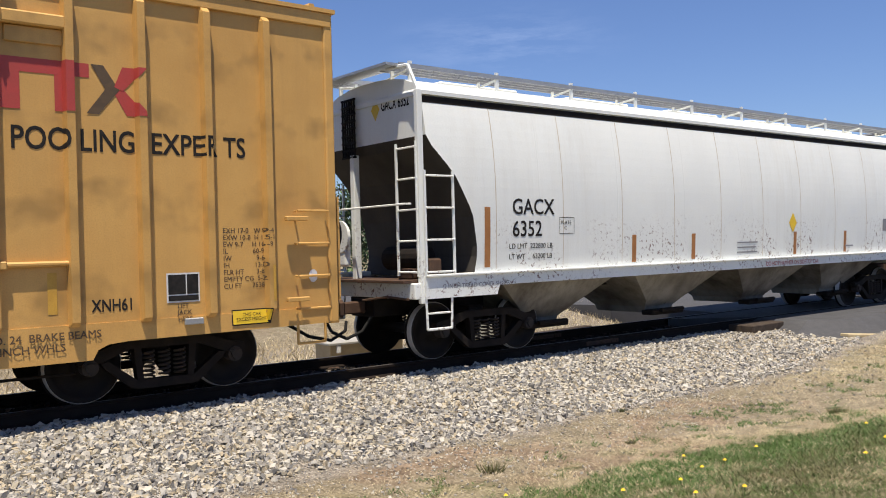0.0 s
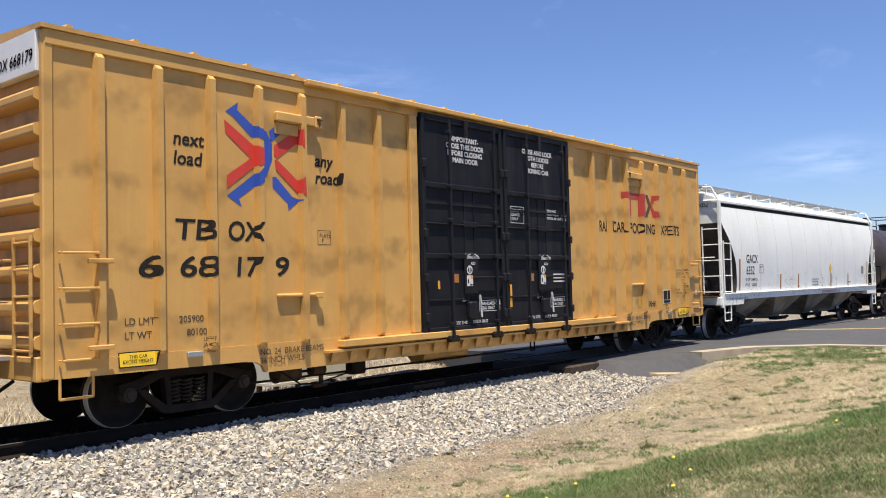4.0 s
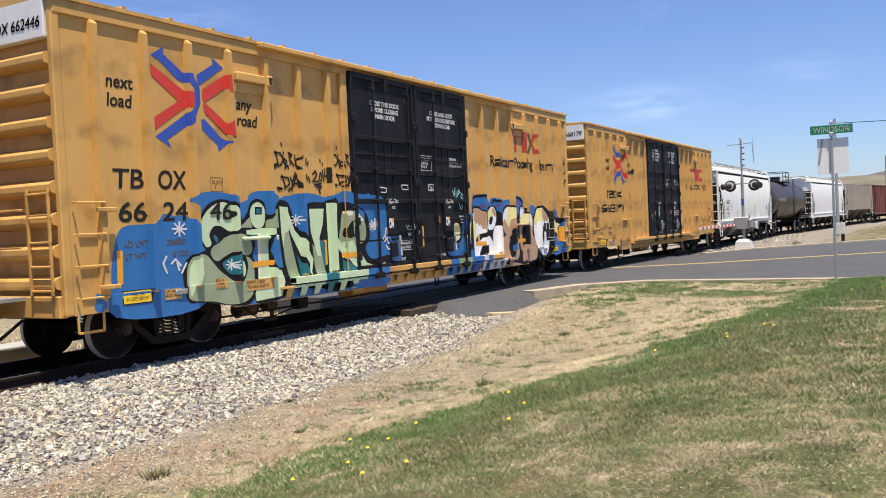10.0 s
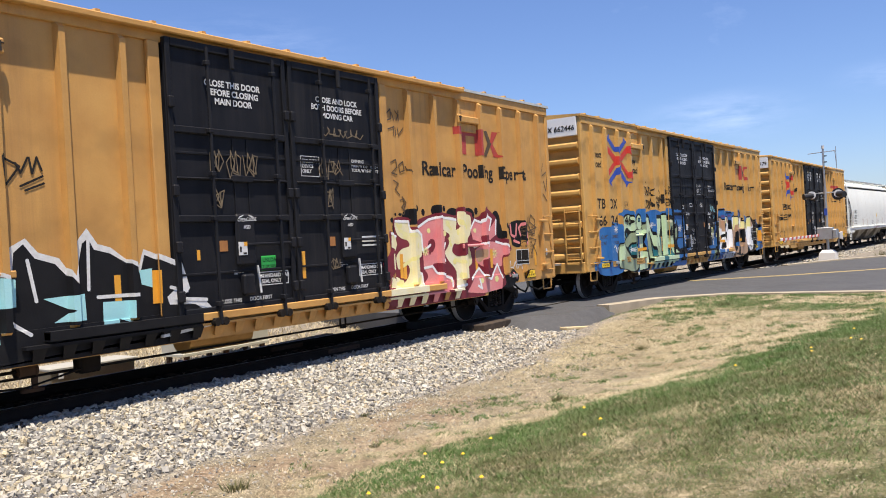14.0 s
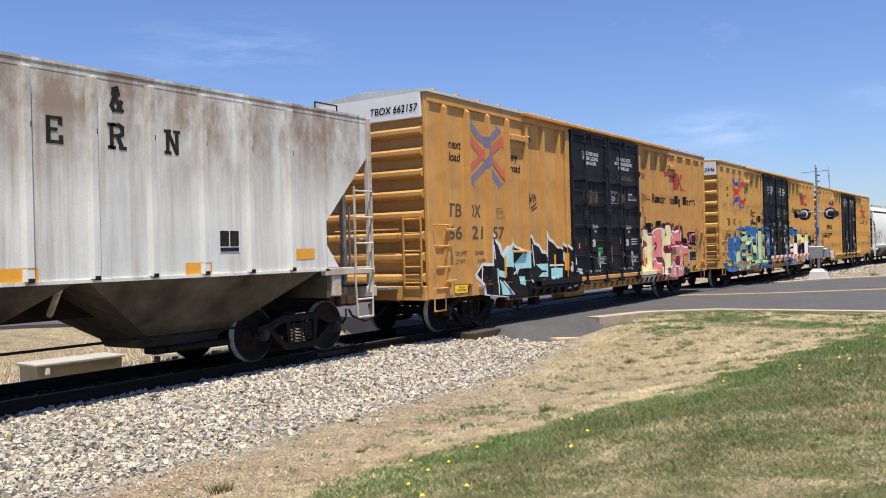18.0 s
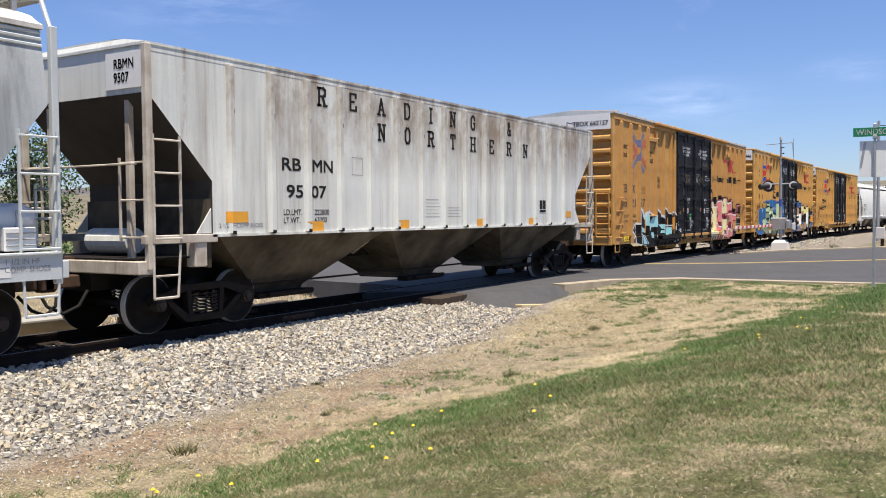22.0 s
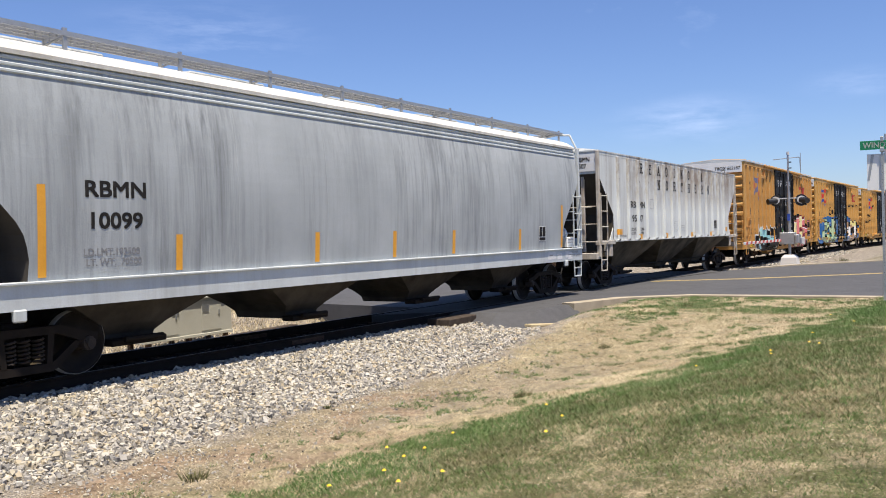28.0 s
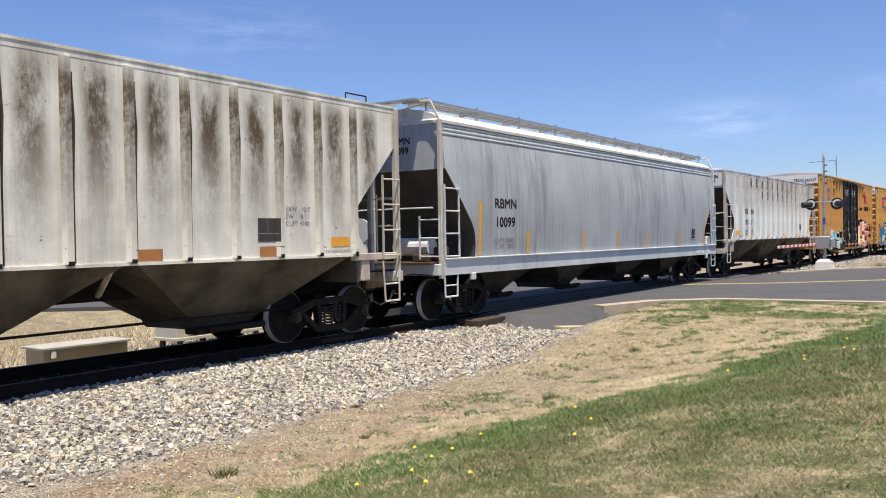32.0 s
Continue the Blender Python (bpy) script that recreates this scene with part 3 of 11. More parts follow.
def truck(parent, x, cap=False):
    e = part("truck", boxed(-0.16, 0.16, -0.80, 0.80, 0.52, 0.80, 0.02), STEEL_DARK, parent)
    e.matrix_basis = pose(x, 0, 0)
    half = 0.925
    if "frame" not in PROTO:
        for s in (-1, 1):
            bm = bmesh.new()
            # cast frame with triangular openings and a spring window
            prism(bm, [(-1.07, 0.60), (-1.07, 0.50), (-0.80, 0.50), (-0.66, 0.56), (-0.45, 0.64), (0.45, 0.64), (0.66, 0.56), (0.80, 0.50),
                       (1.07, 0.50), (1.07, 0.60), (0.85, 0.64), (0.50, 0.75), (-0.50, 0.75), (-0.85, 0.64)], s * 0.95, s * 1.09)
            prism(bm, [(-0.80, 0.50), (-0.70, 0.51), (-0.36, 0.25), (0.36, 0.25), (0.70, 0.51), (0.80, 0.50), (0.74, 0.42), (0.44, 0.17), (0.36, 0.14), (-0.36, 0.14), (-0.44, 0.17), (-0.74, 0.42)], s * 0.955, s * 1.085)
            for q in (-1, 1):
                prism(bm, [(q * 0.28, 0.24), (q * 0.36, 0.24), (q * 0.40, 0.66), (q * 0.31, 0.66)], s * 0.955, s * 1.085)
            PROTO["frame", s] = bm
        PROTO["frame"] = True
        for s in (-1, 1):
            me = bpy.data.meshes.new("side_frame")
            PROTO["frame", s].to_mesh(me)
            me.materials.append(STEEL_DARK)
            PROTO["frame", s] = me
        sp = bmesh.new()
        rings = []
        for k in range(61):
            a, z = k * math.pi / 5, 0.27 + 0.325 * k / 60
            rings.append([sp.verts.new(((0.07 + 0.015 * math.cos(b)) * math.cos(a), (0.07 + 0.015 * math.cos(b)) * math.sin(a), z + 0.015 * math.sin(b))) for b in (0, 1.571, 3.142, 4.712)])
        for u, v in zip(rings, rings[1:]):
            for i in range(4):
                sp.faces.new((u[i], u[(i + 1) % 4], v[(i + 1) % 4], v[i]))
        bmesh.ops.recalc_face_normals(sp, faces=sp.faces)
        me = bpy.data.meshes.new("coil_spring")
        sp.to_mesh(me)
        me.materials.append(SPRING)
        PROTO["spring"] = me
        bx = bmesh.new()
        rod(bx, (0, 0, 0), (0, -0.17, 0), 0.10, 12)
        rod(bx, (0, -0.17, 0), (0, -0.20, 0), 0.06, 12)
        for k in range(3):
            a = 2 * math.pi * k / 3 + 0.5
            rod(bx, (0.07 * math.cos(a), -0.17, 0.07 * math.sin(a)), (0.07 * math.cos(a), -0.195, 0.07 * math.sin(a)), 0.018, 6)
        me = bpy.data.meshes.new("axle_box")
        bx.to_mesh(me)
        me.materials.append(SPRING)
        PROTO["axle"] = me
    for s in (-1, 1):
        o = new("side_frame", PROTO["frame", s])
        o.parent = e
        for q in (-0.2, 0.0, 0.2):
            o = new("coil_spring", PROTO["spring"])
            o.parent = e
            o.location = (q, s * 1.02, 0)
        for q in (-1, 1):
            o = new("axle_box", PROTO["axle"])
            o.parent = e
            o.matrix_basis = pose(q * half, s * 0.94, RADIUS, 0, 0, 0 if s < 0 else 180)
    for q in (-1, 1):
        if "wheels" not in PROTO:
            w = wheelset(e, q * half)
            PROTO["wheels"] = w.data
        else:
            w = new("wheelset", PROTO["wheels"])
            w.parent = e
            w.matrix_basis = pose(q * half, 0, RADIUS)
            WHEELSETS.append((w, q * half))
    return e


def coupler(parent, x, s, reach):
    """Drawbar and knuckle at an end that looks to s."""
    bm = bmesh.new()
    box(bm, min(x, x + s * reach), max(x, x + s * reach), -0.10, 0.10, 0.76, 0.95, 0.02)
    k = x + s * reach
    box(bm, min(k - s * 0.12, k + s * 0.14), max(k - s * 0.12, k + s * 0.14), -0.19, 0.06, 0.72, 1.0, 0.05)
    box(bm, min(k, k + s * 0.16), max(k, k + s * 0.16), 0.02, 0.20, 0.74, 0.98, 0.05)
    part("coupler", bm, RUST, parent, "rusty steel coupler")
    pts = [(x + s * 0.05, -0.32, 0.72), (x + s * reach * 0.4, -0.34, 0.50), (x + s * reach * 0.8, -0.28, 0.40), (x + s * (reach + 0.1), -0.2, 0.52), (x + s * (reach + 0.15), -0.15, 0.66)]
    part("air_hose", rods(pts, 0.025), RUBBER, parent, "black rubber air hose")


def ladder(parent, mat, x0, x1, y0, y1, z0, z1, count, stiles=True, step=False):
    """Two stiles with rungs between (x0, y0) and (x1, y1)."""
    bm = bmesh.new()
    if stiles:
        for x, y in ((x0, y0), (x1, y1)):
            box(bm, x - 0.018, x + 0.018, y - 0.014, y + 0.014, z0 - 0.06, z1 + 0.08)
    else:
        for x, y in ((x0, y0), (x1, y1)):
            for k in range(count):
                z = z0 + (z1 - z0) * k / (count - 1)
                rod(bm, (x, y, z), (x, y + 0.07, z), 0.014, 6)
    lad = part("ladder", bm, mat, parent)
    rung = None
    for k in range(count):
        z = z0 + (z1 - z0) * k / (count - 1)
        if rung is None:
            rung = part("rung", rods([(x0, y0 - 0.02, 0), (x1, y1 - 0.02, 0)], 0.016, 6), mat, lad)
            rung.location.z = z
        else:
            again(rung, lad, pose(0, 0, z))
    return lad


def lettering(parent, side, cuts, body, x, z, size, mat=None, bold=0.0, shear=0.0, wide=1.0, off=0.004, name="lettering", label="", cz=(), align="LEFT", span=0.0):
    bm = text_mesh(body, size, bold, shear, wide, align)
    if span:
        lo, hi = min(v.co.x for v in bm.verts), max(v.co.x for v in bm.verts)
        for v in bm.verts:
            v.co.x = (v.co.x - lo) * span / (hi - lo)
    bmesh.ops.translate(bm, vec=(x, 0, z), verts=bm.verts)
    return part(name, follow(bm, side, off, cuts, cz), mat or INK, parent, label)


def painted(parent, side, cuts, pts_list, mat, name="marking", off=0.004, label="", cz=()):
    bm = bmesh.new()
    for pts in pts_list:
        shape(bm, pts)
    return part(name, follow(bm, side, off, cuts, cz), mat, parent, label)


def rect(x0, x1, z0, z1):
    return [(x0, z0), (x1, z0), (x1, z1), (x0, z1)]


# ---------- box cars ----------
HL, SHEET, POST = 9.32, -1.50, -1.61
POSTS = [s * (3.28 + 0.9 * k) for k in range(7) for s in (-1, 1)]
POSTS_A = [3.40 + 0.815 * k for k in range(7)] + [-3.64 - 0.83 * k for k in range(7)]


def box_side_of(posts):
    """The near side of a box car: its depth y at x, z and the lines where it bends."""
    def side(x, z):
        if -2.66 < x < 2.34:
            return -1.60
        if abs(x + 2.76) < 0.10 or abs(x - 2.47) < 0.10:
            return -1.587
        if z > 4.84:
            return -1.548
        if z < 1.03:
            return SHEET - 0.014
        for p in posts:
            d = abs(x - p)
            if d < 0.045:
                return POST
            if d < 0.065:
                return POST + (d - 0.045) / 0.02 * (SHEET - POST)
        return SHEET
    return side, sorted(p + d for p in posts for d in (-0.065, -0.045, 0.045, 0.065)) + [-2.665, -2.66, 2.335, 2.34, -2.861, -2.859, 2.569, 2.571]


box_side, BOX_CUTS = box_side_of(POSTS)
SIDE_A, CUTS_A = box_side_of(POSTS_A)


def box_car(centre, tan, letters, posts=POSTS):
    box_side, BOX_CUTS = box_side_of(posts)
    car = new("box_car")
    car.matrix_basis = pose(centre, 0, 0)
    MOVING.append((car, centre))
    part("body", boxed(-9.22, 9.22, SHEET, -SHEET, 0.98, 4.99), tan, car)
    # roof with a low ridge
    bm = bmesh.new()
    prof = [(-1.57, 5.03), (-1.57, 5.085), (0.0, 5.19), (1.57, 5.085), (1.57, 5.03)]
    a = [bm.verts.new((-9.36, y, z)) for y, z in prof]
    b = [bm.verts.new((9.36, y, z)) for y, z in prof]
    for i in range(5):
        bm.faces.new((a[i], a[(i + 1) % 5], b[(i + 1) % 5], b[i]))
    bm.faces.new(a)
    bm.faces.new(list(reversed(b)))
    bmesh.ops.recalc_face_normals(bm, faces=bm.faces)
    part("roof", bm, letters.get("roof", tan), car)
    rib = None
    for k in range(21):
        x = -9.0 + k * 0.9
        if rib is None:
            bm = bmesh.new()
            for s in (-1, 1):
                v = [bm.verts.new(p) for p in ((-0.05, 0, 5.19), (0.05, 0, 5.19), (0.05, s * 1.56, 5.085), (-0.05, s * 1.56, 5.085))]
                w = [bm.verts.new((p.co.x * 0.6, p.co.y, p.co.z + 0.04)) for p in v]
                for i in range(4):
                    bm.faces.new((v[i], v[(i + 1) % 4], w[(i + 1) % 4], w[i]))
                bm.faces.new(w)
            bmesh.ops.recalc_face_normals(bm, faces=bm.faces)
            rib = part("roof_rib", bm, tan, car)
            rib.location.x = x
        else:
            again(rib, car, pose(x, 0, 0))
    for s in (-1, 1):
        y = s * 1.50
        part("top_chord", boxed(-9.3, 9.3, min(y, y + s * 0.045), max(y, y + s * 0.045), 4.84, 5.03, 0.01), tan, car)
        part("eave_rail", boxed(-5.25, 5.25, min(y, y + s * 0.17), max(y, y + s * 0.17), 4.97, 5.06, 0.015), tan, car)
        sill = [(-9.3, 0.80), (-6.45, 0.785), (-6.22, 0.765), (-6.10, 0.71), (-6.04, 0.60), (6.04, 0.60), (6.10, 0.71), (6.22, 0.765), (6.45, 0.785), (9.3, 0.80), (9.3, 1.02), (-9.3, 1.02)]
        part("side_sill", plate(sill, y - s * 0.06, y + s * 0.012), tan, car)
        part("floor_ledge", boxed(-4.9, 4.9, min(y, y + s * 0.13), max(y, y + s * 0.13), 0.80, 0.835), tan, car)
        part("door_track", boxed(-4.6, 4.2, min(y, y + s * 0.16), max(y, y + s * 0.16), 0.872, 0.985, 0.012), tan, car)
        tab = None
        for k in range(24):
            x = -4.72 + k * 0.41
            if tab is None:
                bm = bmesh.new()
                prism(bm, [(-0.09, 0), (0.09, 0), (0.07, -0.16), (-0.07, -0.16)], 0, 0.012)
                for v in bm.verts:
                    v.co.y += s * (0.118 + v.co.z * 0.45)
                tab = part("ledge_tab", bm, tan, car)
                tab.location = (x, y, 0.80)
            else:
                again(tab, car, pose(x, y, 0.80))
    # posts: tapered hats with a sloping foot
    post = None
    for s in (-1, 1):
        for p in posts:
            if post is None:
                bm = bmesh.new()
                lo = [(-0.065, 0), (-0.045, -0.11), (0.045, -0.11), (0.065, 0)]
                r0 = [bm.verts.new((x, y * 0.5, 1.0)) for x, y in lo]
                r1 = [bm.verts.new((x, y, 1.05)) for x, y in lo]
                r2 = [bm.verts.new((x, y, 4.78)) for x, y in lo]
                r3 = [bm.verts.new((x, y * 0.2, 4.86)) for x, y in lo]
                for u, v in ((r0, r1), (r1, r2), (r2, r3)):
                    for i in range(3):
                        bm.faces.new((u[i], u[i + 1], v[i + 1], v[i]))
                bm.faces.new(r0)
                bm.faces.new(list(reversed(r3)))
                bmesh.ops.recalc_face_normals(bm, faces=bm.faces)
                post = part("side_post", bm, tan, car)
                post.location = (p, SHEET, 0)
            else:
                again(post, car, pose(p, s * -SHEET, 0, 0, 0, 0 if s < 0 else 180))
    for x in (-2.76, 2.47):
        part("door_post", boxed(x - 0.10, x + 0.10, -1.585, -1.50, 1.0, 4.84, 0.012), tan, car)
    for x in (-9.26, 9.26):
        for s in (-1, 1):
            part("corner_post", boxed(x - 0.07, x + 0.07, min(s * 1.43, s * 1.535), max(s * 1.43, s * 1.535), 0.80, 5.03, 0.02), tan, car)
    # plug doors: two leaves on each side
    for s in (-1, 1):
        for x0, x1 in ((-2.60, -0.19), (-0.13, 2.28)):
            if s > 0:
                part("door", boxed(x0, x1, 1.50, 1.60, 0.90, 4.90), DOOR_BLACK, car)
                continue
            d = part("door", boxed(x0, x1, -1.585, -1.48, 0.86, 4.92, 0.01), DOOR_BLACK, car)
            w = x1 - x0
            bm = bmesh.new()
            for xa, xb, za, zb in ((x0, x0 + 0.09, 0.86, 4.92), (x1 - 0.09, x1, 0.86, 4.92), (x0 + 0.09, x1 - 0.09, 4.80, 4.92), (x0 + 0.09, x1 - 0.09, 3.58, 3.68),
                                   (x0 + 0.09, x1 - 0.09, 2.30, 2.40), (x0 + 0.09, x1 - 0.09, 0.95, 1.06), (x0 + 0.09, x1 - 0.09, 2.92, 2.95)):
                box(bm, xa, xb, -1.635, -1.58, za, zb, 0.012)
            part("door_frame", bm, DOOR_BLACK, d)
            bm = bmesh.new()
            for k in (0.50, 0.62):
                box(bm, x0 + w * k - 0.012, x0 + w * k + 0.012, -1.60, -1.58, 2.42, 3.56)
            box(bm, x0 + w * 0.47, x0 + w * 0.65, -1.64, -1.58, 2.90, 3.0, 0.01)
            part("door_stiffener", bm, DOOR_BLACK, d)
            for fx in (0.29, 0.85):
                bm = rods([(x0 + w * fx, -1.70, 0.80), (x0 + w * fx, -1.70, 4.85)], 0.026, 10)
                for z in (1.1, 2.35, 3.0, 3.63, 4.62):
                    box(bm, x0 + w * fx - 0.045, x0 + w * fx + 0.045, -1.73, -1.63, z - 0.035, z + 0.035, 0.01)
                part("lock_rod", bm, DOOR_BLACK, d)
                bm = bmesh.new()
                for q in (-0.08, 0.08):
                    rod(bm, (x0 + w * fx + q, -1.72, 0.84), (x0 + w * fx + q, -1.62, 0.84), 0.06, 10)
                box(bm, x0 + w * fx - 0.13, x0 + w * fx + 0.13, -1.70, -1.64, 0.80, 0.90, 0.01)
                part("roller", bm, STEEL_DARK, d)
            for zz in (1.55, 3.30):
                part("door_rail", boxed(x0 + 0.09, x1 - 0.09, -1.606, -1.58, zz - 0.018, zz + 0.018, 0.006), DOOR_BLACK, d)
            part("hanger", rods([(x0 + w * 0.5, -1.68, 4.60), (x0 + w * 0.5, -1.68, 4.90)], 0.04, 8), DOOR_BLACK, d)
            bx = x0 + w * 0.555
            part("operator_box", boxed(bx - 0.20, bx + 0.20, -1.66, -1.58, 1.62, 2.42, 0.05), DOOR_BLACK, d)
            part("gear_case", boxed(bx - 0.13, bx + 0.10, -1.70, -1.585, 1.18, 1.50, 0.03), DOOR_BLACK, d)
            part("operator_lever", rods([(bx + 0.17, -1.68, 1.62), (bx + 0.2, -1.70, 1.2)], 0.018, 6), CHALK, d, "pale door lever")
            hinge = None
            for z in (1.25, 1.95, 2.75, 4.0):
                for xx in (x0 + 0.045, x1 - 0.045):
                    if hinge is None:
                        hinge = part("door_hinge", boxed(-0.05, 0.05, -1.68, -1.62, -0.08, 0.08, 0.015), DOOR_BLACK, d)
                        hinge.location = (xx, 0, z)
                    else:
                        again(hinge, d, pose(xx, 0, z))
            part("grab_bar", rods([(x0 + w * 0.55, -1.66, 1.95), (x0 + w * 0.95, -1.66, 1.95)], 0.02, 6), DOOR_BLACK, d)
            flat = lambda x, z: -1.588
            proud = lambda x, z: -1.662
            lettering(d, proud, (), "OPEN", bx - 0.18, 2.30, 0.07, CHALK, 0.016)
            lettering(d, proud, (), "CLOSE", bx + 0.0, 2.31, 0.07, CHALK, 0.016)
            painted(d, proud, (), [[(bx - 0.15, 2.37), (bx - 0.06, 2.40), (bx - 0.06, 2.385), (bx - 0.14, 2.355)], [(bx + 0.05, 2.40), (bx + 0.15, 2.37), (bx + 0.14, 2.355), (bx + 0.05, 2.385)]], CHALK, "arrow")
            lettering(d, proud, (), "ASD", bx - 0.06, 2.19, 0.075, CHALK, 0.016)
            sx = bx - 0.10
            painted(d, proud, (), [rect(sx - 0.09, sx + 0.09, 1.79, 1.99)], CHALK, "sticker", 0.004, "white door sticker")
            painted(d, proud, (), [rect(sx + 0.02, sx + 0.09, 1.93, 1.99)], REFLECT_ORANGE, "sticker", 0.007, "orange sticker corner")
            painted(d, proud, (), [rect(sx + 0.0, sx + 0.07, 1.80, 1.83), rect(sx - 0.07, sx - 0.03, 1.84, 1.92)], INK, "sticker", 0.007, "black print on the sticker")
            if letters.get("ring_sign"):
                ring = [(sx + 0.085 * math.cos(i * math.pi / 8), 2.09 + 0.085 * math.sin(i * math.pi / 8)) for i in range(16)]
                painted(d, proud, (), [ring], CHALK, "round_sign", 0.004, "round white sign with a bar")
                painted(d, proud, (), [[(sx + (x - sx) * 0.68, 2.09 + (z - 2.09) * 0.68) for x, z in ring]], DOOR_BLACK, "round_sign", 0.006)
                painted(d, proud, (), [rect(sx - 0.014, sx + 0.014, 2.035, 2.145)], CHALK, "round_sign", 0.008)
            lettering(d, flat, (), "R", bx - 0.24, 1.50, 0.10, CHALK, 0.02)
            painted(d, flat, (), [rect(x0 + 0.13, x0 + 0.21, 1.35, 1.80)] if x0 > -1 else [rect(x0 + 0.4, x0 + 0.46, 1.75, 1.9)], REFLECT_ORANGE, "reflector", 0.004, "orange reflector tape")
            lettering(d, flat, (), "STANDARD CAR\n SEAL ONLY", bx + 0.30, 1.42, 0.085, CHALK, 0.02)
            painted(d, flat, (), [rect(bx - 0.50, bx - 0.34, 1.86, 2.02)], REFLECT_RUST, "sticker", 0.004, "faded orange sticker")
            lettering(d, flat, (), "SEAL", bx - 0.19, 1.52, 0.07, CHALK, 0.008)
            part("seal_tag", rods([(bx + 0.14, -1.72, 1.62), (bx + 0.16, -1.72, 1.46), (bx + 0.24, -1.72, 1.44)], 0.012, 6), CHALK, d, "pale wire seal on the lever")
            if x0 > -1:
                painted(d, flat, (), [rect(1.60, 2.10, 1.98 - 0.075 * k, 2.01 - 0.075 * k) for k in range(3)], CHALK, "stencil_lines")
            bar = [rect(bx + 0.26, bx + 0.92, 1.30, 1.312), rect(bx + 0.26, bx + 0.92, 1.50, 1.512), rect(bx + 0.26, bx + 0.272, 1.312, 1.50), rect(bx + 0.908, bx + 0.92, 1.312, 1.50)]
            painted(d, flat, (), bar, CHALK, "label_border")
            part("door_first", follow(move(text_mesh(("OPEN" if x0 > -1 else "CLOSE") + " THIS       DOOR FIRST", 0.085, 0.012), x0 + w * 0.32, 1.085), flat, 0.004), CHALK, d)
        lettering(car, lambda x, z: -1.588, (), letters["door1"], -1.32, letters.get("door_z", 4.42) - 0.10, 0.132, CHALK, 0.03, align="CENTER", cz=())
        lettering(car, lambda x, z: -1.588, (), letters["door2"], 1.11, letters.get("door_z", 4.42) - 0.10, 0.132, CHALK, 0.03, align="CENTER")
        lettering(car, lambda x, z: -1.588, (), "SECURITY\nDEVICE\nONLY", 0.13, 3.27, 0.085, CHALK, 0.016)
        bar = [rect(0.10, 0.56, 3.04, 3.05), rect(0.10, 0.56, 3.37, 3.38), rect(0.10, 0.11, 3.05, 3.37), rect(0.55, 0.56, 3.05, 3.37)]
        painted(car, lambda x, z: -1.588, (), bar, CHALK, "label_border")
        lettering(car, lambda x, z: -1.588, (), "OPENING\nMAIN W 8'-0\"   H 12'-4\"\nTOTAL W 16'-0\" H 12'-4\"", 1.42, 3.32, 0.08, CHALK, 0.02)
        break
    # ends: horizontal corrugations, a pale top panel, ladder, brake gear
    for s in (-1, 1):
        x = s * 9.22
        part("end_panel", boxed(min(x, x + s * 0.14), max(x, x + s * 0.14), -1.42, 1.42, 4.52, 5.04, 0.01), WHITE_CLEAN, car, "white end panel under the roof")
        rib = None
        for k in range(8):
            z = 1.15 + k * 0.43
            if rib is None:
                bm = bmesh.new()
                pr = [(0, -0.03), (0.16, 0.03), (0.17, 0.06), (0.17, 0.13), (0.15, 0.16), (0, 0.21)]
                u = [bm.verts.new((s * a, -1.42, b)) for a, b in pr]
                v = [bm.verts.new((s * a, 1.42, b)) for a, b in pr]
                for i in range(6):
                    bm.faces.new((u[i], u[(i + 1) % 6], v[(i + 1) % 6], v[i]))
                bm.faces.new(u)
                bm.faces.new(v)
                bmesh.ops.recalc_face_normals(bm, faces=bm.faces)
                rib = part("end_rib", bm, tan, car)
                rib.location = (x, 0, z)
            else:
                again(rib, car, pose(x, 0, z))
        part("end_sill", boxed(min(x, x + s * 0.16), max(x, x + s * 0.16), -1.46, 1.46, 0.78, 1.08, 0.015), tan, car)
        part("crossover_platform", boxed(min(x + s * 0.16, x + s * 0.55), max(x + s * 0.16, x + s * 0.55), -0.75, 0.75, 1.02, 1.07), GALV, car)
        ladder(car, tan, x + s * 0.20, x + s * 0.20, -1.40, -0.95, 1.15, 2.45, 5)
        ladder(car, tan, x - s * 0.08, x - s * 0.55, -1.60, -1.60, 1.02, 2.32, 4, stiles=False)
        part("grab_iron", rods([(x + s * 0.17, -0.8, 2.25), (x + s * 0.24, -0.8, 2.25), (x + s * 0.24, 0.9, 2.25), (x + s * 0.17, 0.9, 2.25)], 0.016, 6), tan, car)
        part("sill_step", rods([(x - s * 0.1, -1.50, 0.85), (x - s * 0.1, -1.50, 0.55), (x - s * 0.52, -1.50, 0.55), (x - s * 0.52, -1.50, 0.85)], 0.018, 6), tan, car)
        coupler(car, s * 9.1, s, 1.05)
        if s > 0:
            bm = boxed(x + 0.16, x + 0.34, -1.02, -0.68, 1.55, 2.15, 0.04)
            rod(bm, (x + 0.34, -0.85, 2.02), (x + 0.42, -0.85, 2.02), 0.05, 10)
            gear = part("brake_gear", bm, STEEL_DARK, car, "dark handbrake gear box")
            bm = bmesh.new()
            for k in range(20):
                a0, a1 = 2 * math.pi * k / 20, 2 * math.pi * (k + 1) / 20
                rod(bm, (x + 0.42, -0.85 + 0.27 * math.cos(a0), 2.02 + 0.27 * math.sin(a0)), (x + 0.42, -0.85 + 0.27 * math.cos(a1), 2.02 + 0.27 * math.sin(a1)), 0.018, 6)
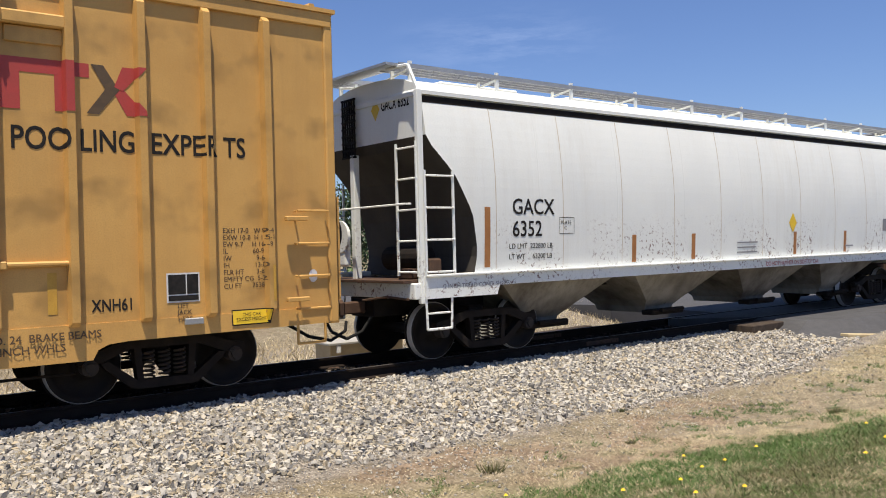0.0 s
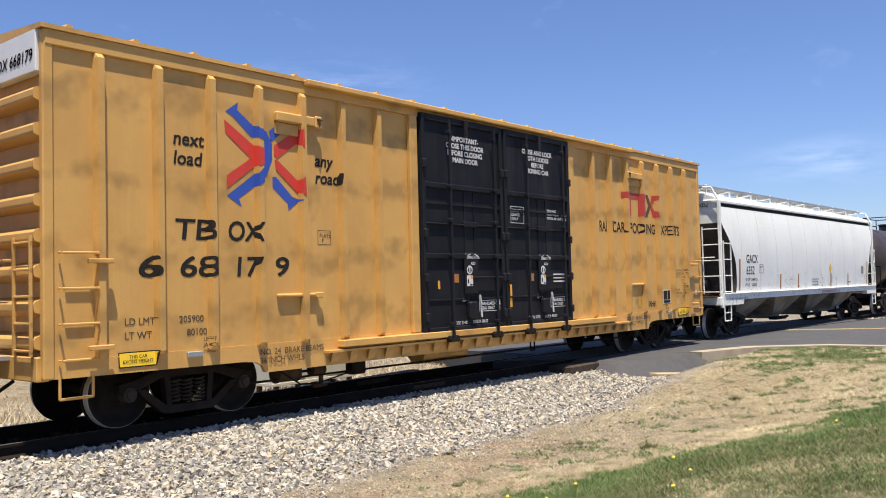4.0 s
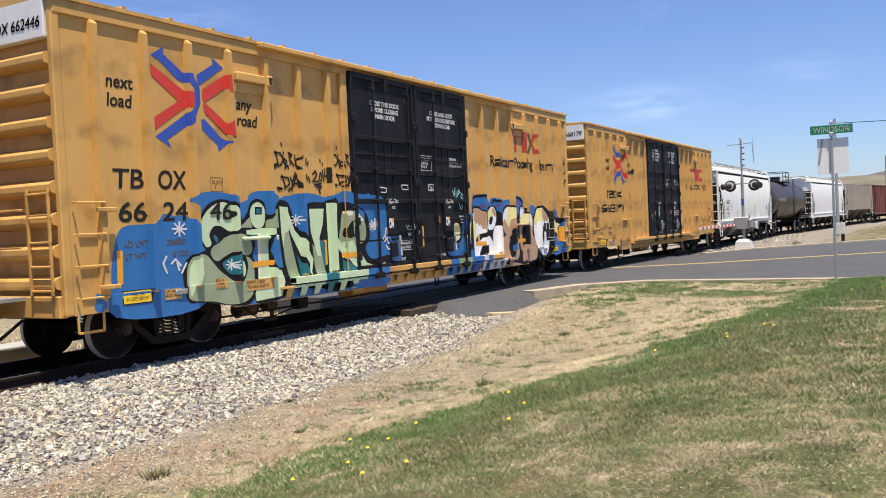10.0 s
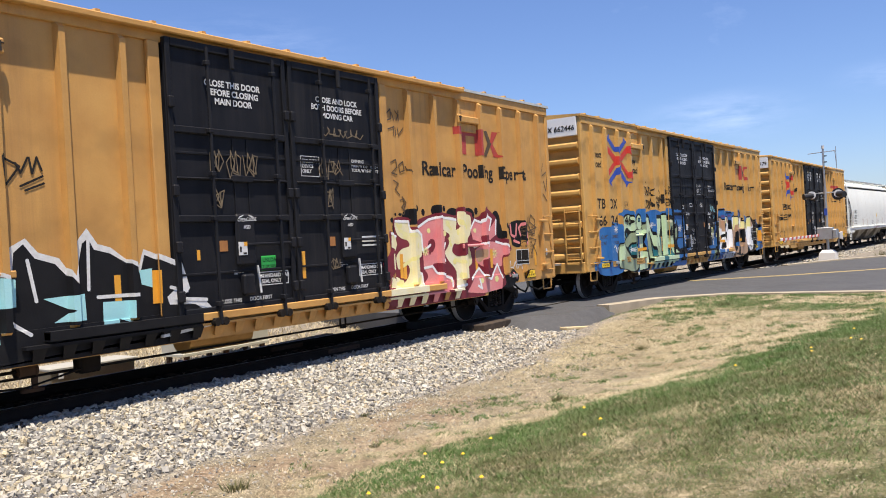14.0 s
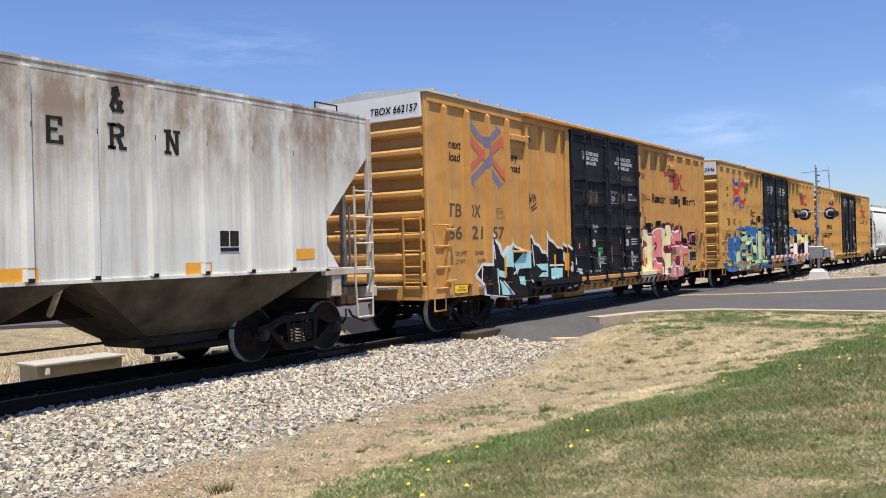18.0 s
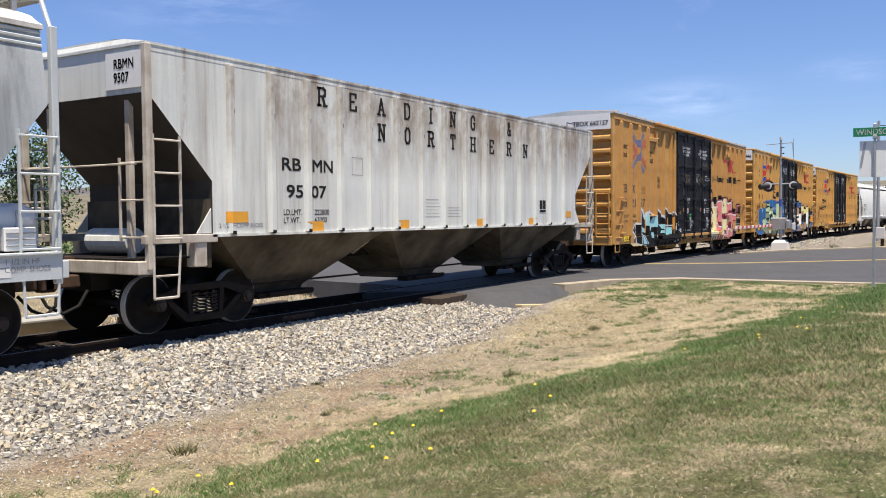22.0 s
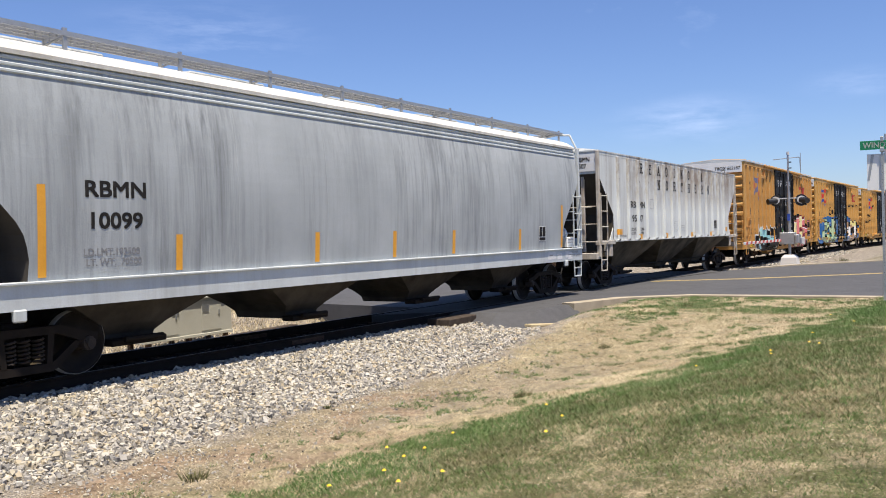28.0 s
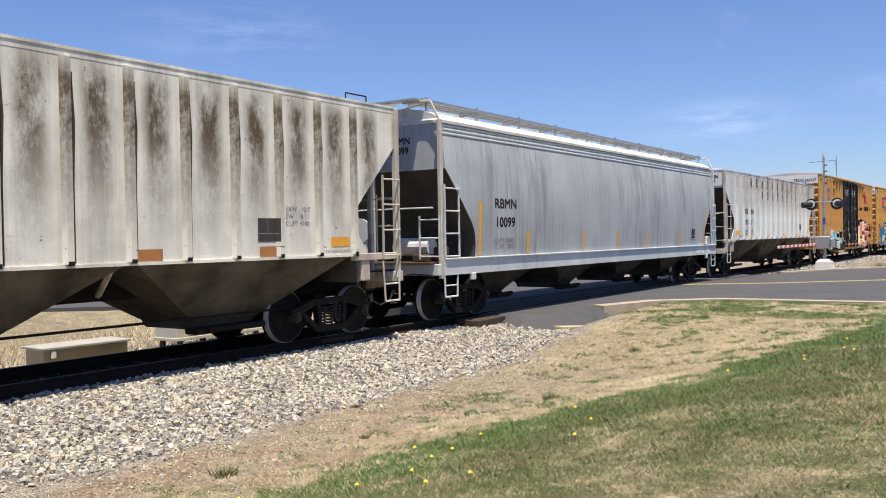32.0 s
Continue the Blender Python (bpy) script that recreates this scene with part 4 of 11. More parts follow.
            for k in range(5):
                a0 = 2 * math.pi * k / 5
                rod(bm, (x + 0.42, -0.85, 2.02), (x + 0.42, -0.85 + 0.27 * math.cos(a0), 2.02 + 0.27 * math.sin(a0)), 0.013, 6)
            part("brake_wheel", bm, SPRING, gear, "spoked handbrake wheel")
        ec = lambda xx, zz: 0
        bm = text_mesh(letters["mark"], 0.21, 0.012, 0.15)
        for v in bm.verts:
            v.co = Vector((x + s * 0.146, (v.co.x - 1.35 - 0.05) * (1 if s > 0 else -1) + (0.0 if s > 0 else -1.45 + 0.0), v.co.z + 4.66))
        if s < 0:
            ys = [v.co.y for v in bm.verts]
            shift = -1.36 - min(ys)
            for v in bm.verts:
                v.co.y += shift
        part("end_number", bm, INK, car)
    # door stop brackets and small fittings on the side
    stop_paint = letters.get("stop_paint", {})
    for xx in (-5.42, 5.48):
        for z in (4.42, 1.72):
            q = 1 if xx > 0 else -1
            coat = stop_paint.get((q, z > 3), tan)
            deep = 0.075 if z > 3 else 0.03
            stop = part("door_stop", boxed(xx - 0.40, xx + 0.42, -1.60 if z > 3 else -1.565, -1.50, z - deep, z + deep, 0.02), coat, car)
            lx = xx - q * 0.40
            if z < 3:
                part("stop_latch", boxed(lx - 0.07, lx + 0.07, -1.60, -1.55, z - 0.05, z + 0.04, 0.012), coat, stop)
                continue
            part("stop_plate", boxed(xx + q * 0.05 - 0.34, xx + q * 0.05 + 0.34, -1.53, -1.50, z - 0.26, z - 0.08, 0.008), coat, stop)
            part("stop_latch", boxed(lx - 0.07, lx + 0.07, -1.635, -1.58, z - 0.10, z + 0.09, 0.02), coat, stop)
            bm = rods([(lx, -1.645, z - 0.07), (lx, -1.645, z + 0.05)], 0.016, 6)
            rod(bm, (lx - 0.05, -1.642, z + 0.03), (lx + 0.05, -1.642, z + 0.03), 0.012, 6)
            part("latch_pin", bm, SPRING, stop)
    for s in (-1, 1):
        for z in (1.15, 2.22):
            part("ladder_bracket", boxed(s * 8.65 - 0.16, s * 8.65 + 0.16, -1.66, -1.58, z - 0.03, z + 0.03, 0.01), tan, car)
        part("jack_pad", boxed(s * 7.25 - 0.12, s * 7.25 + 0.12, -1.545, -1.49, 0.92, 1.0, 0.01), GALV, car)
    # underframe
    part("centre_sill", boxed(-9.0, 9.0, -0.3, 0.3, 0.72, 0.99), STEEL_DARK, car)
    bm = bmesh.new()
    rod(bm, (-1.9, -0.75, 0.56), (-0.6, -0.75, 0.56), 0.22, 18)
    part("air_reservoir", bm, tan, car, "tan air reservoir under the floor")
    for x0, x1, r in ((-5.36, -4.98, 0.13), (-4.62, -4.42, 0.09)):
        bm = bmesh.new()
        rod(bm, (x0, -0.90, 0.48), (x1, -0.90, 0.48), r, 16)
        rod(bm, (x0 - 0.03, -0.90, 0.48), (x0, -0.90, 0.48), r * 1.12, 16)
        rod(bm, (x1, -0.90, 0.48), (x1 + 0.03, -0.90, 0.48), r * 1.12, 16)
        part("brake_cylinder", bm, RUST, car, "rusty brake cylinder under the floor")
    part("brake_valve", boxed(-3.80, -3.48, -1.02, -0.80, 0.33, 0.58, 0.03), STEEL_DARK, car)
    part("brake_lever", boxed(-4.40, -4.32, -0.85, -0.80, 0.20, 0.70, 0.01), RUST, car)
    part("lever_guide", boxed(-4.55, -4.24, -0.86, -0.78, 0.18, 0.23, 0.01), RUST, car)
    part("slack_rod", rods([(-4.95, -0.90, 0.48), (-4.62, -0.90, 0.48)], 0.022, 6), STEEL_DARK, car)
    part("air_pipe", rods([(-5.5, -1.05, 0.60), (-5.0, -1.05, 0.30), (-4.6, -1.05, 0.28), (-3.8, -1.0, 0.40)], 0.014, 6), STEEL_DARK, car)
    part("brake_rod", rods([(-6.0, -0.95, 0.40), (6.0, -0.95, 0.40)], 0.018, 6), STEEL_DARK, car)
    part("pipe_hanger", rods([(1.6, -0.95, 0.62), (1.6, -0.95, 0.36), (1.75, -0.95, 0.36), (1.75, -0.95, 0.62)], 0.02, 6), STEEL_DARK, car)
    for x in (-7.05, 7.05):
        truck(car, x)
    # lettering on the near side
    L = lambda *a, **k: lettering(car, box_side, BOX_CUTS, *a, **k)
    pale = letters.get("ink", INK)
    for body, xa, xb, z in letters["marks"]:
        L(body, xa, z, 0.40, pale, 0.014, 0.08, span=xb - xa)
    nx, ax = letters["slogan"]
    L("next\nload", nx, letters["emblem_at"][1] + 0.10, 0.27, INK, 0.016, 0.12)
    L("any\nroad", ax, letters["emblem_at"][1] + 0.02, 0.27, INK, 0.021, 0.17)
    # crossed-arrow emblem in two colours
    red, blue = letters.get("emblem", (BRIGHT_RED, LOGO_BLUE))
    X0, Z0, grow = letters["emblem_at"]
    for mat, strokes in ((blue, [[(-0.64, 0.66), (-0.42, 0.82), (-0.44, 0.71), (-0.11, 0.47), (0.07, 0.46), (0.17, 0.28), (0.17, 0.04), (0.07, -0.2), (-0.08, -0.34), (-0.43, -0.58), (-0.38, -0.7), (-0.63, -0.55), (-0.53, -0.48), (-0.14, -0.19), (0.0, -0.04), (0.03, 0.17), (-0.07, 0.31), (-0.2, 0.34), (-0.52, 0.61)], [(0.12, 0.47), (0.43, 0.69), (0.41, 0.8), (0.63, 0.66), (0.54, 0.6), (0.15, 0.31)], [(0.17, -0.22), (0.23, -0.21), (0.53, -0.49), (0.68, -0.54), (0.46, -0.71), (0.45, -0.61), (0.17, -0.38)]]),
                         (red, [[(-0.66, 0.54), (-0.61, 0.51), (-0.13, 0.2), (-0.01, 0.17), (-0.02, -0.04), (-0.15, -0.09), (-0.63, -0.45), (-0.63, -0.26), (-0.22, 0.02), (-0.64, 0.35)], [(0.21, 0.26), (0.63, 0.54), (0.7, 0.56), (0.71, 0.26), (0.63, 0.33), (0.25, 0.06), (0.2, 0.13)], [(0.21, 0.04), (0.27, 0.04), (0.64, -0.24), (0.71, -0.17), (0.73, -0.47), (0.61, -0.41), (0.24, -0.11)]])):
        painted(car, box_side, BOX_CUTS, [[(X0 + x * grow, Z0 + z) for x, z in st] for st in strokes], mat, "emblem", 0.004 if mat is blue else 0.006)
    # red initials as plain bars and a chevron cross
    lr = letters.get("initials", LOGO_RED)
    T0, T1, h = letters.get("initial_x", 4.95), letters.get("initial_top", 4.05), 0.57
    bars = [rect(T0, T0 + 1.24, T1 - 0.16, T1), rect(T0 + 0.30, T0 + 0.50, T1 - h, T1 - 0.16), rect(T0 + 0.86, T0 + 1.06, T1 - h, T1 - 0.16),
            [(T0 + 1.62, T1), (T0 + 1.88, T1), (T0 + 1.62, T1 - h * 0.5), (T0 + 1.52, T1 - h * 0.42)], [(T0 + 1.52, T1 - h * 0.55), (T0 + 1.62, T1 - h * 0.45), (T0 + 1.92, T1 - h), (T0 + 1.66, T1 - h)]]
    painted(car, box_side, BOX_CUTS, bars, lr, "emblem", 0.004)
    dark = [[(T0 + 1.26, T1), (T0 + 1.40, T1), (T0 + 1.58, T1 - h * 0.48), (T0 + 1.34, T1 - h), (T0 + 1.20, T1 - h), (T0 + 1.42, T1 - h * 0.48)]]
    painted(car, box_side, BOX_CUTS, dark, INK_BROWN, "emblem", 0.006)
    for a, x, x1 in letters["words"]:
        L(a, x, letters["words_z"], letters["words_size"], letters.get("words_ink", INK), letters.get("words_bold", 0.008), span=x1 - x)
    # small stencils
    zl = letters["limit_z"]
    L("LD LMT", -8.28, zl + 0.18, 0.13, INK_BROWN, 0.01)
    L("LT WT", -8.28, zl, 0.13, INK_BROWN, 0.01)
    L(letters["limit"], -7.48, zl + 0.18, 0.13, INK_BROWN, 0.01)
    L(letters["tare"], -7.40, zl, 0.13, INK_BROWN, 0.01)
    L("EXH 17-0   W 9-4\nEXW 10-8  H 15-1\nEW 9-7     H 16-9\nIL              60-9\nIW              9-6\nIH              13-0\nFLR HT       3-8\nEMPTY CG  5-2\nCU FT      7538", 7.66, 2.04, 0.088, INK_BROWN, 0.006)
    L("LIFT\nJACK\nHERE", 7.05, 1.13, 0.08, INK_BROWN, 0.008)
    L("LIFT\nJACK\nHERE", -7.1, 1.13, 0.08, INK_BROWN, 0.008)
    if not stop_paint:
        L("NO. 24  BRAKE BEAMS\n36 INCH WHLS", 4.90, 0.86, 0.125, INK_BROWN, 0.01, off=0.012)
        L("NO. 24  BRAKE BEAMS\n36 INCH WHLS", -6.15, 0.86, 0.125, INK_BROWN, 0.01, off=0.012)
    px = letters["plate_x"]
    L("PLATE\n  F", px + 0.04, 2.62, 0.085, INK_BROWN, 0.008)
    painted(car, box_side, BOX_CUTS, [rect(px, px + 0.28, 2.50, 2.51), rect(px, px + 0.28, 2.72, 2.73), rect(px, px + 0.01, 2.51, 2.72), rect(px + 0.27, px + 0.28, 2.51, 2.72)], INK_BROWN, "label_border")
    for x in (-8.10, 8.02):
        painted(car, box_side, BOX_CUTS, [rect(x - 0.27, x + 0.27, 0.86, 1.06)], INK, "placard", 0.008)
        painted(car, box_side, BOX_CUTS, [rect(x - 0.255, x + 0.255, 0.875, 1.045)], YELLOW, "placard", 0.011, "yellow warning placard")
        L("THIS CAR\nEXCESS HEIGHT", x, 0.975, 0.06, INK, 0.008, off=0.014, align="CENTER")
    dx = letters["data_x"]
    painted(car, box_side, BOX_CUTS, [rect(dx, dx + 0.42, 1.20, 1.56)], CHALK, "data_plate", 0.006, "white-bordered data stencil")
    painted(car, box_side, BOX_CUTS, [rect(dx + 0.02, dx + 0.24, 1.30, 1.54), rect(dx + 0.255, dx + 0.40, 1.30, 1.54), rect(dx + 0.02, dx + 0.40, 1.22, 1.285)], INK, "data_plate", 0.009)
    for x in (2.98, 5.62, -3.5, 8.35):
        painted(car, box_side, BOX_CUTS, [rect(x - 0.05, x + 0.05, 1.15, 1.62)], letters.get("tape", REFLECT_ORANGE), "reflector", 0.004, "upright orange reflector tape")
    painted(car, box_side, BOX_CUTS, [[(8.95 + 0.07 * math.cos(k * 0.7), 1.45 + 0.09 * math.sin(k * 0.7)) for k in range(9)]], CHALK, "sticker", 0.004, "round white sticker")
    return car


def move(bm, x, z):
    bmesh.ops.translate(bm, vec=(x, 0, z), verts=bm.verts)
    return bm


# ---------- covered hoppers with rounded sides ----------
def hopper_width(z, foot=1.50, belly=1.55, top=4.08):
    u = max(0.0, min(1.0, (z - 1.3) / (top - 1.3)))
    return foot + (belly - foot) * math.sin(min(u / 0.45, 1.0) * math.pi / 2) - 0.17 * max(0.0, (u - 0.45) / 0.55) ** 2


ROUND_ZS = [1.5, 1.7, 2.0, 2.3, 2.6, 2.9, 3.1, 3.3, 3.5, 3.7, 3.9]


def round_hopper(name, centre, half, cut, top, paint, sill_paint, bay_paint, bays, trucks, letters=None, tape=REFLECT_ORANGE, lines=False, corner=None, sill_foot=1.02, end_rungs=(3.30, 5)):
    """cut: rows of z and the half length of the side there, from the sill up."""
    car = new(name)
    car.matrix_basis = pose(centre, 0, 0)
    MOVING.append((car, centre))
    w = lambda z: hopper_width(z, top=top)
    rows = []
    zs = [1.32 + (top - 1.32) * k / 18 for k in range(19)]
    for z in zs:
        h = float(np.interp(z, [c[0] for c in cut], [c[1] for c in cut]))
        rows.append((z, -h, h, w(z)))
    body = part("body", loft(rows), paint, car)
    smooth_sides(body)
    e = half
    roof = [(top, -e - 0.03, e + 0.03, w(top) + 0.05), (top + 0.06, -e - 0.03, e + 0.03, w(top) + 0.05), (top + 0.10, -e, e, w(top) - 0.01), (top + 0.20, -e, e, w(top) - 0.16),
            (top + 0.30, -e, e, w(top) - 0.45), (top + 0.36, -e, e, 0.55), (top + 0.38, -e, e, 0.2)]
    part("roof", loft(roof), WHITE if not lines else ROOF_SOILED, car)
    if lines:
        for z in (top - 0.04, top - 0.13, top - 0.22):
            for s in (-1, 1):
                y = s * w(z)
                part("side_moulding", rods([(-e, y, z), (e, y, z)], 0.026, 6), GREY_SILL, car)
    else:
        for s in (-1, 1):
            # near-black strip stands for the shadow line below the eave
            part("eave_gutter", boxed(-e, e, min(s * (w(top) - 0.02), s * (w(top) + 0.03)), max(s * (w(top) - 0.02), s * (w(top) + 0.03)), top - 0.12, top - 0.02), STEEL_DARK, car, "gutter under the roof edge, coloured dark for its shadow line")
    # vertical weld seams
    seam = None
    for k in range(7):
        x = -e * 0.72 + k * e * 0.24
        bm = bmesh.new()
        zz = [1.4 + (top - 1.55) * j / 10 for j in range(11)]
        rr = [[bm.verts.new((x + d, -w(z) - q, z)) for d, q in ((-0.02, -0.002), (0, 0.003), (0.02, -0.002))] for z in zz]
        for a, b in zip(rr, rr[1:]):
            for i in (0, 1):
                bm.faces.new((a[i], a[i + 1], b[i + 1], b[i]))
        part("weld_seam", bm, paint, car)
    # side sills and platforms
    for s in (-1, 1):
        y = s * 1.50
        bm = plate([(-half - 0.12, 1.02), (-half + 1.3, 1.02), (-half + 1.36, sill_foot), (half - 1.36, sill_foot), (half - 1.3, 1.02), (half + 0.12, 1.02), (half + 0.12, 1.36), (-half - 0.12, 1.36)] if sill_foot > 1.02 else [(-half - 0.12, 1.02), (half + 0.12, 1.02), (half + 0.12, 1.36), (-half - 0.12, 1.36)], y - s * 0.12, y + s * 0.06)
        part("side_sill", bm, sill_paint, car)
        part("sill_flange", boxed(-half - 0.1, half + 0.1, min(y - s * 0.1, y + s * 0.10), max(y - s * 0.1, y + s * 0.10), 1.345, 1.38, 0.008), sill_paint, car)
    for s in (-1, 1):
        x = s * (half + 0.12)
        part("end_sill", boxed(min(x, x + s * 0.16), max(x, x + s * 0.16), -1.50, 1.50, 1.02, 1.26, 0.015), sill_paint, car)
        grate = bmesh.new()
        box(grate, min(x - s * 0.9, x + s * 0.3), max(x - s * 0.9, x + s * 0.3), -1.40, 1.40, 1.26, 1.30)
        part("end_platform", grate, RUST, car)
        post_mat = corner if corner and s < 0 else sill_paint
        for q in (-1, 1):
            part("corner_post", boxed(x - 0.05, x + 0.05, min(q * 1.43, q * 1.52), max(q * 1.43, q * 1.52), 0.95, top + 0.05, 0.01), post_mat, car)
        for y0 in (0.45,):
            part("end_post", boxed(x - s * 0.1 - 0.06, x - s * 0.1 + 0.06, y0 - 0.06, y0 + 0.06, 1.28, 3.35, 0.012), sill_paint, car)
        for q in (-1, 1):
            ladder(car, sill_paint, x - s * 0.02, x - s * 0.56, q * 1.56, q * 1.56, 1.42, 2.86, 4)
            ladder(car, sill_paint, x + s * 0.05, x + s * 0.05, q * 1.46, q * 0.95, 1.42, end_rungs[0] if q < 0 else 2.86, end_rungs[1] if q < 0 else 4)
            part("sill_step", rods([(x - s * 0.02, q * 1.53, 1.10), (x - s * 0.04, q * 1.53, 0.56), (x - s * 0.50, q * 1.53, 0.56), (x - s * 0.52, q * 1.53, 1.10)], 0.02, 6), sill_paint, car)
            part("step_tread", rods([(x - s * 0.04, q * 1.53, 0.80), (x - s * 0.50, q * 1.53, 0.80)], 0.016, 6), sill_paint, car)
        part("grab_iron", rods([(x + s * 0.05, -1.3, 2.45), (x + s * 0.12, -1.3, 2.45), (x + s * 0.12, 1.3, 2.45), (x + s * 0.05, 1.3, 2.45)], 0.016, 6), sill_paint, car)
        bm = bmesh.new()
        rod(bm, (x - s * 0.55, -0.85, 1.62), (x - s * 0.55, 0.1, 1.62), 0.2, 16)
        part("brake_reservoir", bm, CREAM if lines else STEEL_DARK, car)
        part("brake_valve", boxed(x - s * 0.35 - 0.14, x - s * 0.35 + 0.14, -1.35, -1.1, 1.32, 1.62, 0.03), RUST, car)
        if s < 0:
            bm = bmesh.new()
            rod(bm, (x - 0.08, 0.62, 2.0), (x - 0.13, 0.62, 2.0), 0.27, 20)
            box(bm, x - 0.12, x - 0.0, 0.45, 0.8, 1.5, 2.15, 0.04)
            part("brake_wheel", bm, sill_paint, car)
        part("brake_bracket", boxed(min(x - s * 0.5, x - s * 0.2), max(x - s * 0.5, x - s * 0.2), -0.95, -0.55, 1.30, 1.46, 0.02), RUST, car)
        part("uncoupling_lever", rods([(x + s * 0.2, -1.4, 1.02), (x + s * 0.24, -0.9, 1.05), (x + s * 0.3, -0.3, 0.98)], 0.018, 6), RUST, car)
        part("end_stencil", boxed(x - s * 0.62 - 0.1, x - s * 0.62 + 0.1, -1.3, -1.12, 1.30, 1.36, 0.01), RUST, car)
        bm = bmesh.new()
        for k in range(2):
            rod(bm, (x + s * 0.1, -0.8 + k * 0.3, 1.15), (x - s * 0.6, -0.9 + k * 0.7, 1.2), 0.02, 6)
        part("brake_rigging", bm, RUST, car)
        coupler(car, x + s * 0.1, s, 0.62)
        part("draft_sill", boxed(min(x - s * 2.2, x + s * 0.12), max(x - s * 2.2, x + s * 0.12), -0.34, 0.34, 0.70, 1.02, 0.02), STEEL_DARK, car)
    # discharge bays
    n = len(bays)
    step = (bays[-1] - bays[0]) / max(n - 1, 1)
    for bx in bays:
        hw = step * 0.47
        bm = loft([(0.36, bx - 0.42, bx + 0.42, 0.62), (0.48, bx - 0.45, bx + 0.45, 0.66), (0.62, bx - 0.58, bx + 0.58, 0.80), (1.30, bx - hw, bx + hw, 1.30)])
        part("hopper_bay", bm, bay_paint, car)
        bm = boxed(bx - 0.5, bx + 0.5, -0.9, -0.6, 0.32, 0.42, 0.02)
        rod(bm, (bx - 0.35, -0.98, 0.42), (bx + 0.35, -0.98, 0.42), 0.04, 8)
        part("outlet_gate", bm, STEEL_DARK, car)
    part("centre_sill", boxed(-half + 1, half - 1, -0.25, 0.25, 0.95, 1.3), STEEL_DARK, car)
    # roof walk: open gratings on brackets, with hatches between
    zt = top + 0.50
    for y0, y1 in ((-1.02, -0.52), (0.52, 1.02)):
        bm = bmesh.new()
        for k in range(4):
            y = y0 + (y1 - y0) * k / 3
            box(bm, -half - 0.12, half + 0.12, y - 0.012, y + 0.012, zt - 0.035, zt + 0.035)
        k = 0
        x = -half - 0.1
        while x < half + 0.1:
            box(bm, x - 0.008, x + 0.008, y0, y1, zt - 0.012, zt + 0.012)
            x += 0.11
        part("running_board", bm, GALV, car, "galvanised grating roof walk")
    brk = None
    for k in range(10):
        x = -half + 0.1 + k * (2 * half - 0.2) / 9
        for s in (-1, 1):
            if brk is None:
                bm = bmesh.new()
                box(bm, -0.03, 0.03, -1.02, -0.98, top + 0.15, zt + 0.08)
                box(bm, -0.03, 0.03, -0.55, -0.52, top + 0.3, zt)
                rod(bm, (0, -1.0, zt - 0.04), (0, -0.2, top + 0.36), 0.02, 6)
                brk = part("walk_bracket", bm, WHITE if not lines else GALV, car)
                brk.location.x = x
            else:
                again(brk, car, pose(x, 0, 0, 0, 0, 0 if s < 0 else 180))
    for k in range(5):
        x = -half * 0.75 + k * half * 0.375
        part("roof_hatch", boxed(x - 0.9, x + 0.9, -0.42, 0.42, top + 0.35, top + 0.47, 0.03), paint, car)
    for s in (-1, 1):
        part("end_walk", boxed(min(s * half, s * (half + 0.35)), max(s * half, s * (half + 0.35)), -1.0, 1.0, zt - 0.02, zt + 0.02), GALV, car)
        bm = rods([(s * (half + 0.1), -1.48, top), (s * (half + 0.12), -1.25, zt - 0.05), (s * (half + 0.12), -0.6, zt)], 0.03, 6)
        part("walk_brace", bm, corner if corner and s < 0 else sill_paint, car)
    for x in trucks:
        truck(car, x)
    side = lambda x, z: -1.56 if z < 1.34 else -w(z)
    if letters:
        for body_text, x, z, size, mat, bold, wide in letters:
            lettering(car, side, (), body_text, x, z, size, mat, bold, 0, wide, cz=ROUND_ZS)
    if lines:
        # air tank and equipment box on the end platform
        ex = half - 0.35
        prof = [(0.05, -0.46), (0.17, -0.42), (0.235, -0.30), (0.24, 0.30), (0.17, 0.42), (0.05, 0.46)]
        bm = lathe(prof, 20)
        bmesh.ops.rotate(bm, verts=bm.verts, matrix=Matrix.Rotation(radians(90), 3, "Z"))
        bmesh.ops.translate(bm, verts=bm.verts, vec=(ex, -0.95, 1.78))
        tank = smooth(part("air_tank", bm, WHITE_CLEAN, car, "white air tank on the end platform"))
        part("tank_band", rods([(ex + 0.1, -1.19, 1.60), (ex + 0.1, -1.19, 1.92)], 0.02, 6), GREY_SILL, tank)
        eq = part("equipment_box", boxed(ex - 0.22, ex + 0.22, -1.42, -1.22, 1.40, 1.70, 0.015), WHITE_CLEAN, car, "white equipment box with ribs")
        for k in range(3):
            part("box_rib", boxed(ex - 0.20, ex + 0.20, -1.432, -1.42, 1.46 + 0.08 * k, 1.475 + 0.08 * k), GREY_INK, eq)
        for x, z0, z1 in ((half - 0.75, 1.08, 1.26), (half - 2.0, 1.10, 1.24), (half - 1.45, 1.09, 1.25)):
            painted(car, side, (), [rect(x - 0.16, x + 0.16, z0, z1)], WHITE_CLEAN, "data_plate", 0.004)
            painted(car, side, (), [rect(x - 0.12, x + 0.10, z0 + 0.11, z0 + 0.125)], GREY_INK, "stencil_lines", 0.006)
        for x in (-half + 1.0, half - 1.0):
            part("jacking_lug", boxed(x - 0.09, x + 0.09, -1.58, -1.50, 0.88, 1.04, 0.02), sill_paint, car)
    return car, side


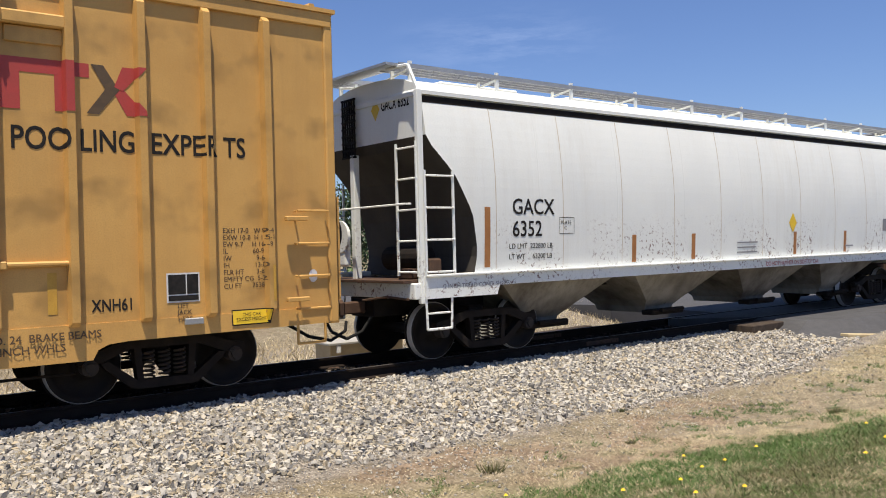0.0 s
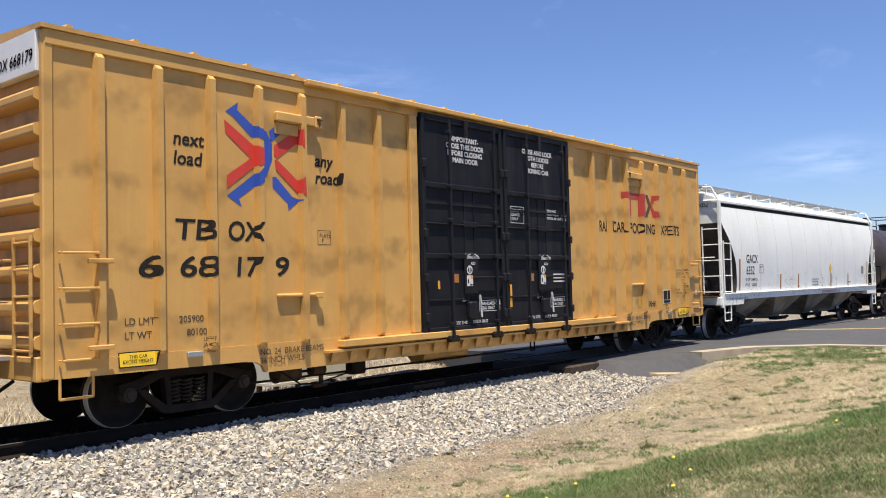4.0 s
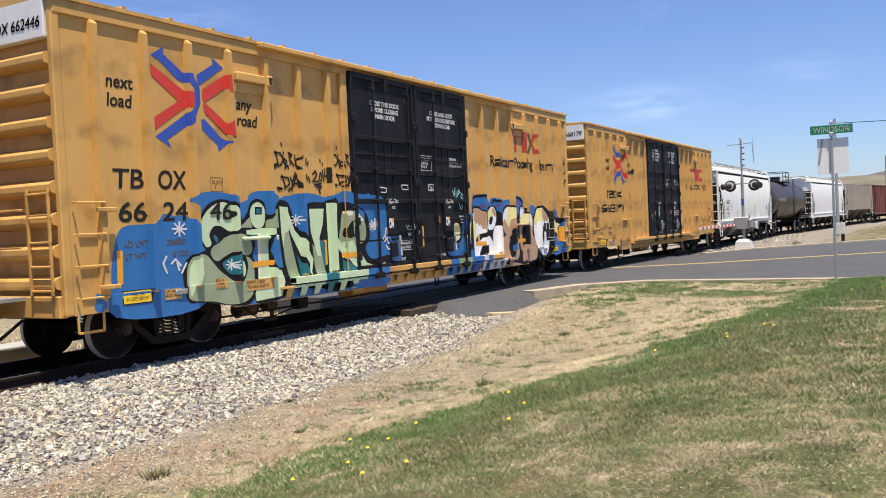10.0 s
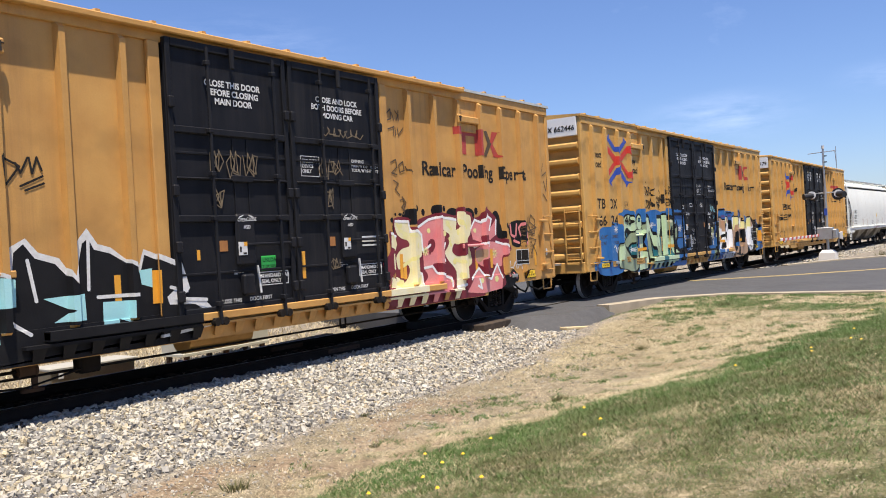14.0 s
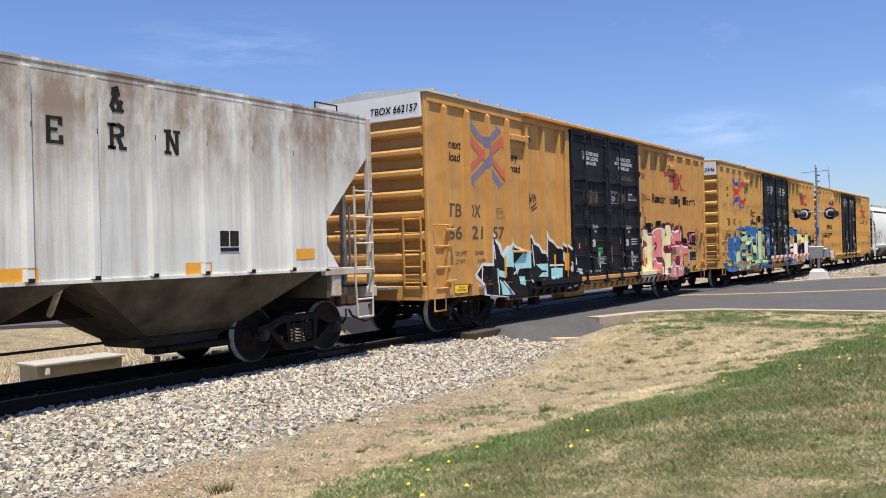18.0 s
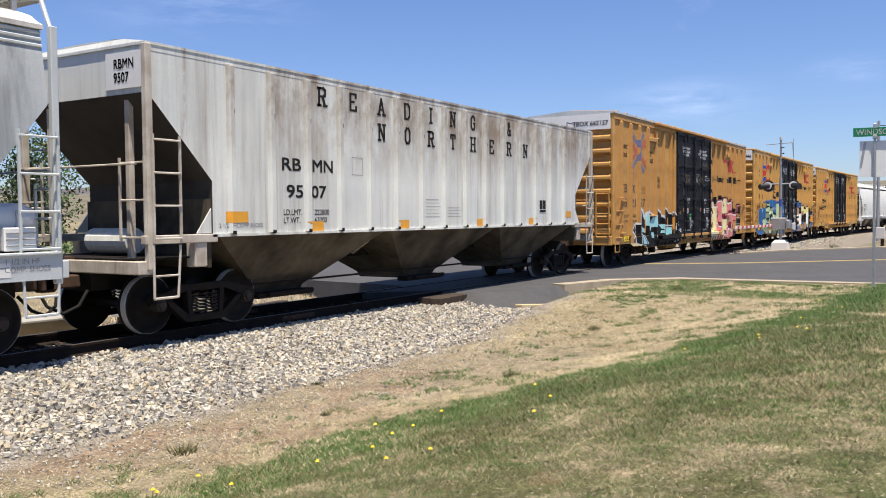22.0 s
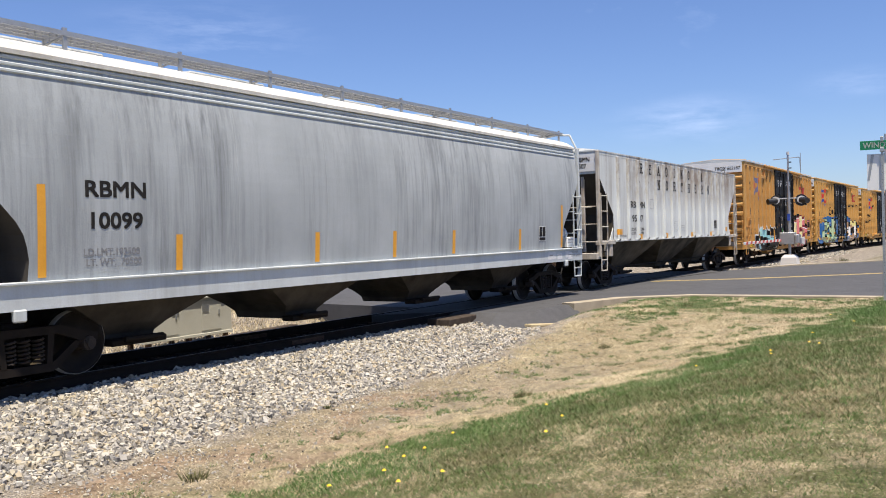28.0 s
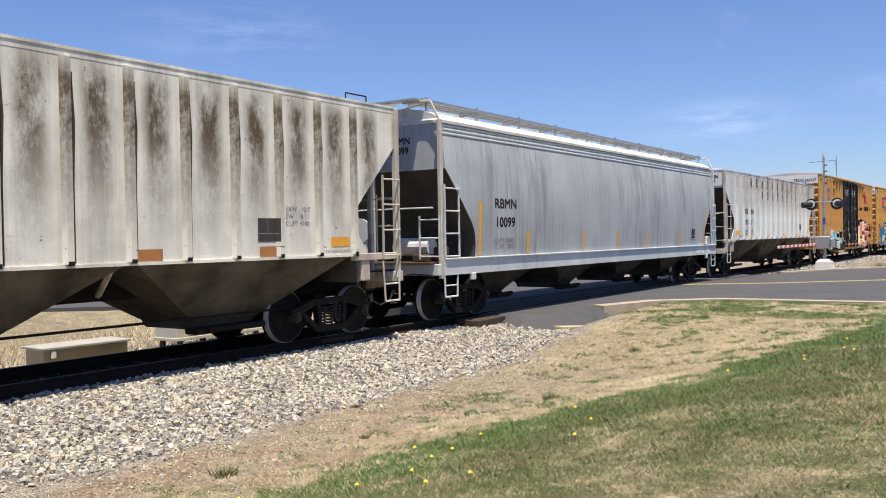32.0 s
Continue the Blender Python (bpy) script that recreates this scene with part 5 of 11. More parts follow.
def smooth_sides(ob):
    """The sloping end sheets below the bulkheads are sooty, with the end cavity's shade put into their colour."""
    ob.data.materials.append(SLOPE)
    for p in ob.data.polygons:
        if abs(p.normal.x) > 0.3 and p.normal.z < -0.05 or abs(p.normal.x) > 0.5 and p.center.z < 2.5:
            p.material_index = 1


# ---------- covered hoppers with flat, ribbed sides ----------
RIBS = [s * (0.45 + 0.95 * k) for k in range(8) for s in (-1, 1)]
RIBS_D = [-0.25 + 0.932 * k for k in range(-7, 8)]


def rib_side_of(ribs):
    def side(x, z):
        if 1.62 < z < 4.2:
            for p in ribs:
                d = abs(x - p)
                if d < 0.045:
                    return -1.585
                if d < 0.08:
                    return -1.585 + (d - 0.045) / 0.035 * 0.075
        return -1.51
    return side, sorted(p + d for p in ribs for d in (-0.08, -0.045, 0.045, 0.08))


rib_side, RIB_CUTS = rib_side_of(RIBS)
D_SIDE, D_CUTS = rib_side_of(RIBS_D)


def ribbed_hopper(name, centre, paint, bay_paint, ribs=RIBS):
    car = new(name)
    car.matrix_basis = pose(centre, 0, 0)
    MOVING.append((car, centre))
    top = 4.33
    part("body", loft([(1.54, -7.18, 7.18, 1.51), (2.38, -7.18, 7.18, 1.51), (3.64, -8.40, 8.40, 1.51), (top, -8.40, 8.40, 1.51)]), paint, car)
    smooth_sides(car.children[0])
    part("roof", loft([(top, -8.43, 8.43, 1.524), (top + 0.04, -8.43, 8.43, 1.524), (top + 0.12, -8.4, 8.4, 1.0), (top + 0.15, -8.4, 8.4, 0.2)]), paint, car)
    rib = None
    for s in (-1, 1):
        for p in ribs:
            if rib is None:
                bm = bmesh.new()
                lo = [(-0.08, 0), (-0.045, -0.075), (0.045, -0.075), (0.08, 0)]
                r = [[bm.verts.new((x, y * f, z)) for x, y in lo] for z, f in ((1.55, 1), (4.23, 1), (4.25, 0.9))]
                for u, v in zip(r, r[1:]):
                    for i in range(3):
                        bm.faces.new((u[i], u[i + 1], v[i + 1], v[i]))
                bm.faces.new(r[0])
                bm.faces.new(list(reversed(r[-1])))
                bmesh.ops.recalc_face_normals(bm, faces=bm.faces)
                rib = part("side_post", bm, paint, car)
                rib.location = (p, -1.51, 0)
            else:
                again(rib, car, pose(p, s * 1.51, 0, 0, 0, 0 if s < 0 else 180))
        y = s * 1.51
        part("bottom_flange", boxed(-7.2, 7.2, min(y - s * 0.1, y + s * 0.03), max(y - s * 0.1, y + s * 0.03), 1.50, 1.545), paint, car)
        part("top_chord", boxed(-8.4, 8.4, min(y, y + s * 0.004), max(y, y + s * 0.004), 4.24, 4.33), paint, car)
        foot = None
        for p in ribs:
            if foot is None:
                foot = part("post_foot", boxed(-0.045, 0.045, -0.015, 0.015, -0.03, 0.03, 0.006), STEEL_DARK, car)
                foot.location = (p, s * 1.575, 1.56)
            else:
                again(foot, car, pose(p, s * 1.575, 1.56))
    for s in (-1, 1):
        x = s * 8.40
        part("end_panel", boxed(min(x, x + s * 0.02), max(x, x + s * 0.02), -1.46, -0.62, 3.72, 4.26), WHITE_CLEAN, car, "white reporting panel on the end")
        for q in (-1, 1):
            part("corner_post", boxed(x - 0.06, x + 0.06, min(q * 1.45, q * 1.55), max(q * 1.45, q * 1.55), 1.05, 4.34, 0.01), GRIME, car)
            part("gusset", plate([(s * 7.2, 1.56), (s * 7.2, 1.95), (s * 7.5, 1.56)], q * 1.5, q * 1.48), paint, car)
            part("side_beam", boxed(min(s * 7.1, s * 8.5), max(s * 7.1, s * 8.5), min(q * 1.42, q * 1.54), max(q * 1.42, q * 1.54), 1.42, 1.55, 0.01), GRIME, car)
            part("jacking_leg", boxed(min(s * 7.3, s * 7.55), max(s * 7.3, s * 7.55), min(q * 1.3, q * 1.52), max(q * 1.3, q * 1.52), 1.04, 1.43, 0.02), GRIME, car)
            ladder(car, GRIME, x - s * 0.02, x - s * 0.52, q * 1.58, q * 1.58, 1.50, 2.95, 4)
            ladder(car, GRIME, x + s * 0.07, x + s * 0.07, q * 1.5, q * 0.95, 1.52, 2.62, 3)
            part("sill_step", rods([(x - s * 0.02, q * 1.56, 1.40), (x - s * 0.02, q * 1.56, 0.62), (x - s * 0.46, q * 1.56, 0.62), (x - s * 0.52, q * 1.56, 1.40)], 0.02, 6), GRIME, car)
            part("step_tread", rods([(x - s * 0.02, q * 1.56, 0.95), (x - s * 0.48, q * 1.56, 0.95)], 0.016, 6), GRIME, car)
        for y0 in (-0.95, 0.95):
            part("end_post", boxed(x - s * 0.12 - 0.05, x - s * 0.12 + 0.05, y0 - 0.05, y0 + 0.05, 1.05, 3.70, 0.012), GRIME, car)
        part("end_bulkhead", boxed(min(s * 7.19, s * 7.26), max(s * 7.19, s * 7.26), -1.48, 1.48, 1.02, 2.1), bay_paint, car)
        part("end_sill", boxed(min(x - s * 0.1, x + s * 0.2), max(x - s * 0.1, x + s * 0.2), -1.5, 1.5, 0.98, 1.18, 0.015), GRIME, car)
        part("end_platform", boxed(min(x - s * 1.1, x + s * 0.18), max(x - s * 1.1, x + s * 0.18), -1.38, 1.38, 1.18, 1.21), STEEL_DARK, car)
        part("grab_iron", rods([(x + s * 0.05, -1.3, 2.6), (x + s * 0.13, -1.3, 2.6), (x + s * 0.13, 1.3, 2.6), (x + s * 0.05, 1.3, 2.6)], 0.016, 6), GRIME, car)
        bm = bmesh.new()
        rod(bm, (x - s * 0.55, -0.5, 1.45), (x - s * 0.55, 0.5, 1.45), 0.2, 16)
        part("brake_reservoir", bm, paint, car)
        coupler(car, x + s * 0.15, s, 0.55)
        part("draft_sill", boxed(min(x - s * 2.4, x + s * 0.15), max(x - s * 2.4, x + s * 0.15), -0.34, 0.34, 0.70, 1.0, 0.02), STEEL_DARK, car)
    for bx in (-4.75, 0.0, 4.75):
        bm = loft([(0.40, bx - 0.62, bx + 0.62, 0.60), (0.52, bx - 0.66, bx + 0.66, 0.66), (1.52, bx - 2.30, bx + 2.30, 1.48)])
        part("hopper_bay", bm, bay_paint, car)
        bm = boxed(bx - 0.75, bx + 0.75, -0.85, -0.55, 0.34, 0.44, 0.02)
        rod(bm, (bx - 0.6, -0.95, 0.42), (bx + 0.6, -0.95, 0.42), 0.045, 8)
        part("outlet_gate", bm, STEEL_DARK, car)
    for bx in (-2.37, 2.37):
        for s in (-1, 1):
            part("bay_brace", rods([(bx - 0.25, s * 1.4, 1.5), (bx + 0.2, s * 0.4, 1.05)], 0.05, 6), GRIME, car)
    part("centre_sill", boxed(-7.2, 7.2, -0.26, 0.26, 0.95, 1.45), STEEL_DARK, car)
    part("brake_rod", rods([(-7.0, -0.9, 0.62), (7.0, -0.9, 0.62)], 0.02, 6), STEEL_DARK, car)
    zt = top + 0.16
    for y0 in (-0.75, 0.35):
        bm = bmesh.new()
        for k in range(3):
            box(bm, -8.3, 8.3, y0 + k * 0.2 - 0.01, y0 + k * 0.2 + 0.01, zt - 0.03, zt)
        x = -8.3
        while x < 8.3:
            box(bm, x, x + 0.016, y0, y0 + 0.4, zt - 0.01, zt + 0.01)
            x += 0.14
        part("running_board", bm, GALV, car)
    for s in (1,):
        part("roof_grab", rods([(s * 7.9, -1.2, top + 0.1), (s * 7.9, -1.2, top + 0.22), (s * 7.3, -1.2, top + 0.22), (s * 7.3, -1.2, top + 0.1)], 0.014, 6), STEEL_DARK, car)
    for k in range(6):
        for y0 in (-0.7, 0.7):
            part("walk_bracket", boxed(-7.5 + 3 * k - 0.03, -7.5 + 3 * k + 0.03, y0 - 0.05, y0 + 0.05, top + 0.05, zt - 0.03), STEEL_DARK, car)
    for x in (-6.95, 6.95):
        truck(car, x)
    return car


SLAB = {
    "a": ([(0.10, 0), (0.10, 1)], [(0.10, 1), (0.62, 1), (0.86, 0.9), (0.86, 0.62), (0.62, 0.52), (0.10, 0.52)], [(0.52, 0.52), (0.84, 0)]),
    "b": ([(0.10, 0), (0.10, 1)], [(0.10, 1), (0.86, 1), (0.86, 0.8)], [(0.10, 0.52), (0.62, 0.52)], [(0.10, 0), (0.90, 0), (0.90, 0.22)]),
    "c": ([(0.08, 0), (0.46, 1), (0.88, 0)], [(0.24, 0.34), (0.74, 0.34)]),
    "d": ([(0.10, 0), (0.10, 1)], [(0.10, 1), (0.60, 1), (0.86, 0.8), (0.86, 0.2), (0.60, 0), (0.10, 0)]),
    "e": ([(0.48, 0), (0.48, 1)],),
    "f": ([(0.12, 0), (0.12, 1), (0.86, 0), (0.86, 1)],),
    "g": ([(0.86, 0.74), (0.66, 1), (0.34, 1), (0.12, 0.78), (0.12, 0.22), (0.34, 0), (0.68, 0), (0.86, 0.2), (0.86, 0.46), (0.56, 0.46)],),
    "h": ([(0.84, 0.40), (0.58, 0), (0.30, 0), (0.14, 0.2), (0.30, 0.48), (0.62, 0.74), (0.52, 1), (0.30, 0.94), (0.28, 0.72), (0.88, 0)],),
    "i": ([(0.34, 0), (0.66, 0), (0.86, 0.22), (0.86, 0.78), (0.66, 1), (0.34, 1), (0.14, 0.78), (0.14, 0.22), (0.34, 0)],),
    "j": ([(0.48, 0), (0.48, 1)], [(0.08, 0.78), (0.08, 1), (0.88, 1), (0.88, 0.78)]),
    "k": ([(0.12, 0), (0.12, 1)], [(0.86, 0), (0.86, 1)], [(0.12, 0.5), (0.86, 0.5)]),
}
FEET = {"a": ((0.10, 0), (0.10, 1), (0.88, 0)), "c": ((0.08, 0), (0.88, 0)), "d": (), "e": ((0.48, 0), (0.48, 1)), "f": ((0.12, 0), (0.12, 1), (0.86, 1)), "j": ((0.48, 0),),
        "k": ((0.12, 0), (0.12, 1), (0.86, 0), (0.86, 1))}


def slab_mark(kind, x, z, w, h):
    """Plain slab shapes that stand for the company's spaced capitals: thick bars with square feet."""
    out = []
    for line in SLAB[kind]:
        for (a, b), (c, d) in zip(line, line[1:]):
            ax, az, bx, bz = x + a * w, z + b * h, x + c * w, z + d * h
            n = math.hypot(bx - ax, bz - az)
            ux, uz = (bx - ax) / n, (bz - az) / n
            t = (0.032 if abs(uz) > 0.5 else 0.021)
            ax, az, bx, bz = ax - ux * t * 0.7, az - uz * t * 0.7, bx + ux * t * 0.7, bz + uz * t * 0.7
            out.append([(ax - uz * t, az + ux * t), (bx - uz * t, bz + ux * t), (bx + uz * t, bz - ux * t), (ax + uz * t, az - ux * t)])
    for a, b in FEET.get(kind, ()):
        out.append(rect(x + a * w - 0.065, x + a * w + 0.065, z + b * h - 0.022, z + b * h + 0.022))
    return out


# ---------- ground ----------
def ease(a, b, v):
    u = max(0.0, min(1.0, (v - a) / (b - a)))
    return u * u * (3 - 2 * u)


def height(x, y):
    """Height of the bare ground: ballast bed, swale, lawn rising to the camera and to the road."""
    d = y - on_track(x)[0]
    a = abs(d)
    bed = -0.20 - 0.36 * ease(1.5, 3.9, a)
    if d < 0:
        lawn = -0.56 + 0.80 * ease(5.0, 11.5, a)
        z = max(bed, -0.56) if a < 4.5 else lawn
        near_road = ease(12.0, 20.5, x) * ease(2.5, 3.8, a)
        z = z + (-0.02 - z) * near_road * (1 - ease(8.0, 12.0, a)) + (0.08 - z) * near_road * ease(8.0, 12.0, a)
        if x > 44:
            z += (1.35 - z) * ease(6.0, 13.0, a) * ease(48.0, 66.0, x - 0.35 * (a - 6))
    else:
        z = bed + (0.16 + 0.30 * max(ease(12.5, 16.0, x), ease(8.0, 11.0, a))) * ease(3.9, 6.6, a)
    r = math.hypot(x, y)
    if r > 90:
        z = z + (-0.4 - z) * ease(90, 200, r)
    z += 0.03 * noise.noise(Vector((x * 0.5, y * 0.5, 0))) * ease(2.4, 4.0, a)
    if in_road(x, y, 0.25):
        z = min(z, -0.16)
    return z


KERB = [(17.3, -1.75), (17.3, -2.60), (18.6, -2.75), (20.5, -2.64), (22.6, -3.26), (23.9, -4.75), (24.05, -7.7), (24.15, -9.9), (24.6, -14.0), (25.5, -40.0)]
FAR_EDGE = [(38.2, -1.75), (40.0, -2.5), (43.6, -3.8), (49.8, -7.8), (62.0, -16.0), (92.0, -40.0)]


def in_road(x, y, grow=0.0):
    if not -40 < y < -1.75:
        return False
    near = np.interp(-y, [-p[1] for p in KERB[0:1] + KERB[3:]], [p[0] for p in KERB[0:1] + KERB[3:]])
    far = np.interp(-y, [-p[1] for p in FAR_EDGE], [p[0] for p in FAR_EDGE])
    return near + grow < x < far - grow


GREEN = ([-60, 4.5, 6.3, 9.5, 11.5, 14.4, 20.9, 24.0], [-5.7, -5.84, -6.14, -6.62, -7.65, -8.49, -9.6, -9.9])


def ground_zone(x, y):
    d = y - on_track(x)[0]
    n = noise.noise(Vector((x * 0.8, y * 0.8, 3.0)))
    n2 = noise.noise(Vector((x * 0.25, y * 0.25, 9.0)))
    n3 = noise.noise(Vector((x * 2.6, y * 2.6, 5.0)))
    gravel = 1 - ease(3.4, 4.5, abs(d) + 0.5 * n) if d < 0 else 1 - ease(4.6, 7.2, abs(d) + 0.9 * n)
    if x > 40 and -9 < d < 0:
        gravel = max(gravel, 1 - ease(6.0, 8.0, -d + n))
    n4 = noise.noise(Vector((x * 1.5, y * 1.5, 12.0)))
    edge = float(np.interp(x, *GREEN))
    deep = edge - y + 0.55 * n + 0.4 * n3
    fringe = ease(-0.3, 0.3, deep) * (1 - ease(0.5, 1.5, deep + 0.8 * n4))
    inner = ease(0.2, 1.2, deep) * max(0.0, min(1.0, 0.66 + 0.45 * n4 + 0.55 * n3 + 0.35 * n2))
    green = max(fringe * max(0.0, min(1.0, 0.85 + 0.6 * n4)), inner)
    if deep < 0.2:
        green = max(green, 0.8 * ease(0.2, 0.42, n3 + 0.6 * n4) * ease(-1.9, -0.3, deep))
    if 17 < x < 24.5 and -10.5 < y < -3.2:
        green = max(green, 0.85 * ease(-0.05, 0.35, n3 + 0.5 * n) * ease(18.5, 21.5, x))
    if x > 44 and d < -6:
        green = max(green, 0.62 + 0.5 * n2 + 0.3 * n)
    if d > 6:
        green = 0.25 + 0.4 * n2
    clay = ease(0.0, 0.45, n2 + 0.6 * n4 + 0.35 * n3) * (1 - green) * 0.95 * (1 - 0.7 * ease(12.0, 15.0, x))
    if 18.5 < x < 24 and -8.5 < y < -2.6:
        clay = max(clay, 0.95 * ease(-0.2, 0.35, n + 0.5 * n3) * ease(18.5, 20.5, x))
    if x > 50 and -11 < d < -6:
        clay = max(clay, 0.8 * ease(-0.3, 0.3, n))
    straw = max(ease(-1.6, -0.4, deep + 0.6 * n4), 0.85 * ease(11.5, 15.0, x + 1.5 * n4)) * (0.75 + 0.5 * n3)
    return max(0, min(1, gravel)), max(0, min(1, green)), max(0, min(1, clay)), max(0, min(1, straw))


def spread(lo, hi, step, far, ratio=1.35):
    mid = list(np.arange(lo, hi + 1e-6, step))
    up, dn, s = [], [], step
    a, b = hi, lo
    while a < far:
        s *= ratio
        a, b = a + s, b - s
        up.append(a)
        dn.append(b)
    return dn[::-1] + mid + up


gx, gy = spread(-6.0, 34.0, 0.22, 2500.0), spread(-13.5, 5.0, 0.2, 2500.0)
gv = [(x, y, height(x, y)) for y in gy for x in gx]
nx = len(gx)
gf = [(j * nx + i, j * nx + i + 1, (j + 1) * nx + i + 1, (j + 1) * nx + i) for j in range(len(gy) - 1) for i in range(nx - 1)]

GROUND = bpy.data.materials.new("ground_cover")
GROUND.use_nodes = True


def ground_nodes():
    n, l = GROUND.node_tree.nodes, GROUND.node_tree.links
    b = n["Principled BSDF"]
    at = n.new("ShaderNodeAttribute")
    at.attribute_name = "cover"
    sep = n.new("ShaderNodeSeparateColor")
    l.new(at.outputs["Color"], sep.inputs[0])
    pos = n.new("ShaderNodeNewGeometry").outputs["Position"]

    def tex(sc, det=6.0, rgh=0.6):
        t = n.new("ShaderNodeTexNoise")
        t.inputs["Scale"].default_value, t.inputs["Detail"].default_value, t.inputs["Roughness"].default_value = sc, det, rgh
        l.new(pos, t.inputs["Vector"])
        return t.outputs["Fac"]

    def two(sc, c1, c2, lo=0.38, hi=0.66):
        r = n.new("ShaderNodeValToRGB")
        r.color_ramp.elements[0].position, r.color_ramp.elements[1].position = lo, hi
        r.color_ramp.elements[0].color, r.color_ramp.elements[1].color = (*c1, 1), (*c2, 1)
        l.new(tex(sc), r.inputs["Fac"])
        return r.outputs["Color"]

    def over(fac, a, c):
        m = n.new("ShaderNodeMixRGB")
        l.new(fac, m.inputs[0])
        l.new(a, m.inputs[1])
        l.new(c, m.inputs[2])
        return m.outputs[0]

    def edge(channel, sc, lo, hi):
        ad = n.new("ShaderNodeMath")
        ad.operation = "ADD"
        l.new(at.outputs["Alpha"] if channel == 3 else sep.outputs[channel], ad.inputs[0])
        sc2 = n.new("ShaderNodeMath")
        sc2.operation = "MULTIPLY_ADD"
        sc2.inputs[1].default_value, sc2.inputs[2].default_value = 0.9, -0.45
        l.new(tex(sc), sc2.inputs[0])
        l.new(sc2.outputs[0], ad.inputs[1])
        r = n.new("ShaderNodeMapRange")
        r.inputs["From Min"].default_value, r.inputs["From Max"].default_value = lo, hi
        l.new(ad.outputs[0], r.inputs["Value"])
        return r.outputs["Result"]

    def step(fac, lo, hi):
        r = n.new("ShaderNodeMapRange")
        r.inputs["From Min"].default_value, r.inputs["From Max"].default_value = lo, hi
        l.new(fac, r.inputs["Value"])
        return r.outputs["Result"]

    col = two(34.0, (0.105, 0.083, 0.05), (0.385, 0.32, 0.21), 0.36, 0.66)
    col = over(edge(3, 4.0, 0.30, 0.75), col, two(40.0, (0.095, 0.077, 0.04), (0.43, 0.365, 0.21), 0.36, 0.66))
    col = over(edge(2, 5.0, 0.30, 1.0), col, two(24.0, (0.13, 0.088, 0.055), (0.35, 0.25, 0.165)))
    col = over(edge(0, 5.0, 0.35, 0.65), col, two(36.0, (0.10, 0.085, 0.07), (0.42, 0.37, 0.30)))
    turf = two(38.0, (0.045, 0.055, 0.016), (0.17, 0.16, 0.07), 0.34, 0.66)
    thin = two(30.0, (0.16, 0.125, 0.07), (0.42, 0.345, 0.215), 0.34, 0.66)
    worn = two(22.0, (0.15, 0.085, 0.045), (0.33, 0.215, 0.125))
    turf = over(step(tex(1.5, 7.0, 0.68), 0.49, 0.60), turf, thin)
    turf = over(step(tex(0.9, 7.0, 0.7), 0.58, 0.68), turf, worn)
    col = over(edge(1, 6.0, 0.30, 0.62), col, turf)
    speck = n.new("ShaderNodeTexVoronoi")
    speck.inputs["Scale"].default_value = 22.0
    l.new(pos, speck.inputs["Vector"])
    dots, rare = n.new("ShaderNodeMapRange"), n.new("ShaderNodeMath")
    dots.inputs["From Min"].default_value, dots.inputs["From Max"].default_value = 0.28, 0.20
    l.new(speck.outputs["Distance"], dots.inputs["Value"])
    pick = n.new("ShaderNodeSeparateColor")
    l.new(speck.outputs["Color"], pick.inputs[0])
    few = n.new("ShaderNodeMapRange")
    few.inputs["From Min"].default_value, few.inputs["From Max"].default_value, few.inputs["To Max"].default_value = 0.62, 0.66, 0.85
    l.new(pick.outputs[0], few.inputs["Value"])
    rare.operation = "MULTIPLY"
    l.new(dots.outputs[0], rare.inputs[0])
    l.new(few.outputs[0], rare.inputs[1])
    tint = n.new("ShaderNodeValToRGB")
    tint.color_ramp.elements[0].color, tint.color_ramp.elements[1].color = (0.09, 0.075, 0.055, 1), (0.60, 0.55, 0.46, 1)
    l.new(pick.outputs[1], tint.inputs["Fac"])
    col = over(rare.outputs[0], col, tint.outputs["Color"])
    patchy = n.new("ShaderNodeMapRange")
    patchy.inputs["From Min"].default_value, patchy.inputs["From Max"].default_value = 0.32, 0.68
    patchy.inputs["To Min"].default_value, patchy.inputs["To Max"].default_value = 0.42, 1.34
    l.new(tex(3.2, 12.0, 0.8), patchy.inputs["Value"])
    shade = n.new("ShaderNodeHueSaturation")
    l.new(patchy.outputs[0], shade.inputs["Value"])
    shade.inputs["Saturation"].default_value = 0.92
    l.new(col, shade.inputs["Color"])
    l.new(shade.outputs[0], b.inputs["Base Color"])
    b.inputs["Roughness"].default_value = 0.95
    b.inputs["Specular IOR Level"].default_value = 0.2
    bp = n.new("ShaderNodeBump")
    bp.inputs["Strength"].default_value, bp.inputs["Distance"].default_value = 0.8, 0.03
    l.new(tex(26.0), bp.inputs["Height"])
    l.new(bp.outputs[0], b.inputs["Normal"])


ground_nodes()
ground = bulk("ground", gv, gf, GROUND, "structure", "dry grass, bare soil and patchy green lawn beside the track", "ground")
zones = [ground_zone(x, y) for x, y, z in gv]
cover = ground.data.color_attributes.new("cover", "FLOAT_COLOR", "POINT")
cover.data.foreach_set("color", [c for row in zones for c in row])
ground.data.polygons.foreach_set("use_smooth", [True] * len(ground.data.polygons))


GX, GY = np.array(gx), np.array(gy)
FIELDS = np.concatenate([np.array([[z] for x, y, z in gv]), np.array(zones)], 1).reshape(len(gy), len(gx), 5)


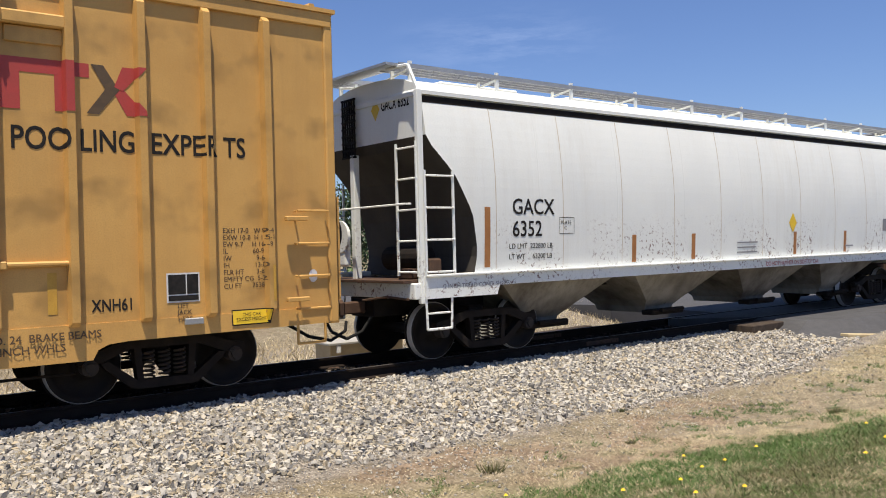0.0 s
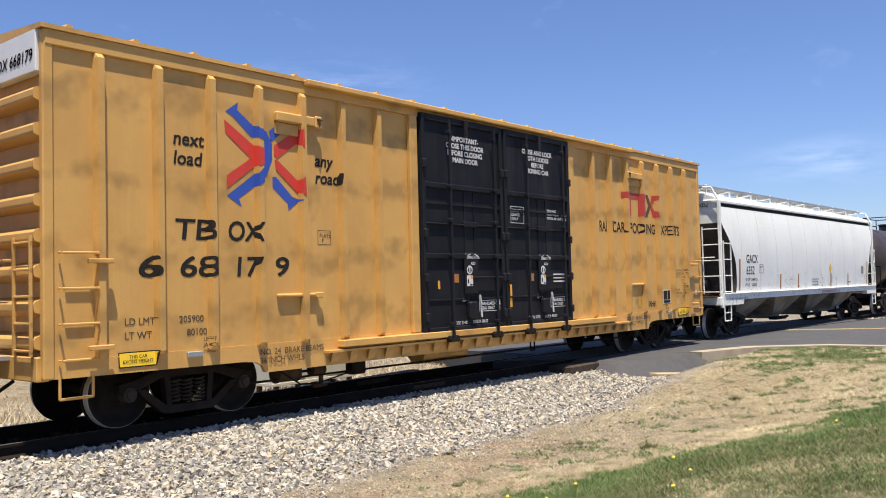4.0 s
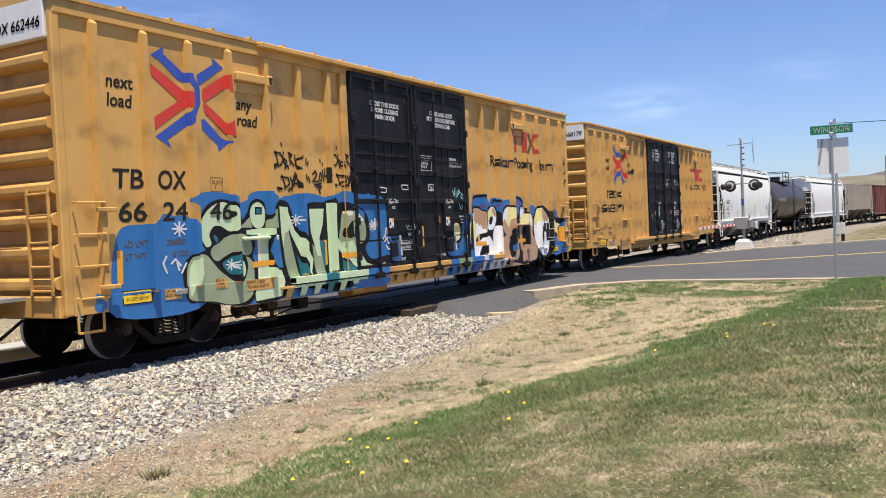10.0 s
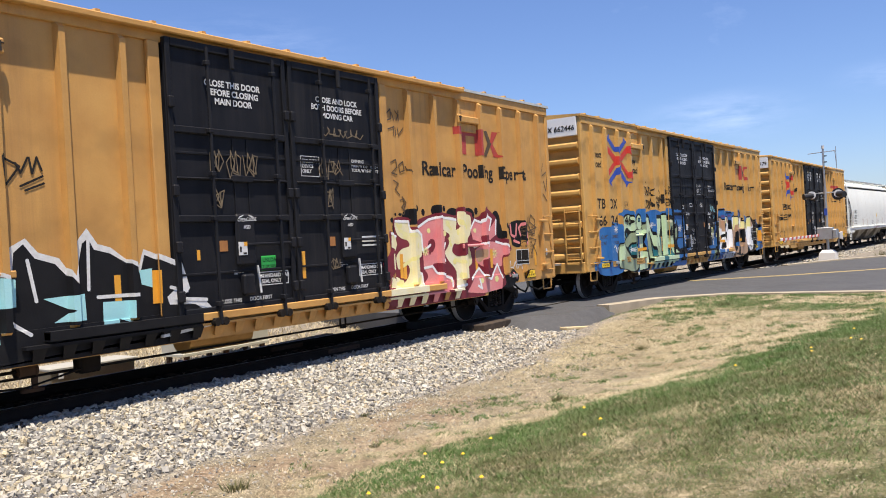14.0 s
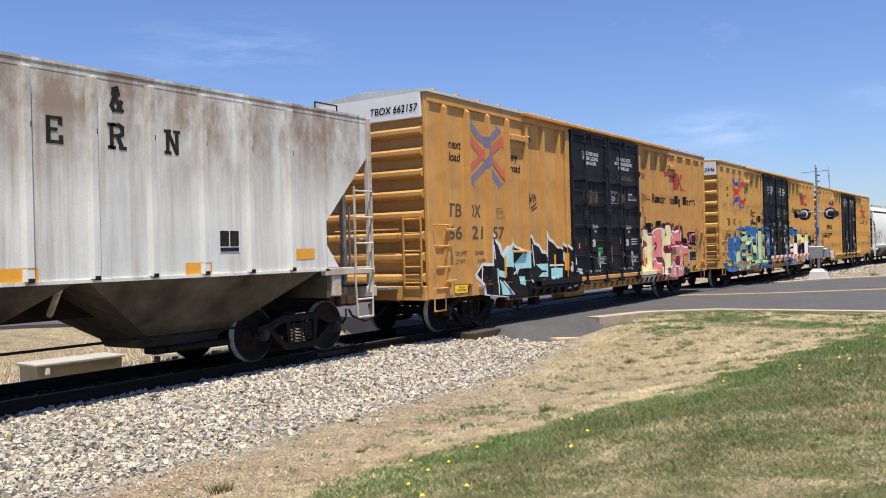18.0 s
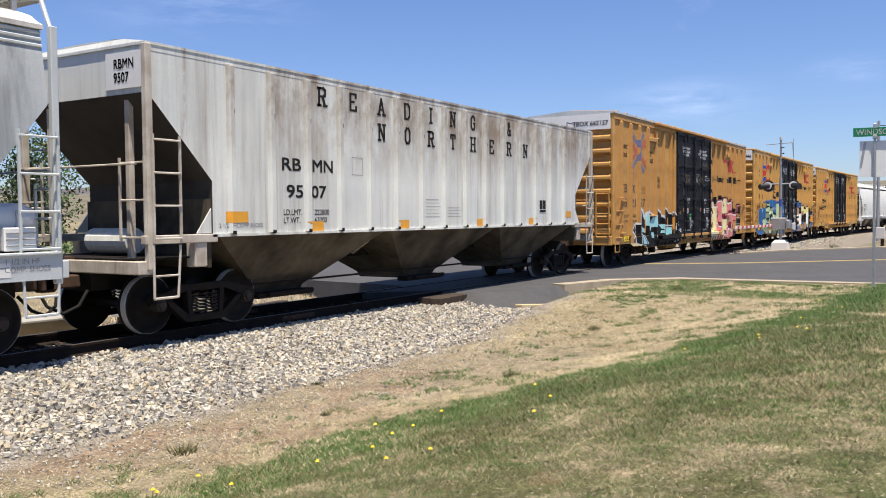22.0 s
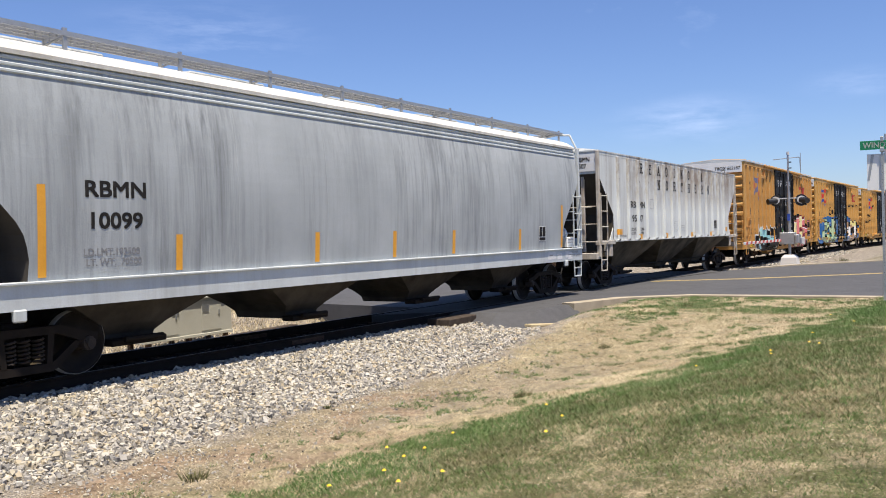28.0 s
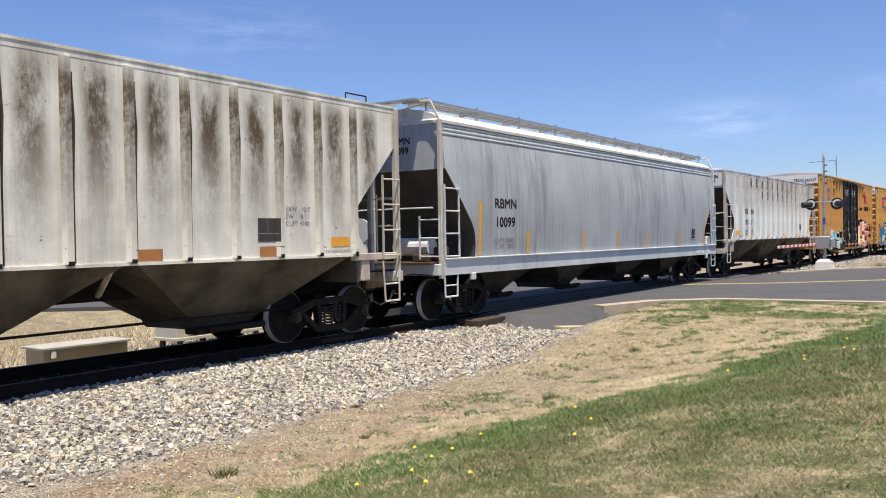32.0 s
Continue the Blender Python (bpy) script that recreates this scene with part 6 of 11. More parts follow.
def field(x, y):
    """Height, gravel, green, clay and straw of the ground at many places."""
    i, j = np.clip(np.searchsorted(GX, x) - 1, 0, len(GX) - 2), np.clip(np.searchsorted(GY, y) - 1, 0, len(GY) - 2)
    u, v = ((x - GX[i]) / (GX[i + 1] - GX[i]))[:, None], ((y - GY[j]) / (GY[j + 1] - GY[j]))[:, None]
    return (FIELDS[j, i] * (1 - u) + FIELDS[j, i + 1] * u) * (1 - v) + (FIELDS[j + 1, i] * (1 - u) + FIELDS[j + 1, i + 1] * u) * v


# ---------- track ----------
def rail(side):
    prof = [(-0.07, -0.18), (0.07, -0.18), (0.07, -0.165), (0.012, -0.14), (0.010, -0.045), (0.036, -0.035), (0.036, -0.004), (0.030, 0.0),
            (-0.030, 0.0), (-0.036, -0.004), (-0.036, -0.035), (-0.010, -0.045), (-0.012, -0.14), (-0.07, -0.165)]
    xs = [-125.0, 60.0] + [60 + 8 * k for k in range(1, 34)]
    verts, faces, k = [], [], len(prof)
    for x in xs:
        y0 = on_track(x)[0] + side * 0.7535
        verts += [(x, y0 + a, b) for a, b in prof]
    for i in range(len(xs) - 1):
        for j in range(k):
            faces.append((i * k + j, i * k + (j + 1) % k, (i + 1) * k + (j + 1) % k, (i + 1) * k + j))
    ob = bulk("rail", verts, faces, RAIL_SIDE, "", "rusty steel rail, coloured dark for shade under the train", "rail")
    ob.data.materials.append(RAIL_TOP)
    for p in ob.data.polygons:
        if p.index % k == 7:
            p.material_index = 1
    plate_mesh = None
    for i in range(36):
        x = -20.0 + (40 + i) * 0.52
        if x > 17.0:
            break
        if plate_mesh is None:
            plate_mesh = part("tie_plate", boxed(-0.09, 0.09, -0.17, 0.17, -0.178, -0.166, 0.004), RUST, ob)
            plate_mesh.location = (x, side * 0.7535, 0)
        else:
            again(plate_mesh, ob, pose(x, side * 0.7535, 0))
    bar = part("joint_bar", boxed(-0.45, 0.45, -0.028, 0.028, -0.13, -0.05, 0.01), RUST, ob, "rusty bolted joint bar")
    bar.location = (12.6, side * 0.7535 - 0.012, 0)
    bolt = None
    for k in range(6):
        if bolt is None:
            bolt = part("bolt", rods([(0, -0.055, -0.09), (0, -0.03, -0.09)], 0.016, 6), RUST, bar)
            bolt.location.x = -0.375
        else:
            again(bolt, bar, pose(-0.375 + 0.15 * k, 0, 0))
    return tagged(ob, group="rails of the track")


rail(-1), rail(1)
tie_mesh = None
for i in range(230):
    x = -20.0 + i * 0.52
    if 17.6 < x < 38.0:
        continue
    if tie_mesh is None:
        tie = part("railway_tie", boxed(-0.115, 0.115, -1.30, 1.30, -0.33, -0.172, 0.012), TIE, None)
        tie_mesh = tie.data
    else:
        tie = new("railway_tie", tie_mesh)
    tie.matrix_basis = pose(x, on_track(x)[0] + 0.03 * math.sin(i * 5.1), 0.004 * math.sin(i * 3.3), 0, 0, on_track(x)[1] + 0.8 * math.sin(i * 2.2))
    tagged(tie, "dark creosoted wooden railway tie in ballast", "railway tie", "ties under the track")


def scatter_stones(name, spots, sizes, mat, label):
    """Broken stones as one mesh: each a crooked eight-cornered lump."""
    rng = np.random.default_rng(5)
    k = len(spots)
    base = np.array([(a, b, c) for a in (-1, 1) for b in (-1, 1) for c in (-1, 1)], float)
    quads = np.array([(0, 1, 3, 2), (4, 6, 7, 5), (0, 4, 5, 1), (2, 3, 7, 6), (0, 2, 6, 4), (1, 5, 7, 3)])
    v = base[None] * rng.uniform(0.35, 1.0, (k, 8, 3)) * (sizes[:, None, None] * rng.uniform(0.35, 1.3, (k, 1, 3)))
    a, b = rng.uniform(0, 6.28, k), rng.uniform(-0.9, 0.9, k)
    ca, sa, cb, sb = np.cos(a), np.sin(a), np.cos(b), np.sin(b)
    x, y, z = v[..., 0].copy(), v[..., 1].copy(), v[..., 2].copy()
    y, z = y * cb[:, None] - z * sb[:, None], y * sb[:, None] + z * cb[:, None]
    x, y = x * ca[:, None] - y * sa[:, None], x * sa[:, None] + y * ca[:, None]
    v = np.stack([x, y, z], -1) + spots[:, None, :]
    f = (quads[None] + (np.arange(k) * 8)[:, None, None]).reshape(-1, 4)
    me = bpy.data.meshes.new(name)
    me.vertices.add(k * 8)
    me.vertices.foreach_set("co", v.reshape(-1))
    me.loops.add(f.size)
    me.loops.foreach_set("vertex_index", f.reshape(-1).astype(np.int32))
    me.polygons.add(len(f))
    me.polygons.foreach_set("loop_start", np.arange(0, f.size, 4, dtype=np.int32))
    me.update(calc_edges=True)
    me.shade_flat()
    me.materials.append(mat)
    return tagged(new(name, me), label, "gravel", "", "stuff")


def stones():
    rng = np.random.default_rng(3)
    spots, sizes = [], []
    for count, x0, x1, y0, y1, s0, s1 in ((42000, 1.5, 17.6, -3.75, -0.86, 0.016, 0.046), (14000, 1.5, 17.6, -3.7, -0.9, 0.012, 0.024), (9000, 1.5, 18.2, -5.0, -3.0, 0.008, 0.034),
                                         (8000, 3.0, 17.5, 0.86, 4.6, 0.02, 0.045), (16000, 2.0, 18.5, -6.2, -3.2, 0.005, 0.018), (5000, 38.5, 75.0, -3.4, -0.9, 0.04, 0.06), (1500, -6.0, 1.5, -3.6, -0.9, 0.035, 0.06), (1200, 38.5, 60, 0.9, 3.0, 0.04, 0.06)):
        x, d, s = rng.uniform(x0, x1, count), rng.uniform(y0, y1, count), rng.uniform(s0, s1, count)
        ragged = 0.25 * np.sin(x * 1.7) + 0.2 * np.sin(x * 4.3 + 1)
        keep = ~((d < -3.0) & (rng.uniform(size=count) < (-d - 3.0 + ragged) / (1.2 if s1 > 0.02 else 3.0))) & ~((x > 16.6) & (x < 18.2) & (d < -2.9 - 0.5 * (18.2 - x)))
        x, d, s = x[keep], d[keep], s[keep]
        y = d + np.array([on_track(v)[0] for v in x])
        spots.append(np.stack([x, y, field(x, y)[:, 0] + s * rng.uniform(-0.2, 0.7, len(s))], 1))
        sizes.append(s)
    spots, sizes = np.concatenate(spots), np.concatenate(sizes)
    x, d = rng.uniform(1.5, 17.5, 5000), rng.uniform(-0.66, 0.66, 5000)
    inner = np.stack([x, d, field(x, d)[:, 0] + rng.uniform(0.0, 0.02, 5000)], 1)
    scatter_stones("stained_ballast", inner, rng.uniform(0.025, 0.045, len(inner)), BALLAST_OILY_SHADED, "oil-stained ballast between the rails, darkened for shade under the train")
    scatter_stones("ballast_stones", spots, sizes, BALLAST, "pale crushed limestone ballast along the rails")


stones()


# ---------- road, crossing, kerb ----------
def sheet(name, outline, z0, z1, mat, label, category):
    bm = bmesh.new()
    lo = [bm.verts.new((x, y, z0)) for x, y in outline]
    hi = [bm.verts.new((x, y, z1)) for x, y in outline]
    bm.faces.new(hi).normal_update()
    k = len(outline)
    for i in range(k):
        bm.faces.new((lo[i], lo[(i + 1) % k], hi[(i + 1) % k], hi[i]))
    bmesh.ops.triangulate(bm, faces=[f for f in bm.faces if len(f.verts) > 4])
    bmesh.ops.recalc_face_normals(bm, faces=bm.faces)
    return tagged(part(name, bm, mat, None), label, category, "", "structure")


sheet("road", KERB[3:] + FAR_EDGE[::-1] + [(20.5, -1.75)], -0.25, -0.004, ASPHALT, "grey asphalt road that crosses the track", "road")
apron = bmesh.new()
top_edge = [apron.verts.new(p) for p in ((17.75, -0.86, -0.006), (17.75, -2.05, -0.006), (18.7, -2.55, -0.006), (20.5, -2.66, -0.006), (20.5, -0.86, -0.006))]
toe = [apron.verts.new(p) for p in ((16.95, -0.86, -0.18), (16.75, -2.2, -0.36), (18.3, -3.05, -0.36), (20.45, -2.95, -0.2))]
apron.faces.new(top_edge)
for i in range(3):
    apron.faces.new((top_edge[i], toe[i], toe[i + 1], top_edge[i + 1]))
bmesh.ops.recalc_face_normals(apron, faces=apron.faces)
tagged(part("road_apron", apron, ASPHALT_DARK, None), "dark asphalt apron sloping down at the crossing edge", "road", "", "structure")
sheet("road_crossing", [(20.5, -0.86), (20.5, -1.75), (38.2, -1.75), (39.5, -0.86)], -0.25, -0.006, ASPHALT_DARK, "patched asphalt between road and rail", "road")
sheet("road_between_rails", [(18.0, -0.66), (39.0, -0.66), (38.0, 0.66), (16.5, 0.66)], -0.25, -0.012, ASPHALT_DARK, "asphalt infill between the rails", "road")
sheet("road_beyond", [(18.6, 0.86), (37.0, 0.86), (33.0, 6.0), (30.0, 14.0), (8.0, 26.0), (-60.0, 31.0), (-60.0, 25.5), (2.0, 20.0), (14.0, 11.8), (18.3, 7.3), (19.1, 4.6)], -0.6, -0.004, ASPHALT, "asphalt road beyond the track", "road")


def strip(name, pts, width, z0, z1, mat, label, category, kind="structure"):
    bm = bmesh.new()
    rows = []
    for i, (x, y) in enumerate(pts):
        a, b = Vector(pts[max(i - 1, 0)]), Vector(pts[min(i + 1, len(pts) - 1)])
        t = (b - a).normalized()
        nrm = Vector((-t.y, t.x)) * width / 2
        rows.append([bm.verts.new((x + nrm.x, y + nrm.y, z0)), bm.verts.new((x + nrm.x, y + nrm.y, z1)), bm.verts.new((x - nrm.x, y - nrm.y, z1)), bm.verts.new((x - nrm.x, y - nrm.y, z0))])
    for a, b in zip(rows, rows[1:]):
        for i in range(4):
            bm.faces.new((a[i], a[(i + 1) % 4], b[(i + 1) % 4], b[i]))
    bm.faces.new(rows[0])
    bm.faces.new(rows[-1])
    bmesh.ops.recalc_face_normals(bm, faces=bm.faces)
    return tagged(part(name, bm, mat, None), label, category, "", kind)


kerb_line = [(x - 0.10, y) for x, y in KERB[3:]]
strip("kerb_near", kerb_line, 0.42, -0.30, 0.035, CONCRETE, "weathered concrete kerb along the grass", "kerb")
strip("kerb_far", FAR_EDGE[1:], 0.35, -0.30, 0.05, CONCRETE, "weathered concrete kerb beside the gravel", "kerb")
strip("centre_line_near", [(30.4, -1.4), (32.3, -4.32), (36.77, -8.84), (44.0, -16.0), (66.0, -38.0)], 0.14, -0.01, 0.0, LINE_YELLOW, "worn yellow centre line", "road marking")
strip("centre_line_second", [(30.75, -1.4), (32.65, -4.32), (37.1, -8.84), (44.4, -16.0), (66.5, -38.0)], 0.14, -0.01, 0.0, LINE_YELLOW, "worn yellow centre line", "road marking")
strip("tar_seam", [(29.0, -1.0), (38.8, -1.95)], 0.10, -0.01, 0.0, RUBBER, "black tar seam across the road", "road marking")
for k, (x, y, w) in enumerate(((17.0, -1.22, 0.0), (16.95, -1.52, 3.0))):
    tagged(part("crossing_timber", boxed(-0.75, 0.55, -0.14, 0.14, -0.20, -0.01, 0.015), TIE, None), "grey worn crossing timber beside the rail", "timber", "crossing timbers").matrix_basis = pose(x, y, -0.01, 0, 0, w)
tagged(part("timber_plank", boxed(-0.55, 0.55, -0.11, 0.11, -0.03, 0.03, 0.01), TIMBER, None), "weathered plank lying at the crossing edge", "plank").matrix_basis = pose(18.15, -3.05, height(18.15, -3.05) + 0.035, 0, 4, -16)


# ---------- grass, straw, flowers ----------
def ripple(x, y, f, seed):
    """Smooth random field between 0 and 1 at many places."""
    rng = np.random.default_rng(seed)
    table = rng.uniform(0, 1, (64, 64))
    u, v = x * f + 17.3, y * f + 41.7
    i, j = np.floor(u).astype(int), np.floor(v).astype(int)
    a, b = u - i, v - j
    a, b = a * a * (3 - 2 * a), b * b * (3 - 2 * b)
    i, j, i1, j1 = i % 64, j % 64, (i + 1) % 64, (j + 1) % 64
    return (table[i, j] * (1 - a) + table[i1, j] * a) * (1 - b) + (table[i, j1] * (1 - a) + table[i1, j1] * a) * b


def mottle(x, y, seed, f=0.8):
    """Patches at four scales, about 0.5 in the mean, with a hard contrast."""
    m = 0.34 * ripple(x, y, f, seed) + 0.28 * ripple(x, y, f * 2.3, seed + 1) + 0.22 * ripple(x, y, f * 5.1, seed + 2) + 0.16 * ripple(x, y, f * 11.0, seed + 3)
    return np.clip((m - 0.5) * 2.6 + 0.5, 0, 1)


NEAR_EDGE = ([-p[1] for p in KERB[0:1] + KERB[3:]], [p[0] for p in KERB[0:1] + KERB[3:]])


def blades(name, count, region, mat, tall, wide, lean, label, want, seed):
    """Thin blades as one mesh, kept where the ground cover asks for them."""
    rng = np.random.default_rng(seed)
    x0, x1, y0, y1 = region
    x, y = rng.uniform(x0, x1, count * 4), rng.uniform(y0, y1, count * 4)
    f = field(x, y)
    keep = (rng.uniform(size=len(x)) < want(f, x, y)) & (x < np.interp(-y, *NEAR_EDGE) - 0.30)
    x, y, z = x[keep][:count], y[keep][:count], f[keep][:count, 0] - 0.004
    k = len(x)
    h, a, b, w = tall * rng.uniform(0.4, 1.4, k), rng.uniform(0, 6.283, k), rng.uniform(0, 6.283, k), wide * rng.uniform(0.7, 1.3, k)
    near = np.hypot(x, y + 11.8)
    w = w * (np.clip(near / 9.0, 0.5, 1.0) + np.clip((x - 9) / 14, 0, 0.8))
    h = h * np.clip(near / 9.0, 0.6, 1.0)
    dx, dy, lx, ly = np.cos(a) * w, np.sin(a) * w, np.cos(b) * h * lean, np.sin(b) * h * lean
    v = np.stack([np.stack([x - dx, y - dy, z], 1), np.stack([x + dx, y + dy, z], 1), np.stack([x + lx, y + ly, z + h], 1)], 1).reshape(-1)
    me = bpy.data.meshes.new(name)
    me.vertices.add(k * 3)
    me.vertices.foreach_set("co", v)
    me.loops.add(k * 3)
    me.loops.foreach_set("vertex_index", np.arange(k * 3, dtype=np.int32))
    me.polygons.add(k)
    me.polygons.foreach_set("loop_start", np.arange(0, k * 3, 3, dtype=np.int32))
    me.update(calc_edges=True)
    me.materials.append(mat)
    return tagged(new(name, me), label, "grass", "", "stuff")


def depth_in(x, y):
    """How far inside the lawn's ragged edge a place lies."""
    return np.interp(x, *GREEN) - y + 0.9 * (mottle(x, y, 61, 0.9) - 0.5)


def fringe(x, y):
    d = depth_in(x, y)
    return np.clip((d + 0.15) / 0.35, 0, 1) * np.clip((1.25 - d) / 0.8, 0, 1)


def clumpy(x, y, f=0.8, seed=3.0):
    return noise.noise(Vector((x * f, y * f, seed)))


LAWN = (2.5, 24.0, -12.6, -3.4)
blades("green_grass", 260000, LAWN, BLADE_GREEN, 0.042, 0.0040, 0.9, "short green lawn grass",
       lambda f, x, y: np.clip(fringe(x, y) * (0.55 + 0.9 * mottle(x, y, 71, 1.5)) + 0.30 * (depth_in(x, y) > 0.2) * mottle(x, y, 75, 0.7) + 0.5 * np.clip(f[:, 2] - 0.25, 0, 1) * (mottle(x, y, 79, 2.0) > 0.60)
                               + 0.55 * (mottle(x, y, 83, 2.6) > 0.88) * (y < -4.6) + 0.5 * np.clip((x - 17.8) / 3, 0, 1) * (mottle(x, y, 87, 1.1) > 0.48), 0, 1), 21)
blades("olive_grass", 240000, LAWN, BLADE_OLIVE, 0.038, 0.0042, 1.1, "dull olive grass in the lawn",
       lambda f, x, y: np.clip((depth_in(x, y) > 0.8) * (0.10 + 1.0 * mottle(x, y, 91, 0.9)), 0, 1) * 0.8, 22)
blades("dry_straw", 330000, LAWN, BLADE_DRY, 0.028, 0.0030, 1.7, "dry straw-coloured thatch",
       lambda f, x, y: np.clip((1 - f[:, 1]) * (0.10 + 0.75 * f[:, 4]) * (0.04 + 1.1 * mottle(x, y, 101, 1.6)) * np.where(depth_in(x, y) > 0.25, 0.75 * (1.1 - mottle(x, y, 91, 0.9)), 1.0), 0, 1), 23)


def dandelion(x, y, seed):
    rng = random.Random(seed)
    e = new("dandelion")
    e.matrix_basis = pose(x, y, height(x, y))
    h = rng.uniform(0.04, 0.09)
    part("stem", rods([(0, 0, 0), (0.01, 0.005, h)], 0.003, 5), BLADE_GREEN, e)
    bm = bmesh.new()
    for r, z in ((0.024, h), (0.016, h + 0.008)):
        ring = [bm.verts.new((0.01 + r * (1 if k % 2 else 0.72) * math.cos(k * 0.4488), 0.005 + r * (1 if k % 2 else 0.72) * math.sin(k * 0.4488), z)) for k in range(14)]
        top = bm.verts.new((0.01, 0.005, z + 0.010))
        for k in range(14):
            bm.faces.new((ring[k], ring[(k + 1) % 14], top))
    part("flower", bm, PETAL, e)
    return tagged(e, "yellow dandelion flower in the lawn", "flower", "dandelions")


spots = random.Random(8)
for k in range(20):
    x = spots.uniform(4.0, 13.0)
    edge_y = float(np.interp(x, *GREEN))
    dandelion(x, edge_y - spots.uniform(0.05, 1.0) ** 1.5 - (0.9 if k % 3 == 0 else 0.0), k)
for k in range(7):
    dandelion(spots.uniform(12.0, 21.0), spots.uniform(-11.5, -9.0), 100 + k)


def tuft(x, y, size, seed, mat=BLADE_OLIVE, count=110):
    rng = random.Random(seed)
    verts, faces = [], []
    for _ in range(count):
        a, r, h = rng.uniform(0, 6.283), size * rng.random() ** 0.7, size * rng.uniform(0.35, 1.0)
        bx, by, b = r * math.cos(a), r * math.sin(a), rng.uniform(0, 6.283)
        k = len(verts)
        z = height(x + bx, y + by) - height(x, y)
        verts += [(bx - 0.006 * math.cos(b), by - 0.006 * math.sin(b), z), (bx + 0.006 * math.cos(b), by + 0.006 * math.sin(b), z), (bx * 1.5 + rng.uniform(-0.4, 0.4) * h, by * 1.5 + rng.uniform(-0.4, 0.4) * h, z + h)]
        faces.append((k, k + 1, k + 2))
    ob = bulk("grass_tuft", verts, faces, mat, "", "green weed tuft in the dry grass", "weed")
    ob.matrix_basis = pose(x, y, height(x, y))
    return tagged(ob, group="weed tufts")


for k, (x, y, s) in enumerate(((15.3, -5.65, 0.11), (6.0, -5.0, 0.12), (9.4, -3.9, 0.05), (20.6, -5.6, 0.15), (8.0, -5.2, 0.05), (10.9, -6.2, 0.10), (49.0, -5.2, 0.35))):
    tuft(x, y, s, 40 + k)


# ---------- street sign ----------
def street_sign():
    e = new("street_sign")
    e.matrix_basis = pose(22.56, -9.67, 0.0, 0, 0, -84.5)
    bm = bmesh.new()
    box(bm, -0.03, 0.03, -0.02, 0.02, -0.1, 3.62, 0.006)
    part("post", bm, GALV, e, "perforated galvanised steel post")
    bm = bmesh.new()
    for k in range(40):
        rod(bm, (0, -0.022, 0.3 + k * 0.08), (0, -0.0195, 0.3 + k * 0.08), 0.006, 6)
    part("post_hole", bm, LAMP_BLACK, e)
    blade = part("name_blade", boxed(-0.46, 0.46, -0.035, -0.025, 3.56, 3.77, 0.003), SIGN_GREEN, e, "green street name blade")
    bm = text_mesh("WINDSOR", 0.19, 0.012, 0, 0.88)
    for v in bm.verts:
        v.co = Vector((v.co.x - 0.40, -0.037, v.co.z + 3.60))
    part("lettering", bm, CHALK, blade)
    bm = text_mesh("RD", 0.09, 0.012)
    for v in bm.verts:
        v.co = Vector((v.co.x + 0.30, -0.037, v.co.z + 3.64))
    part("lettering", bm, CHALK, blade)
    part("bracket", boxed(-0.05, 0.05, -0.04, 0.04, 3.50, 3.60, 0.01), GALV, e)
    part("cap", boxed(-0.035, 0.035, -0.045, 0.045, 3.74, 3.86, 0.01), GALV, e)
    part("sign_back", boxed(-0.32, 0.36, 0.03, 0.036, 2.62, 3.46, 0.002), WHITE_CLEAN, e, "pale bare back of a traffic sign")
    part("back_brace", plate([(-0.32, 2.85), (-0.27, 2.85), (-0.17, 3.45), (-0.23, 3.45)], 0.025, 0.03), GALV, e)
    return tagged(e, "green street name sign on a steel post", "sign")


street_sign()


